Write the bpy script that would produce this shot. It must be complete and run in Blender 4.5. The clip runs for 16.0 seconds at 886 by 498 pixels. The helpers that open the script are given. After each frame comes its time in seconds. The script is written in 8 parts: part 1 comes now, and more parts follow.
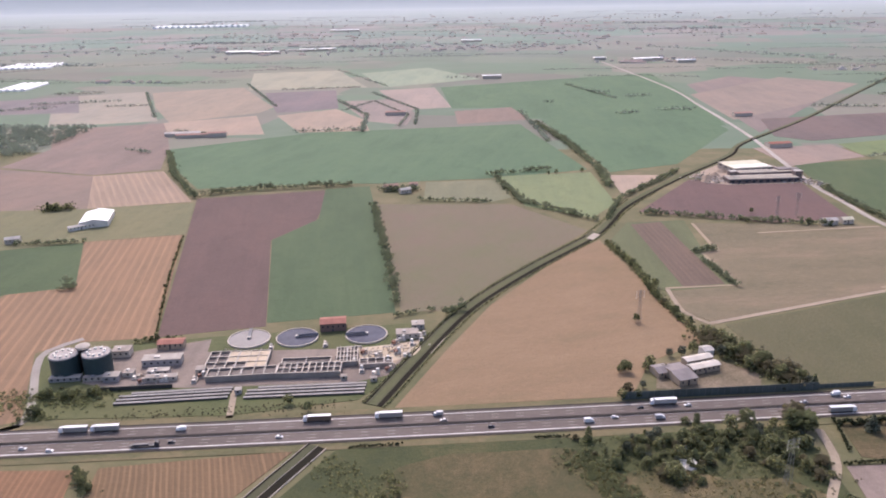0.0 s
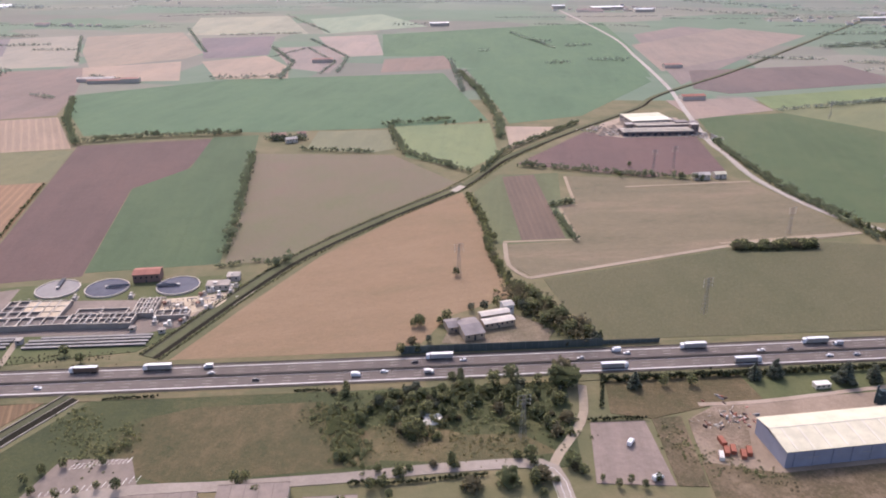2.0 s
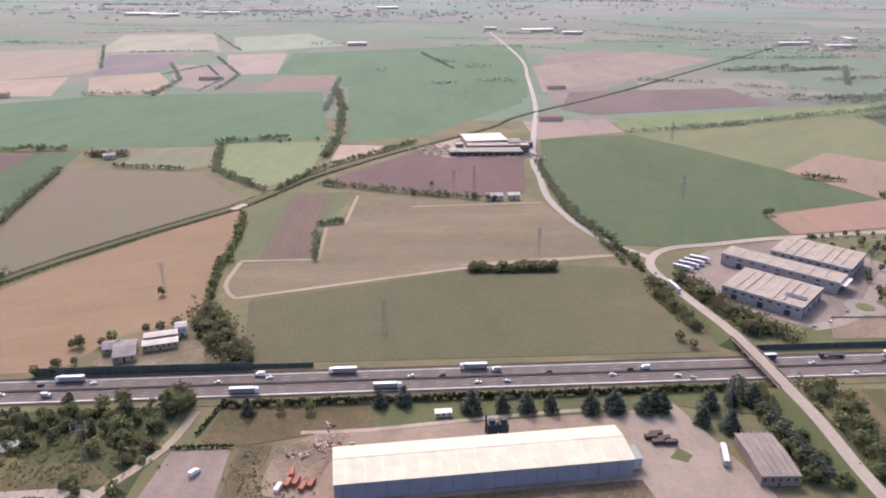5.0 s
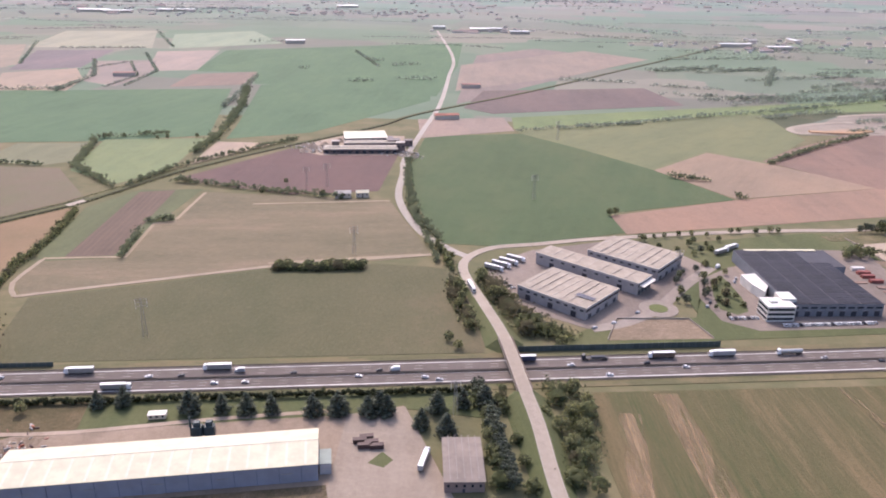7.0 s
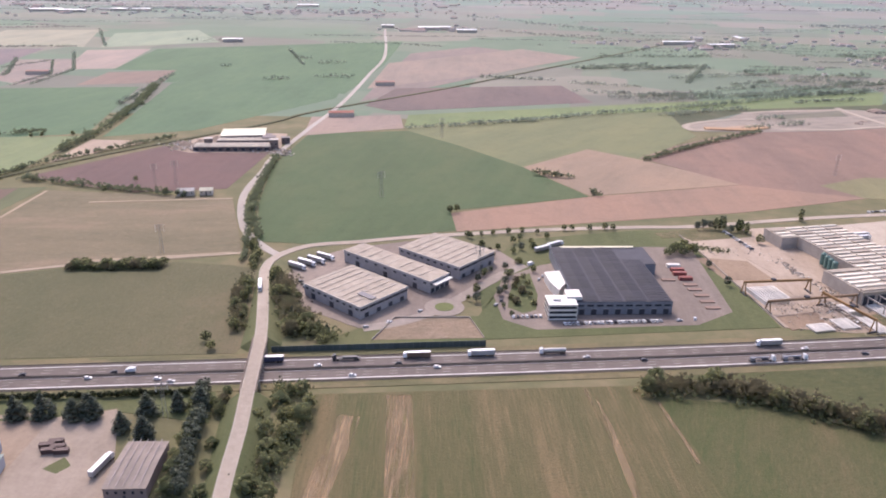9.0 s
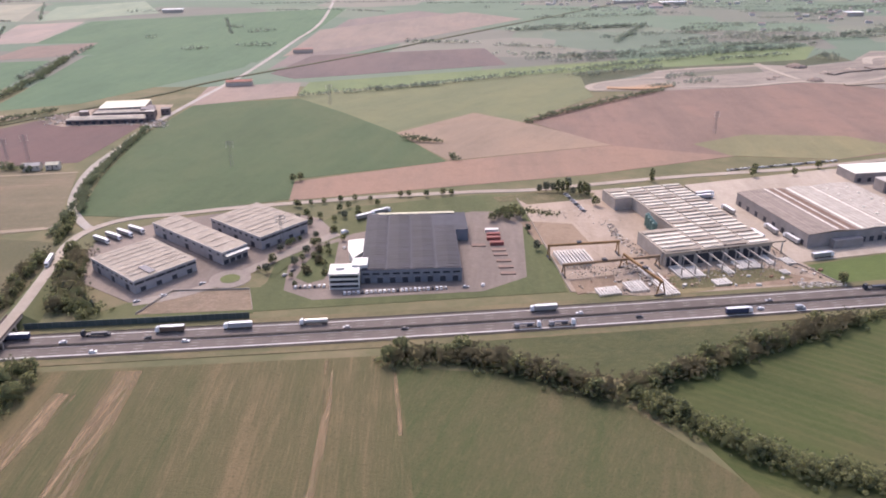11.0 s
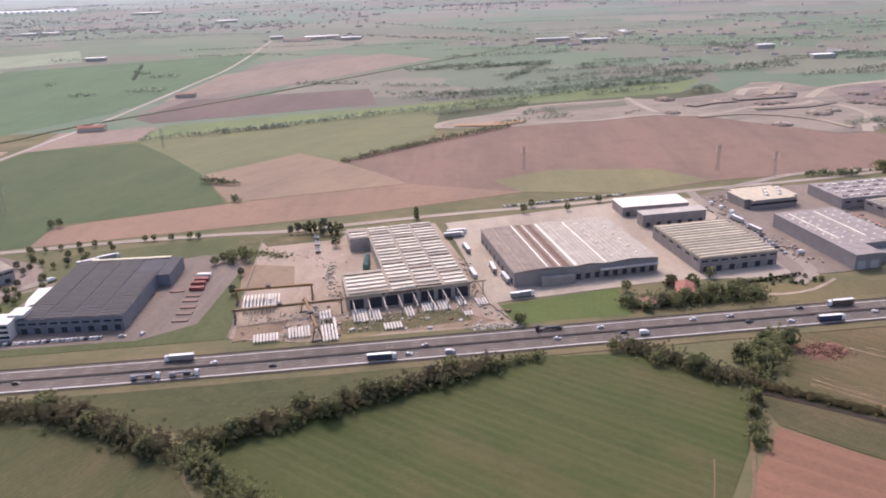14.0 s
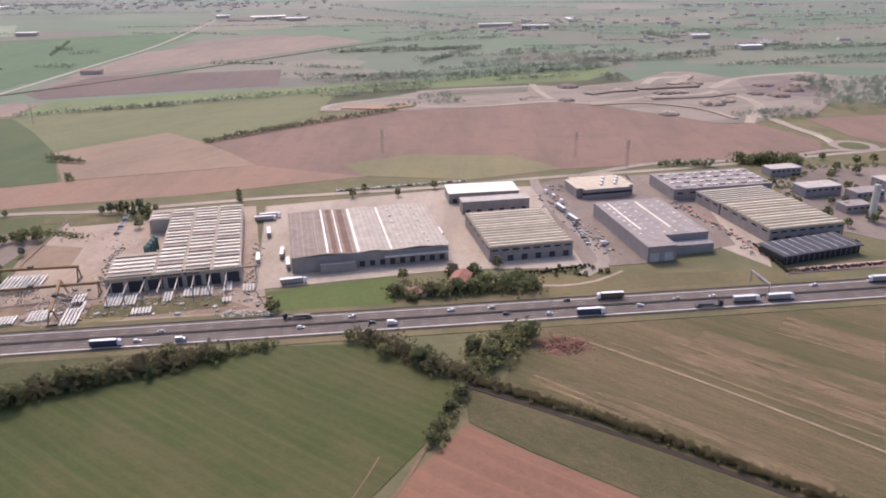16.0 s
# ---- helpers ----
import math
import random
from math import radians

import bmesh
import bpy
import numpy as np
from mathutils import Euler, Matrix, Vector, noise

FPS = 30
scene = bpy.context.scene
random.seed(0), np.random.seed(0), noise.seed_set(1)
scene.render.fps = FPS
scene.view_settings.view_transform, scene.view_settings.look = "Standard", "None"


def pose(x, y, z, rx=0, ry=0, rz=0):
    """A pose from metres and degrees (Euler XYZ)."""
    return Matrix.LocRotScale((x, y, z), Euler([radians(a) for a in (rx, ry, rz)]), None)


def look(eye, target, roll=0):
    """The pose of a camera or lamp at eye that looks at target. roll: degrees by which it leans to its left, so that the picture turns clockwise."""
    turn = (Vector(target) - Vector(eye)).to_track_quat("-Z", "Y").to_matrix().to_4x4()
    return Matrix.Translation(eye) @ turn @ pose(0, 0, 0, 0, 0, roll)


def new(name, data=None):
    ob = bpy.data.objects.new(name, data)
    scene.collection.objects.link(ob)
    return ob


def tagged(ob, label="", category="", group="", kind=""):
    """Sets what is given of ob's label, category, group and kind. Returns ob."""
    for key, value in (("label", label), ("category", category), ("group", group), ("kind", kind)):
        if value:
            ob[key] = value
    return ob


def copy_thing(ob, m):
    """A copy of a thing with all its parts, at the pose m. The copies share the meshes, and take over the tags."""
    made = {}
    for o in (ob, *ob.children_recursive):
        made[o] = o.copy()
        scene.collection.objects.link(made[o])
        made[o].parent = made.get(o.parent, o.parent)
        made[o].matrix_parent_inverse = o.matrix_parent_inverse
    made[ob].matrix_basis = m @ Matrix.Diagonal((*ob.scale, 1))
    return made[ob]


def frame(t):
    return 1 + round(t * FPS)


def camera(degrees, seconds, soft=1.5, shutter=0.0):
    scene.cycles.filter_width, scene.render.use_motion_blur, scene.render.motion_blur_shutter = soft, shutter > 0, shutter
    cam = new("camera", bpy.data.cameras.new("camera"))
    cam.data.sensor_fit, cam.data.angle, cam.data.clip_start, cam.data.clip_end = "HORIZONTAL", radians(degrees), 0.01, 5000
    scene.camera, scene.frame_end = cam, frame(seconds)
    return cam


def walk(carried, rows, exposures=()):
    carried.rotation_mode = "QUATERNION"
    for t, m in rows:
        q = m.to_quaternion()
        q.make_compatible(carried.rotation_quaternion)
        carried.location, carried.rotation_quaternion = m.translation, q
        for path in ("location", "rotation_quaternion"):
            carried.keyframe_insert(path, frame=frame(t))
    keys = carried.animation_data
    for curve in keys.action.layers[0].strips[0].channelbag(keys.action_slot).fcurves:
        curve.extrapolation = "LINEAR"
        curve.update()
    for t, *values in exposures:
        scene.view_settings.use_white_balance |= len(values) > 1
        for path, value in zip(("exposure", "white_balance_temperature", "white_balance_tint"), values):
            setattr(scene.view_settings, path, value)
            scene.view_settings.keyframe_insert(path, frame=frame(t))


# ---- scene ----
SCALE = 0.53  # the whole place is drawn at this scale of its true metres
cam = camera(61.0, 16.0, soft=1.9)
PATH = [
    (0, (12.258, 0.787, 129.040), (12.1498, 2.6699, 128.3741), -1.01),
    (0.5, (29.195, 2.826, 128.473), (29.0889, 4.6992, 127.7814), -0.46),
    (1, (46.405, 4.884, 127.919), (46.3011, 6.7450, 127.1936), -0.33),
    (1.5, (63.873, 6.962, 127.373), (63.7717, 8.8088, 126.6112), -0.29),
    (2, (81.582, 9.061, 126.834), (81.4893, 10.8978, 126.0471), -0.28),
    (2.5, (99.515, 11.182, 126.299), (99.4260, 13.0165, 125.5077), -0.24),
    (3, (117.656, 13.324, 125.764), (117.5653, 15.1640, 124.9864), -0.19),
    (3.5, (135.989, 15.488, 125.227), (135.8948, 17.3377, 124.4733), -0.06),
    (4, (154.497, 17.674, 124.686), (154.4089, 19.5314, 123.9485), 0.27),
    (4.2, (161.946, 18.556, 124.467), (161.8595, 20.4146, 123.7350), 0.29),
    (6.3, (241.421, 28.039, 122.055), (241.3573, 29.8937, 121.3099), 0.95),
    (6.5, (249.086, 28.965, 121.810), (249.0222, 30.8204, 121.0664), 1.07),
    (7, (268.298, 31.298, 121.181), (268.2363, 33.1567, 120.4462), 0.99),
    (7.5, (287.569, 33.656, 120.528), (287.5153, 35.5184, 119.7998), 0.98),
    (8, (306.884, 36.042, 119.848), (306.8332, 37.9058, 119.1243), 0.97),
    (8.5, (326.225, 38.454, 119.138), (326.1705, 40.3177, 118.4131), 0.92),
    (9, (345.576, 40.894, 118.395), (345.5250, 42.7544, 117.6616), 0.91),
    (9.2, (353.316, 41.878, 118.088), (353.2631, 43.7359, 117.3490), 0.88),
    (11.3, (434.255, 52.487, 114.478), (434.1769, 54.3131, 113.6659), -1.12),
    (11.5, (441.907, 53.525, 114.093), (441.8199, 55.3539, 113.2888), -1.42),
    (12, (460.973, 56.140, 113.095), (460.8693, 57.9827, 112.3239), -2.22),
    (12.5, (479.933, 58.787, 112.045), (479.8253, 60.6440, 111.3112), -2.79),
    (13, (498.771, 61.465, 110.940), (498.6692, 63.3321, 110.2315), -2.93),
    (13.5, (517.471, 64.175, 109.777), (517.3760, 66.0453, 109.0766), -2.72),
    (14, (536.016, 66.917, 108.554), (535.9250, 68.7841, 107.8434), -2.13),
    (14.5, (554.390, 69.692, 107.267), (554.3038, 71.5521, 106.5371), -1.47),
    (15, (572.576, 72.501, 105.914), (572.4975, 74.3563, 105.1719), -0.99),
    (15.5, (590.558, 75.343, 104.492), (590.4875, 77.1980, 103.7466), -0.82),
    (16, (608.318, 78.220, 102.998), (608.2557, 80.0757, 102.2541), -0.68),
]
walk(cam, [(t, look(eye, target, roll)) for t, eye, target, roll in PATH], [(0.0, 0.71, 6280.0, 25.0), (2.0, 0.76, 6280.0, 25.0), (7.0, 0.89, 6280.0, 25.0), (9.0, 0.87, 6280.0, 25.0), (11.5, 0.79, 6320.0, 25.0), (16.0, 0.57, 6400.0, 25.0)])

# ---- daylight: high hazy sun ahead of the camera ----
SUN_WAY = Vector((-0.32, 0.95, 1.05)).normalized()
world = bpy.data.worlds.new("sky")
scene.world = world
world.use_nodes = True
_nt = world.node_tree
_sky = _nt.nodes.new("ShaderNodeTexSky")
_sky.sky_type, _sky.sun_disc = "NISHITA", False
_sky.sun_elevation, _sky.sun_rotation = math.asin(SUN_WAY.z), math.atan2(SUN_WAY.x, SUN_WAY.y)
_sky.dust_density, _sky.air_density = 4.0, 1.0
_bg = _nt.nodes["Background"]
_bg.inputs["Strength"].default_value = 0.15
_nt.links.new(_sky.outputs["Color"], _bg.inputs["Color"])
sun = new("sun", bpy.data.lights.new("sun", "SUN"))
sun.data.energy, sun.data.angle, sun.data.color = 1.25, radians(2.0), (1.0, 0.93, 0.82)
sun.matrix_world = look(SUN_WAY * 900, (0, 0, 0))

# ---- materials ----
MATS = {}


def mat(name, rough=0.85, metal=0.0):
    m = bpy.data.materials.new(name)
    m.use_nodes = True
    b = m.node_tree.nodes["Principled BSDF"]
    b.inputs["Roughness"].default_value, b.inputs["Metallic"].default_value = rough, metal
    b.inputs["Specular IOR Level"].default_value = 0.3
    return m, m.node_tree, b


def add(nt, kind, **values):
    n = nt.nodes.new(kind)
    for key, value in values.items():
        if key in n.inputs:
            n.inputs[key].default_value = value
    return n


def noise_of(nt, coord, scale, detail=3.0, rough=0.55):
    n = add(nt, "ShaderNodeTexNoise", Scale=scale, Detail=detail, Roughness=rough)
    nt.links.new(coord, n.inputs["Vector"])
    return n.outputs["Fac"]


def ramp(nt, fac, stops):
    r = nt.nodes.new("ShaderNodeValToRGB")
    el = r.color_ramp.elements
    while len(el) < len(stops):
        el.new(0.5)
    for e, (p, c) in zip(el, stops):
        e.position, e.color = p, (*c, 1)
    nt.links.new(fac, r.inputs["Fac"])
    return r.outputs["Color"]


def blend(nt, fac, a, b, how="MIX"):
    m = nt.nodes.new("ShaderNodeMix")
    m.data_type, m.blend_type = "RGBA", how
    for sock, v in ((m.inputs["Factor"], fac), (m.inputs["A"], a), (m.inputs["B"], b)):
        if isinstance(v, bpy.types.NodeSocket):
            nt.links.new(v, sock)
        else:
            sock.default_value = v if isinstance(v, float) else (*v, 1)
    return m.outputs["Result"]


def math_of(nt, op, a, b=0.0):
    m = nt.nodes.new("ShaderNodeMath")
    m.operation = op
    for sock, v in zip(m.inputs, (a, b)):
        if isinstance(v, bpy.types.NodeSocket):
            nt.links.new(v, sock)
        else:
            sock.default_value = v
    return m.outputs["Value"]


def bump(nt, b, height, dist, strength=0.6):
    n = add(nt, "ShaderNodeBump", Strength=strength, Distance=dist)
    nt.links.new(height, n.inputs["Height"])
    nt.links.new(n.outputs["Normal"], b.inputs["Normal"])


def turned(nt, coord, degrees, stretch=(1, 1, 1)):
    n = nt.nodes.new("ShaderNodeMapping")
    n.vector_type = "TEXTURE"
    n.inputs["Rotation"].default_value = (0, 0, radians(-degrees))
    n.inputs["Scale"].default_value = [1 / s if s else 1e6 for s in stretch]
    nt.links.new(coord, n.inputs["Vector"])
    return n.outputs["Vector"]


def ramp_fac(nt, fac, a, b):
    n = add(nt, "ShaderNodeMapRange")
    n.inputs["From Min"].default_value, n.inputs["From Max"].default_value = a, b
    nt.links.new(fac, n.inputs["Value"])
    return n.outputs["Result"]


def lighter(c, k):
    return tuple(min(1.0, v * k) for v in c)


def soil(name, c, c2=None, rows=0.0, angle=0.0, gap=6.0, patch=0.5, big=0.012):
    """Field surface: broad patches, fine grain and, where rows is set, drill or harvest rows."""
    key = (name, angle, c)
    if key in MATS:
        return MATS[key]
    m, nt, b = mat(name, 0.95)
    c2 = c2 or (c[0] * 1.25, c[1] * 1.15, c[2] * 1.1)
    xy = nt.nodes.new("ShaderNodeTexCoord").outputs["Object"]
    broad = noise_of(nt, turned(nt, xy, angle, (1, 0.4, 1)), big, 5.0, 0.62)
    col = ramp(nt, broad, ((0.34, lighter(c, 0.86)), (0.47, c), (0.5 + 0.2 * (1 - patch), blend_rgb(c, c2, 0.7)), (0.74, c2)))
    bands = noise_of(nt, turned(nt, xy, angle + 3, (0.07, 0.006, 1)), 1.0, 5.0, 0.68)
    col = blend(nt, math_of(nt, "MULTIPLY", ramp_fac(nt, bands, 0.44, 0.66), 0.16 + 0.3 * patch), col, lighter(c2, 1.12))
    shade = noise_of(nt, turned(nt, xy, angle - 2, (0.11, 0.012, 1)), 1.0, 5.0, 0.7)
    col = blend(nt, math_of(nt, "MULTIPLY", ramp_fac(nt, shade, 0.52, 0.7), 0.16 + 0.24 * patch), col, lighter(c, 0.74))
    worn = noise_of(nt, xy, 0.045, 5.0, 0.7)
    col = blend(nt, math_of(nt, "MULTIPLY", ramp_fac(nt, worn, 0.5, 0.72), 0.5), col, lighter(c, 0.72))
    fine = noise_of(nt, xy, 0.3, 5.0, 0.7)
    col = blend(nt, 0.22, col, ramp(nt, fine, ((0.3, lighter(c, 0.55)), (0.7, lighter(c2, 1.1)))))
    height = fine
    if rows:
        wave = add(nt, "ShaderNodeTexWave", Scale=1.0 / gap, Distortion=9.0 if rows > 1 else 1.2, Detail=2.0)
        wave.inputs["Detail Scale"].default_value = 0.12 if rows > 1 else 0.4
        nt.links.new(turned(nt, xy, angle), wave.inputs["Vector"])
        streak = noise_of(nt, turned(nt, xy, angle, (0.5, 0.012, 1)), 1.0, 3.0, 0.6)
        ridge = ramp_fac(nt, wave.outputs["Fac"], 0.45, 0.9)
        both = math_of(nt, "MULTIPLY", ridge, ramp_fac(nt, streak, 0.3, 0.62))
        col = blend(nt, math_of(nt, "MULTIPLY", both, rows * 0.75), col, lighter(c2, 1.35))
        fine_rows = noise_of(nt, turned(nt, xy, angle, (0.9, 0.01, 1)), 1.0, 2.0, 0.6)
        col = blend(nt, math_of(nt, "MULTIPLY", fine_rows, rows * 0.7), col, lighter(c, 0.6))
    nt.links.new(col, b.inputs["Base Color"])
    bump(nt, b, height, 0.5, 0.5)
    MATS[key] = m
    return m


def mottle(name, low, mid, high, angle=0.0, stretch=(1, 1, 1), size=1.0):
    """Rough vegetation: ragged patches of three colours at two scales, with tufts and fine relief."""
    key = ("mottle", name)
    if key in MATS:
        return MATS[key]
    m, nt, b = mat(name, 0.95)
    xy = nt.nodes.new("ShaderNodeTexCoord").outputs["Object"]
    way = turned(nt, xy, angle, stretch)
    broad = noise_of(nt, way, 0.022 / size, 6.0, 0.62)
    ragged = noise_of(nt, way, 0.16 / size, 7.0, 0.72)
    fac = math_of(nt, "ADD", math_of(nt, "MULTIPLY", broad, 0.62), math_of(nt, "MULTIPLY", ragged, 0.38))
    col = ramp(nt, fac, ((0.38, low), (0.47, blend_rgb(low, mid, 0.7)), (0.52, mid), (0.58, blend_rgb(mid, high, 0.6)), (0.66, high)))
    tufts = noise_of(nt, xy, 0.7, 5.0, 0.75)
    col = blend(nt, ramp_fac(nt, tufts, 0.52, 0.75), col, lighter(low, 0.7))
    col = blend(nt, math_of(nt, "MULTIPLY", ramp_fac(nt, noise_of(nt, way, 0.45, 5.0, 0.7), 0.5, 0.8), 0.55), col, lighter(high, 1.25))
    nt.links.new(col, b.inputs["Base Color"])
    bump(nt, b, tufts, 0.6, 0.7)
    MATS[key] = m
    return m


def streaks(name, c, angle):
    """Worn straw lying in ragged streaks, with the field showing between them."""
    if name in MATS:
        return MATS[name]
    m, nt, b = mat(name, 0.95)
    xy = nt.nodes.new("ShaderNodeTexCoord").outputs["Object"]
    fine = noise_of(nt, turned(nt, xy, angle, (0.7, 0.03, 1)), 1.0, 5.0, 0.7)
    broad = noise_of(nt, turned(nt, xy, angle, (0.12, 0.02, 1)), 1.0, 3.0, 0.6)
    nt.links.new(ramp(nt, fine, ((0.35, lighter(c, 0.75)), (0.65, lighter(c, 1.2)))), b.inputs["Base Color"])
    mask = ramp_fac(nt, math_of(nt, "ADD", math_of(nt, "MULTIPLY", fine, 0.6), math_of(nt, "MULTIPLY", broad, 0.4)), 0.44, 0.6)
    mask.node.clamp = True
    nt.links.new(math_of(nt, "MULTIPLY", mask, 0.65), b.inputs["Alpha"])
    MATS[name] = m
    return m


def blend_rgb(a, b, k):
    return tuple(x * (1 - k) + y * k for x, y in zip(a, b))


def plain(name, c, rough=0.7, metal=0.0, grain=0.3, stain=0.4, vary=0.0):
    """Painted, mineral or metal surface with grain and broad stains."""
    if name in MATS:
        return MATS[name]
    m, nt, b = mat(name, rough, metal)
    xy = nt.nodes.new("ShaderNodeTexCoord").outputs["Object"]
    a = noise_of(nt, xy, 0.16, 4.0, 0.6)
    f = noise_of(nt, xy, 1.8, 4.0, 0.65)
    col = ramp(nt, a, ((0.32, lighter(c, 1 - 0.45 * stain)), (0.66, lighter(c, 1.06))))
    col = blend(nt, grain * 0.5, col, ramp(nt, f, ((0.3, lighter(c, 0.6)), (0.7, lighter(c, 1.15)))))
    if vary:
        r = nt.nodes.new("ShaderNodeObjectInfo").outputs["Random"]
        col = blend(nt, 1.0, col, ramp(nt, r, ((0.0, (1 - vary,) * 3), (1.0, (1.0,) * 3))), "MULTIPLY")
    nt.links.new(col, b.inputs["Base Color"])
    bump(nt, b, f, 0.02, 0.3)
    MATS[name] = m
    return m


def foliage(name, c, c2, gaps=0.18):
    """Leaves: hue shifts from tree to tree and from clump to clump."""
    if name in MATS:
        return MATS[name]
    m, nt, b = mat(name, 0.8)
    r = nt.nodes.new("ShaderNodeObjectInfo").outputs["Random"]
    isl = nt.nodes.new("ShaderNodeNewGeometry").outputs["Random Per Island"]
    col = ramp(nt, r, ((0.0, c), (1.0, c2)))
    col = blend(nt, 0.5, col, ramp(nt, isl, ((0.0, lighter(c, 0.8)), (1.0, lighter(c2, 1.3)))))
    nt.links.new(col, b.inputs["Base Color"])
    b.inputs["Subsurface Weight"].default_value = 0.0
    t = nt.nodes.new("ShaderNodeBsdfTranslucent")
    nt.links.new(col, t.inputs["Color"])
    mix = nt.nodes.new("ShaderNodeMixShader")
    mix.inputs["Fac"].default_value = 0.55
    nt.links.new(b.outputs["BSDF"], mix.inputs[1])
    nt.links.new(t.outputs["BSDF"], mix.inputs[2])
    # Transparent share between leaves; large values thin far trees towards haze.
    clear = nt.nodes.new("ShaderNodeBsdfTransparent")
    airy = nt.nodes.new("ShaderNodeMixShader")
    airy.inputs["Fac"].default_value = gaps
    nt.links.new(mix.outputs["Shader"], airy.inputs[1])
    nt.links.new(clear.outputs["BSDF"], airy.inputs[2])
    nt.links.new(airy.outputs["Shader"], nt.nodes["Material Output"].inputs["Surface"])
    MATS[name] = m
    return m


def mixed(name, colours, rough=0.8):
    """Loose clutter: every piece takes one of a few colours."""
    if name in MATS:
        return MATS[name]
    m, nt, b = mat(name, rough)
    isl = nt.nodes.new("ShaderNodeNewGeometry").outputs["Random Per Island"]
    n = len(colours)
    col = ramp(nt, isl, [(k / n, c) for k, c in enumerate(colours)])
    col.node.color_ramp.interpolation = "CONSTANT"
    grain = noise_of(nt, nt.nodes.new("ShaderNodeTexCoord").outputs["Object"], 0.9, 3.0)
    col = blend(nt, 0.4, col, ramp(nt, grain, ((0.3, (0.12, 0.1, 0.08)), (0.7, (0.6, 0.55, 0.48)))))
    nt.links.new(col, b.inputs["Base Color"])
    MATS[name] = m
    return m


def land():
    """The plain beyond the mapped fields: a patchwork of plots, the farthest tinted with painted haze."""
    m, nt, b = mat("plain_of_fields", 0.95)
    xy = nt.nodes.new("ShaderNodeTexCoord").outputs["Object"]
    cell = add(nt, "ShaderNodeTexVoronoi", Scale=1.0)
    cell.distance = "CHEBYCHEV"
    cell.inputs["Randomness"].default_value = 0.75
    nt.links.new(turned(nt, xy, 9, (1 / 330, 1 / 210, 0)), cell.inputs["Vector"])
    sep = nt.nodes.new("ShaderNodeSeparateColor")
    nt.links.new(cell.outputs["Color"], sep.inputs["Color"])
    col = ramp(nt, sep.outputs[0], ((0.0, (0.105, 0.155, 0.097)), (0.3, (0.12, 0.175, 0.107)), (0.45, (0.195, 0.183, 0.135)), (0.6, (0.145, 0.135, 0.11)), (0.75, (0.112, 0.17, 0.104)), (0.9, (0.17, 0.155, 0.122)), (1.0, (0.215, 0.195, 0.15))))
    col = blend(nt, 0.22, col, ramp(nt, noise_of(nt, xy, 0.008, 5.0, 0.6), ((0.3, (0.13, 0.17, 0.13)), (0.7, (0.24, 0.26, 0.22)))))
    near = ramp(nt, noise_of(nt, xy, 0.02, 5.0, 0.65), ((0.3, (0.1, 0.105, 0.05)), (0.5, (0.14, 0.13, 0.065)), (0.7, (0.2, 0.16, 0.09))))
    sepxy = nt.nodes.new("ShaderNodeSeparateXYZ")
    nt.links.new(xy, sepxy.inputs[0])
    far = math_of(nt, "GREATER_THAN", sepxy.outputs[1], 1150.0)
    col = blend(nt, far, near, col)
    # Farthest plots paler and bluer: distance haze put into the base colour.
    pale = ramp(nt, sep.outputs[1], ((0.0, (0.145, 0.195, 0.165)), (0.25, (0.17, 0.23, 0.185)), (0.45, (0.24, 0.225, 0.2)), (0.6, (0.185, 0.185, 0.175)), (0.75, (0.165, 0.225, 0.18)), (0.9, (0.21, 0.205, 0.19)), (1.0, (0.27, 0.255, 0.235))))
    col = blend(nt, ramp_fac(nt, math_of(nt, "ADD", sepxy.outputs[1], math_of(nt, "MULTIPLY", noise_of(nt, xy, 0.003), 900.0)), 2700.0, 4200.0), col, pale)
    nt.links.new(col, b.inputs["Base Color"])
    bump(nt, b, noise_of(nt, xy, 0.3, 4.0), 0.4, 0.5)
    return m


def far_land():
    """The far rim of the plain: plots whose colour fades to painted haze at the horizon."""
    m, nt, b = mat("haze_tinted_distance", 1.0)
    xy = nt.nodes.new("ShaderNodeTexCoord").outputs["Object"]
    plots = noise_of(nt, turned(nt, xy, 6, (0.5, 1.6, 0)), 0.004, 6.0, 0.65)
    woods = noise_of(nt, turned(nt, xy, 3, (0.35, 2.2, 0)), 0.006, 6.0, 0.7)
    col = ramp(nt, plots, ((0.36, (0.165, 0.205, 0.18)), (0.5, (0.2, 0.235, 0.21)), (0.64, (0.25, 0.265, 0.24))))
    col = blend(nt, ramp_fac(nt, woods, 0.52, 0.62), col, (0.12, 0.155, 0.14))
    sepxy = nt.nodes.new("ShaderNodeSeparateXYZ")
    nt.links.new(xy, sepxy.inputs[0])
    # Distance haze painted in: the colour pales as y grows.
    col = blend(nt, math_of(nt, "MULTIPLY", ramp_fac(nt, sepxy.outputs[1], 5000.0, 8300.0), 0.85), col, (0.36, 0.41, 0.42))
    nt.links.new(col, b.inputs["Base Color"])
    # Faint glow added to brighten the rim; nothing here is a lamp.
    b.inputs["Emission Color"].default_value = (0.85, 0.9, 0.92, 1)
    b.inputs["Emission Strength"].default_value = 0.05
    return m


# ---- helpers for meshes ----
def link(name, bm, material, parent=None, label="", smooth=False):
    me = bpy.data.meshes.new(name)
    bm.normal_update()
    bm.to_mesh(me)
    bm.free()
    if material:
        me.materials.append(material)
    if smooth:
        me.polygons.foreach_set("use_smooth", [True] * len(me.polygons))
    ob = new(name, me)
    if parent:
        ob.parent = parent
    if label:
        ob["label"] = label
    return ob


part = link


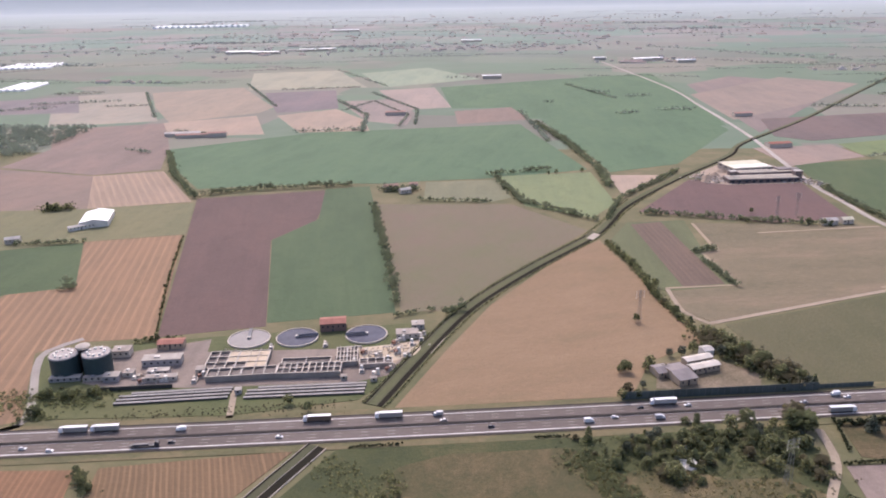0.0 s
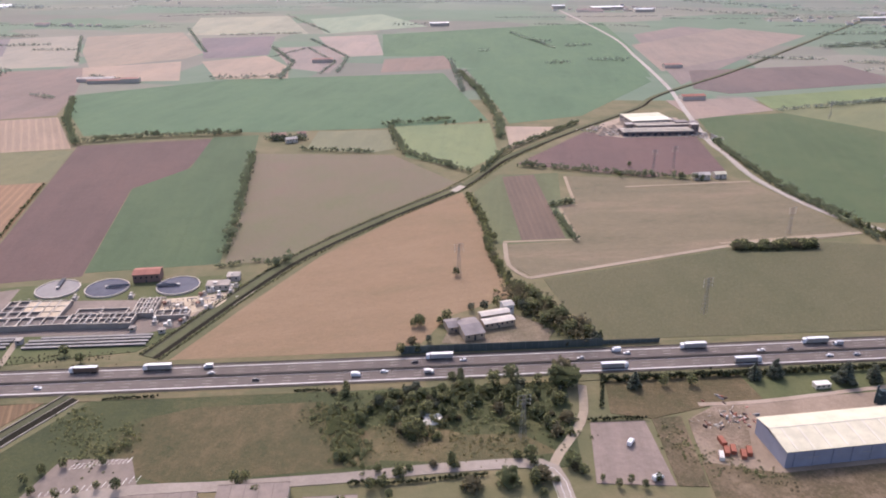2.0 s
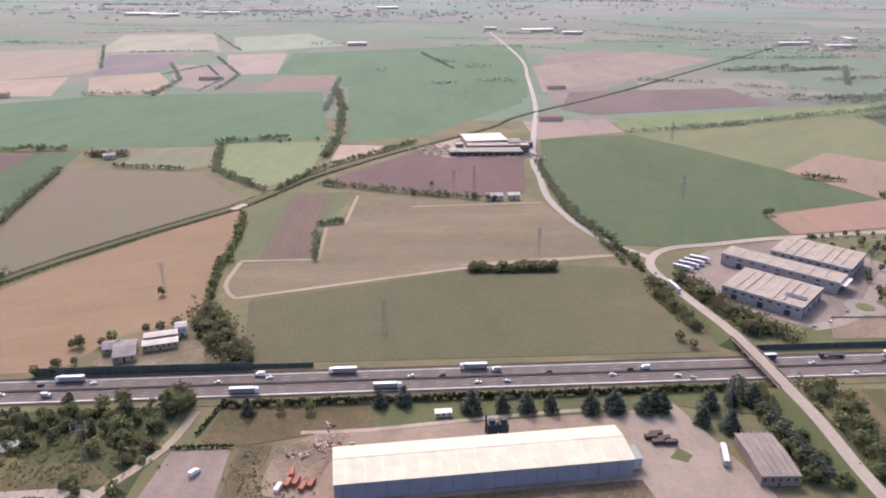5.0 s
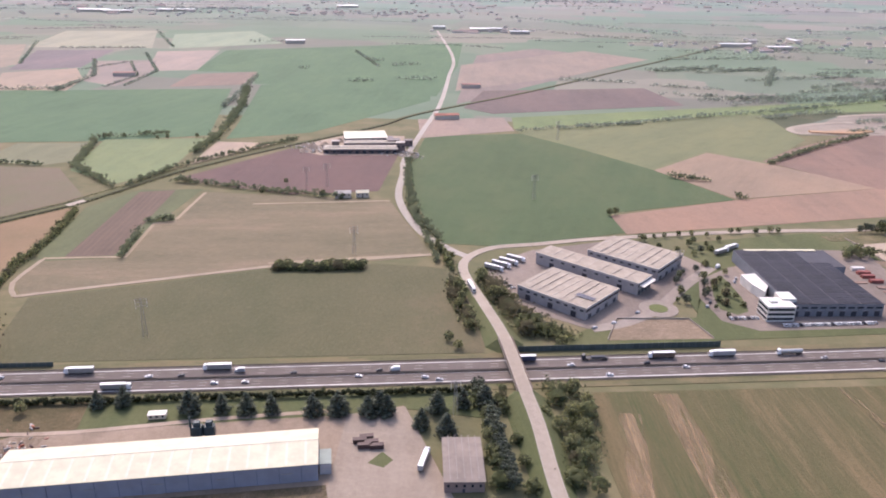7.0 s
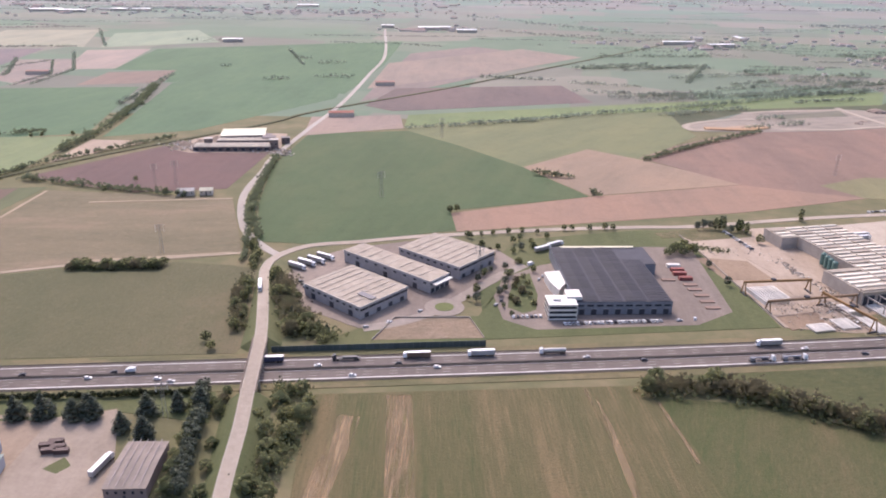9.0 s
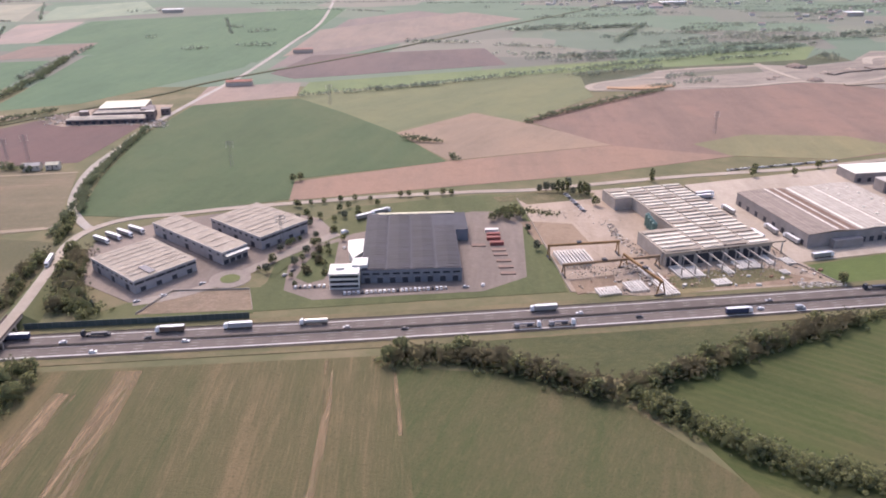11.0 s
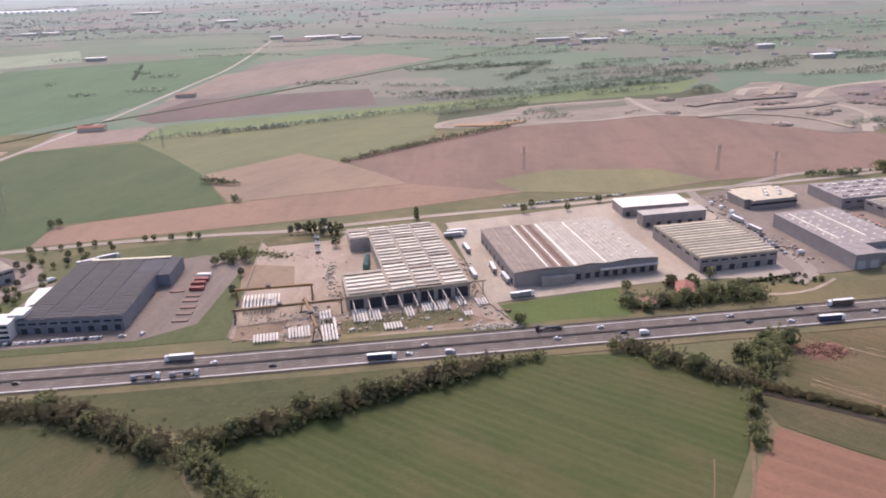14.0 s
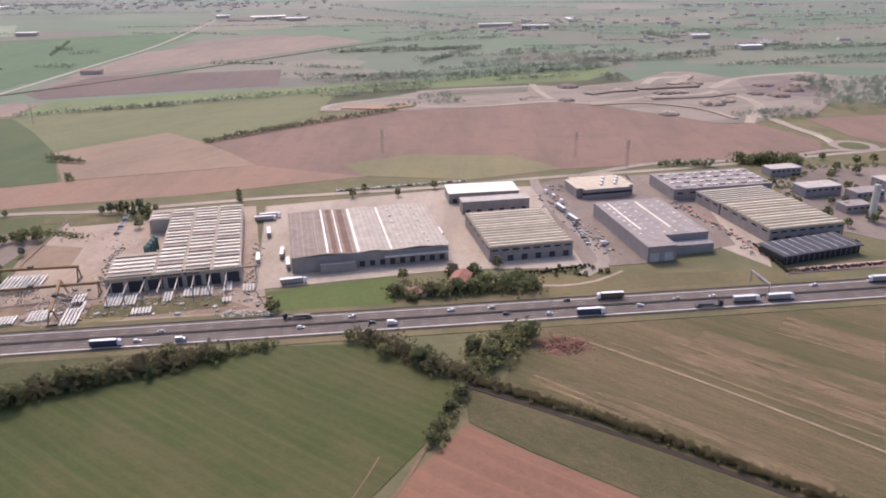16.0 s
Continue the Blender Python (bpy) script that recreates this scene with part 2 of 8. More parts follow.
def thing(name, label, category, group="", kind="", at=None):
    ob = new(name)
    ob.empty_display_size = 1.0
    if at is not None:
        ob.matrix_basis = at
    return tagged(ob, label, category, group, kind)


def box(bm, x0, x1, y0, y1, z0, z1, m=None):
    made = bmesh.ops.create_cube(bm, size=1.0)["verts"]
    bmesh.ops.scale(bm, vec=(x1 - x0, y1 - y0, z1 - z0), verts=made)
    bmesh.ops.translate(bm, vec=((x0 + x1) / 2, (y0 + y1) / 2, (z0 + z1) / 2), verts=made)
    if m is not None:
        bmesh.ops.transform(bm, matrix=m, verts=made)
    return made


def bx(x0, x1, y0, y1, z0, z1, bevel=0.0):
    bm = bmesh.new()
    box(bm, x0, x1, y0, y1, z0, z1)
    if bevel:
        bmesh.ops.bevel(bm, geom=bm.edges[:], offset=bevel, segments=1, affect="EDGES")
    return bm


def tube(bm, a, b, r, r2=None, n=8):
    a, b = Vector(a), Vector(b)
    made = bmesh.ops.create_cone(bm, cap_ends=True, segments=n, radius1=r, radius2=r if r2 is None else r2, depth=(b - a).length)["verts"]
    turn = (b - a).to_track_quat("Z", "Y").to_matrix().to_4x4()
    bmesh.ops.transform(bm, matrix=Matrix.Translation((a + b) / 2) @ turn, verts=made)
    return made


def slab(pts, top, bottom):
    bm = bmesh.new()
    up = [bm.verts.new((x, y, top)) for x, y in pts]
    dn = [bm.verts.new((x, y, bottom)) for x, y in pts]
    f = bm.faces.new(up)
    f.normal_update()
    if f.normal.z < 0:
        f.normal_flip()
    for i in range(len(pts)):
        j = (i + 1) % len(pts)
        bm.faces.new((up[i], up[j], dn[j], dn[i]))
    bmesh.ops.recalc_face_normals(bm, faces=bm.faces[:])
    if f.normal.z < 0:
        bmesh.ops.reverse_faces(bm, faces=bm.faces[:])
    bmesh.ops.triangulate(bm, faces=[f])
    return bm


def smooth_line(pts, step=12.0):
    out = []
    p = [Vector(q) for q in pts]
    p = [2 * p[0] - p[1]] + p + [2 * p[-1] - p[-2]]
    for i in range(1, len(p) - 2):
        n = max(2, int((p[i + 1] - p[i]).length / step))
        for k in range(n):
            t = k / n
            a, b, c, d = p[i - 1:i + 3]
            out.append(0.5 * (2 * b + (c - a) * t + (2 * a - 5 * b + 4 * c - d) * t * t + (3 * b - a - 3 * c + d) * t ** 3))
    return out + [p[-2]]


def offset_line(line, d):
    out = []
    for i, q in enumerate(line):
        a, b = line[max(0, i - 1)], line[min(len(line) - 1, i + 1)]
        t = (b - a).normalized()
        out.append(Vector((q.x - t.y * d, q.y + t.x * d, *q[2:])))
    return out


def ribbon(line, d0, d1, z=0.0, thick=0.3):
    """A strip between two sideways offsets of a line, with thickness. Points with a third value carry their own height."""
    bm = bmesh.new()
    a, b = offset_line(line, d0), offset_line(line, d1)
    rows = []
    for p, q in zip(a, b):
        h = z + (p.z if len(p) > 2 else 0.0)
        rows.append([bm.verts.new((p.x, p.y, h)), bm.verts.new((q.x, q.y, h)), bm.verts.new((q.x, q.y, h - thick)), bm.verts.new((p.x, p.y, h - thick))])
    for r, s in zip(rows, rows[1:]):
        for k in range(4):
            bm.faces.new((r[k], r[(k + 1) % 4], s[(k + 1) % 4], s[k]))
    bm.faces.new(rows[0])
    bm.faces.new(rows[-1][::-1])
    bmesh.ops.recalc_face_normals(bm, faces=bm.faces[:])
    return bm


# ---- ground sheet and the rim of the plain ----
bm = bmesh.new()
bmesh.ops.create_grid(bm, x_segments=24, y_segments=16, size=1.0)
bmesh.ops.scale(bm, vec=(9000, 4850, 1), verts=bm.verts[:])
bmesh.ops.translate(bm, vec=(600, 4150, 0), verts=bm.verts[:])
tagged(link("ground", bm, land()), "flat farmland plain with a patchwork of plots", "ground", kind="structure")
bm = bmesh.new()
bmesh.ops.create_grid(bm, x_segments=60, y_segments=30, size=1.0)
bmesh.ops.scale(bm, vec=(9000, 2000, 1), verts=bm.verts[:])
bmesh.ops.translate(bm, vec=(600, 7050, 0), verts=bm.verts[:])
# Rim bent upwards to fill the camera's view up to the horizon.
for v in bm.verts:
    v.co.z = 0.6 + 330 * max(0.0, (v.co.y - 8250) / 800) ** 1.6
tagged(link("backdrop", bm, far_land(), smooth=True), "backdrop plain with painted haze, raised at the horizon", "backdrop", kind="structure")

# ---- fields ----
# Far field colours are chosen paler and greyer, with distance haze mixed in.
GREEN, GREEN2, FARGREEN = (0.071, 0.11, 0.055), (0.065, 0.1, 0.047), (0.085, 0.147, 0.08)
TAN, PINK, BROWN, BEIGE, OLIVE = (0.25, 0.168, 0.1), (0.2, 0.155, 0.125), (0.118, 0.08, 0.07), (0.255, 0.215, 0.165), (0.15, 0.15, 0.08)
_lift = [0.0]


def field(kind, c, pts, label, rows=0.0, angle=0.0, gap=6.0, c2=None, patch=0.5, cover=None):
    _lift[0] += 0.003
    ob = link("field", slab(pts, 0.08 + _lift[0], -0.4), cover or soil(kind, c, c2, rows, angle, gap, patch))
    return tagged(ob, label, "field", kind="structure")


field("bare plough", BROWN, [(-327, 873), (-177, 911), (-164, 847), (-161, 784), (-193, 716), (-142, 513), (-218, 493), (-318, 841)], "dark brown freshly ploughed field", 0.15, -14)
field("green wheat", GREEN, [(-177, 917), (-123, 930), (-88, 764), (-46, 540), (-143, 519), (-192, 716), (-159, 788)], "green strip of young wheat beside the ploughed field", 0.1, -12)
field("dry grass", (0.19, 0.138, 0.105), [(-102, 847), (55, 846), (131, 748), (110, 717), (35, 610), (-2, 544), (-42, 541), (-86, 764)], "brown and green dry field beside the canal", 0.1, 30, c2=(0.24, 0.22, 0.125), cover=mottle("brown dry grass", (0.15, 0.145, 0.08), (0.175, 0.142, 0.096), (0.195, 0.13, 0.102), 30, (1, 0.7, 1), 6.0))
field("ripe stubble", TAN, [(138, 717), (153, 646), (165, 575), (181, 493), (135, 462), (116, 417), (-31, 399), (-3, 476), (29, 556), (100, 676)], "tan stubble field between canal and motorway", 0.1, 60, c2=(0.26, 0.195, 0.115), patch=0.9, cover=mottle("tan stubble", (0.205, 0.148, 0.083), (0.25, 0.17, 0.1), (0.275, 0.192, 0.115), 70, (1.2, 0.35, 1), 2.6))
field("rowed stubble", (0.25, 0.165, 0.1), [(-385, 710), (-290, 733), (-219, 492), (-277, 483), (-296, 466), (-254, 379), (-275, 369), (-379, 528), (-383, 571), (-331, 589)], "striped tan stubble field with harvest rows", 0.95, -14, 24.0)
field("green wheat", GREEN2, [(-476, 676), (-385, 707), (-331, 589), (-383, 571), (-401, 561)], "small green meadow")
field("barn meadow", OLIVE, [(-569, 816), (-323, 853), (-289, 735), (-385, 710), (-476, 676)], "olive meadow round the white barn")
field("pale soil", PINK, [(-719, 1044), (-517, 990), (-443, 829), (-570, 818)], "pinkish bare soil field", 0.2, 20)
field("pale stubble", (0.29, 0.22, 0.16), [(-517, 990), (-429, 1018), (-329, 860), (-443, 829)], "pale tan harvested plot", 0.6, -30, 28.0)
field("purple soil", (0.2, 0.155, 0.13), [(-772, 1347), (-584, 1411), (-485, 1178), (-437, 1028), (-520, 996), (-684, 1043), (-678, 1170)], "grey-brown bare field")
field("far wheat", FARGREEN, [(-479, 1165), (-271, 1302), (88, 1371), (165, 1018), (44, 972), (-56, 958), (-99, 944), (-143, 945), (-281, 932), (-343, 918), (-416, 1028)], "wide bright green wheat field", 0.1, 10)
field("olive plot", (0.17, 0.175, 0.105), [(-52, 952), (44, 963), (56, 875), (25, 851), (-49, 871)], "olive plot beside the farmstead")
field("far wheat", (0.16, 0.2, 0.1), [(44, 981), (167, 1002), (176, 850), (142, 794), (71, 838)], "bright green plot beside the canal")
field("far wheat", FARGREEN, [(127, 1417), (429, 1479), (440, 1302), (294, 1049), (193, 1001), (182, 1088)], "green wheat field beyond the hedge")
field("far wheat", FARGREEN, [(-85, 1893), (222, 2040), (480, 2147), (476, 1707), (448, 1344), (112, 1430), (73, 1569), (-43, 1560)], "distant blue-green wheat field")
field("pale soil", PINK, [(-36, 1524), (79, 1569), (109, 1418), (-25, 1375)], "small pinkish soil plot")
field("pale stubble", (0.29, 0.235, 0.18), [(-390, 1486), (-285, 1566), (-206, 1432), (-178, 1314), (-301, 1303)], "pale pinkish stubble plot")
field("far plough", (0.17, 0.145, 0.145), [(-506, 1820), (-340, 1859), (-281, 1573), (-399, 1521)], "dark grey ploughed plot")
field("far beige", BEIGE, [(-794, 1841), (-595, 1932), (-425, 1597), (-435, 1523), (-578, 1411), (-691, 1611)], "beige fallow field")
field("pale stubble", (0.3, 0.24, 0.185), [(-590, 1411), (-431, 1488), (-360, 1289), (-521, 1269)], "pale pink stubble plot by the farm")
field("far beige", (0.27, 0.25, 0.2), [(-961, 1802), (-818, 1863), (-609, 1431), (-800, 1378), (-888, 1546)], "greenish beige fallow plot")
field("far plough", (0.18, 0.16, 0.16), [(-1153, 1704), (-961, 1802), (-825, 1543), (-1030, 1517)], "dark grey ploughed plot")
field("pale soil", (0.28, 0.235, 0.2), [(-234, 1851), (-99, 1894), (-44, 1575), (-135, 1543)], "distant pinkish plot")
field("far beige", (0.27, 0.27, 0.2), [(-661, 2258), (-416, 2309), (-270, 1907), (-564, 1876)], "distant beige-green plot")
field("far wheat", (0.22, 0.27, 0.19), [(-334, 2226), (-145, 2361), (13, 2059), (-227, 1904)], "distant bright green plot")
field("far plough", (0.235, 0.2, 0.175), [(-298, 1670), (-176, 1705), (-114, 1507), (-118, 1368), (-197, 1413)], "brown plot with a farm")
field("bare plough", (0.125, 0.083, 0.075), [(287, 960), (421, 938), (415, 793), (328, 773), (195, 815)], "dark reddish-brown ploughed field in front of the factory", 0.15, 5)
field("pale soil", (0.32, 0.26, 0.2), [(187, 985), (264, 984), (190, 874)], "small pale soil triangle by the canal")
field("strip meadow", (0.115, 0.13, 0.065), [(175, 774), (237, 784), (231, 677), (234, 593), (172, 587), (165, 605), (149, 717)], "green strip meadow")
field("strip plough", (0.135, 0.1, 0.075), [(178, 768), (211, 778), (227, 602), (190, 596)], "brown ploughed band across the meadow", 0.35, -5, 16.0)
field("wild stubble", (0.155, 0.135, 0.08), [(243, 774), (429, 764), (479, 622), (438, 608), (360, 592), (197, 523), (179, 545), (174, 586), (237, 598), (227, 679), (246, 688)], "beige and olive stubble field with worn streaks", 0.1, 82, c2=(0.235, 0.175, 0.118), patch=0.8, cover=mottle("wild stubble straw", (0.13, 0.12, 0.069), (0.185, 0.152, 0.094), (0.255, 0.192, 0.128), 82, (1.4, 0.3, 1), 3.2))
field("dull wheat", (0.078, 0.088, 0.042), [(203, 521), (359, 586), (437, 602), (480, 598), (500, 592), (512, 540), (521, 480), (519, 466), (234, 434), (219, 455)], "dull green field beside the motorway", 0.1, 10, c2=(0.13, 0.105, 0.06), patch=0.1, cover=mottle("dull wheat leaves", (0.094, 0.096, 0.047), (0.118, 0.11, 0.057), (0.155, 0.126, 0.072), 10, (1, 0.6, 1), 5.0))
field("far plough", (0.2, 0.165, 0.145), [(518, 1899), (669, 2063), (888, 1870), (483, 1274), (492, 1476)], "brownish pink field beyond the road")
field("green wheat", (0.07, 0.107, 0.047), [(448, 1043), (576, 1072), (645, 995), (718, 901), (776, 795), (640, 742), (650, 690), (536, 647), (484, 650), (459, 746), (439, 886)], "large green wheat field beside the road", 0.05, 10, c2=(0.095, 0.118, 0.053), patch=0.3)
field("olive plot", (0.15, 0.165, 0.085), [(568, 1100), (742, 1163), (850, 1215), (962, 1252), (958, 1130), (960, 1077), (859, 944), (804, 992), (718, 901), (645, 995), (576, 1072)], "olive green meadow", 0.1, 40)
field("quarry scrub ground", OLIVE, [(962, 1250), (1337, 1340), (1400, 1420), (1405, 1330), (1311, 1286), (1245, 1300), (1085, 1254), (985, 1168), (958, 1132)], "dark scrubby ground along the quarry", cover=mottle("dark scrub ground", (0.06, 0.075, 0.04), (0.085, 0.095, 0.052), (0.13, 0.115, 0.075)))
field("pale soil", (0.25, 0.19, 0.135), [(718, 901), (804, 992), (863, 943), (949, 852), (778, 798)], "pink bare soil field", 0.15, 30)
field("pale soil", (0.245, 0.168, 0.122), [(641, 735), (777, 795), (1106, 903), (1058, 812), (913, 756), (647, 685)], "pink bare soil strip along the road")
field("red soil", (0.2, 0.138, 0.108), [(859, 954), (920, 1021), (1036, 1118), (1280, 1169), (1400, 1075), (1461, 1021), (1480, 1037), (1521, 940), (1508, 905), (1460, 884), (1386, 863), (1241, 834), (1152, 800), (1054, 812), (946, 848)], "wide reddish bare soil field")
field("olive plot", (0.19, 0.18, 0.095), [(1028, 854), (1092, 890), (1195, 883), (1238, 838), (1152, 800), (1054, 812)], "olive green patch in the bare field")
field("far wheat", (0.145, 0.19, 0.085), [(568, 1178), (1407, 1472), (1337, 1340), (850, 1217), (568, 1100)], "long bright green band of crop")
field("pale soil", (0.25, 0.2, 0.165), [(430, 1150), (556, 1176), (568, 1089), (442, 1032)], "brownish pink plot by the road")
field("far plough", (0.14, 0.11, 0.1), [(495, 1244), (528, 1406), (825, 1474), (858, 1310), (541, 1204)], "dark brown ploughed strip")
field("far beige", (0.23, 0.19, 0.155), [(483, 1727), (788, 2032), (921, 1888), (696, 1594), (479, 1400)], "pinkish beige field")
field("near stubble", (0.21, 0.125, 0.07), [(-260, 329), (-196, 332), (-180, 270), (-260, 250)], "orange-brown stubble plot below the motorway", 0.9, 170, 12.0)
field("near stubble", (0.185, 0.125, 0.07), [(-184, 334), (-82, 353), (-103, 312), (-128, 262), (-170, 256)], "tan stubble plot with looping harvest rows", 1.2, 160, 10.0)
field("near meadow", OLIVE, [(571, 424), (759, 444), (779, 323), (800, 256), (590, 240)], "olive and brown field with worn straw-coloured lanes", cover=mottle("worn olive stubble", (0.075, 0.084, 0.032), (0.114, 0.1, 0.046), (0.185, 0.135, 0.07), -4, (2.4, 0.13, 1), 1.2))
field("near crop", OLIVE, [(756, 444), (764, 431), (821, 427), (876, 398), (920, 338), (960, 280), (790, 262), (776, 330), (769, 382)], "olive green crop field below the motorway", cover=mottle("olive crop", (0.07, 0.084, 0.03), (0.098, 0.094, 0.041), (0.145, 0.113, 0.057), 20, (1.6, 0.3, 1), 1.8))
field("verge meadow", OLIVE, [(760, 455), (1045, 493), (1060, 500), (1046, 490), (992, 469), (881, 421), (827, 436)], "grass triangle between motorway and hedges", cover=mottle("verge meadow grass", (0.06, 0.072, 0.028), (0.085, 0.09, 0.036), (0.13, 0.11, 0.055), 80, (1, 0.4, 1), 0.9))
field("near wheat", (0.058, 0.082, 0.021), [(886, 420), (1046, 494), (1094, 497), (1123, 480), (1144, 455), (1130, 410), (1105, 365), (1060, 265), (935, 290)], "green crop field with faint rows", 0.32, 124, 20.0, c2=(0.105, 0.096, 0.04), patch=0.8)
field("near red soil", (0.235, 0.13, 0.085), [(1148, 426), (1174, 406), (1216, 377), (1250, 345), (1260, 250), (1060, 260), (1126, 391)], "orange-brown bare soil field below the motorway", 0.3, 124, 34.0)
field("ditch grass", OLIVE, [(1146, 455), (1196, 428), (1243, 399), (1275, 377), (1330, 337), (1420, 276), (1420, 230), (1262, 250), (1251, 346), (1216, 378), (1174, 407), (1149, 427)], "olive grass between ditch and bare soil", cover=mottle("olive ditch grass", (0.07, 0.075, 0.03), (0.1, 0.09, 0.042), (0.15, 0.115, 0.06), 130, (1.5, 0.5, 1), 0.8))
field("rough pasture", OLIVE, [(1182, 515), (1500, 560), (1460, 330), (1330, 340), (1285, 366), (1243, 396), (1196, 436), (1165, 457)], "brown and green rough pasture", cover=mottle("streaked pasture", (0.085, 0.088, 0.034), (0.15, 0.115, 0.058), (0.24, 0.158, 0.095), 130, (2.4, 0.16, 1), 1.7))
field("red soil", (0.2, 0.138, 0.108), [(1563, 958), (1551, 1051), (1700, 1080), (1640, 925), (1586, 925)], "reddish bare field beyond the roundabout")
field("lawn", (0.088, 0.122, 0.036), [(1020, 559), (1103, 585), (1106, 536), (1035, 532)], "bright green lawn behind the motorway")
field("scrub meadow", OLIVE, [(-58, 356), (80, 371), (205, 388), (206, 312), (122, 304), (-3, 288), (-30, 250), (-106, 250), (-84, 304)], "dark green rough meadow beside the motorway", cover=mottle("rough green meadow", (0.05, 0.062, 0.026), (0.068, 0.078, 0.031), (0.1, 0.095, 0.042)))
field("rough grass", OLIVE, [(-24, 300), (-30, 316), (-22, 340), (4, 352), (39, 356), (70, 360), (86, 345), (104, 330), (108, 309), (62, 300), (8, 291)], "rough brown grassland with scattered shrubs", cover=mottle("rough brown grass", (0.062, 0.066, 0.028), (0.098, 0.085, 0.04), (0.15, 0.112, 0.058), 20, (1, 0.7, 1), 0.8))
field("rough grass", OLIVE, [(98, 338), (118, 345), (150, 334), (178, 336), (196, 322), (170, 316), (140, 312), (104, 312)], "dry grass clearing among the shrubs", cover=mottle("dry clearing grass", (0.075, 0.075, 0.032), (0.125, 0.105, 0.05), (0.19, 0.145, 0.075), 20, (1, 0.7, 1), 0.7))


# worn straw-coloured lanes across the near fields
def straw_lane(pts, half, angle, label, c=(0.3, 0.215, 0.128), z=0.36):
    ob = link("worn_lane", ribbon(smooth_line(pts), -half, half, z, 0.1), streaks("straw lane %d" % angle, c, angle))
    tagged(ob, label, "track", kind="structure")


for pts, half in (([(620, 426), (623, 395), (626, 360), (630, 300)], 7), ([(596, 405), (593, 370), (588, 330), (580, 280)], 6), ([(723, 438), (727, 413), (730, 390), (732, 356), (733, 310)], 2.2), ([(757, 442), (762, 410), (767, 375)], 1.1)):
    straw_lane(pts, half, -1, "ragged lane of worn straw in the field")
for pts, half in (([(1213, 499), (1256, 465), (1298, 428), (1350, 380), (1400, 335)], 1.5), ([(1222, 500), (1266, 467), (1310, 429), (1420, 340)], 0.9), ([(1270, 505), (1330, 455), (1440, 365)], 13), ([(1180, 466), (1240, 424), (1290, 386)], 7), ([(1320, 520), (1400, 460), (1470, 400)], 12)):
    straw_lane(pts, half, 130, "ragged lane of worn straw in the pasture")
tagged(link("dirt_track", ribbon(smooth_line([(1212, 500), (1256, 465), (1298, 428), (1350, 380), (1400, 335)]), -0.9, 0.9, 0.39, 0.1), mottle("pale pasture track", (0.2, 0.15, 0.09), (0.27, 0.205, 0.13), (0.33, 0.255, 0.17), 130, (1, 0.3, 1), 0.4)), "pale worn track across the pasture", "track", kind="structure")
straw_lane([(1250, 500), (1315, 447), (1420, 360)], 11, 130, "broad swath of dry straw in the pasture", z=0.35)
DIRTPATH = plain("trodden dirt", (0.2, 0.135, 0.085), 0.95)
for pts, half in (([(1155, 468), (1145, 448), (1135, 421), (1125, 390), (1110, 350)], 0.8), ([(1112, 402), (1104, 375), (1090, 340), (1078, 310)], 0.3)):
    tagged(link("worn_track", ribbon(smooth_line(pts), -half, half, 0.36, 0.2), DIRTPATH), "trodden dirt track beside the field", "track", kind="structure")
# furrow lines seen on the ploughed band and worn edges of the stubble
for pts in ([(244, 690), (243, 772)], [(228, 678), (246, 687)], [(175, 592), (236, 600)], [(237, 598), (229, 676)], [(300, 740), (430, 762)], [(352, 596), (470, 624)]):
    tagged(link("worn_edge", ribbon([Vector(p) for p in pts], -1.6, 1.6, 0.31, 0.25), soil("pale headland", (0.3, 0.24, 0.16), (0.36, 0.28, 0.2), 0, 0)), "pale worn headland of the field", "track", kind="structure")


# ---- motorway ----
def road_y(x):
    """The middle of the motorway: a slow curve with a slight bow southwards."""
    knots = ((-700, -3.2), (0, -2.6), (330, -2.1), (560, -3.3), (790, -6.2), (1000, -4.2), (1160, -2.5), (1300, -3.0), (2000, -3.0))
    xs, ys = zip(*knots)
    bow = sum(np.interp(x + d, xs, ys) for d in (-90, -45, 0, 45, 90)) / 5
    return float(384.5 + 0.114 * x + 1.4e-5 * x * x + bow)


def road_turn(x):
    return math.atan((road_y(x + 5) - road_y(x - 5)) / 10)


MWAY = [Vector((x, road_y(x), 0)) for x in range(-700, 2001, 20)]
ASPHALT = soil("motorway asphalt", (0.135, 0.112, 0.097), (0.165, 0.138, 0.12), 0, 84, patch=0.6, big=0.03)
PAINT = plain("road paint", (0.75, 0.73, 0.68), 0.7)
tagged(link("road", ribbon(MWAY, -13.6, 13.6, 0.45, 0.6), ASPHALT), "grey asphalt motorway with three lanes each way", "road", kind="structure")
for d, half in ((-10.8, 0.34), (10.8, 0.26), (-1.35, 0.1), (1.35, 0.1)):
    tagged(link("edge_line", ribbon(MWAY, d - half, d + half, 0.47, 0.1), PAINT), "white edge line", "road marking", kind="structure")
bm = bmesh.new()
for k in range(-40, 110):
    for d in (-7.7, -4.5, 4.5, 7.7):
        x = k * 15.0
        box(bm, -2.4, 2.4, -0.13, 0.13, 0.44, 0.475, Matrix.Translation((x, road_y(x) + d, 0)) @ Matrix.Rotation(road_turn(x), 4, "Z"))
tagged(link("lane_dashes", bm, plain("worn dash paint", (0.4, 0.37, 0.33), 0.8)), "white dashed lane lines", "road marking", kind="stuff")
tagged(link("median", ribbon(MWAY, -1.0, 1.0, 0.55, 0.5), plain("median soil", (0.1, 0.08, 0.065), 0.95)), "dark median strip between the carriageways", "median", kind="structure")
RAIL = plain("galvanised rail", (0.13, 0.115, 0.1), 0.7, 0.2)
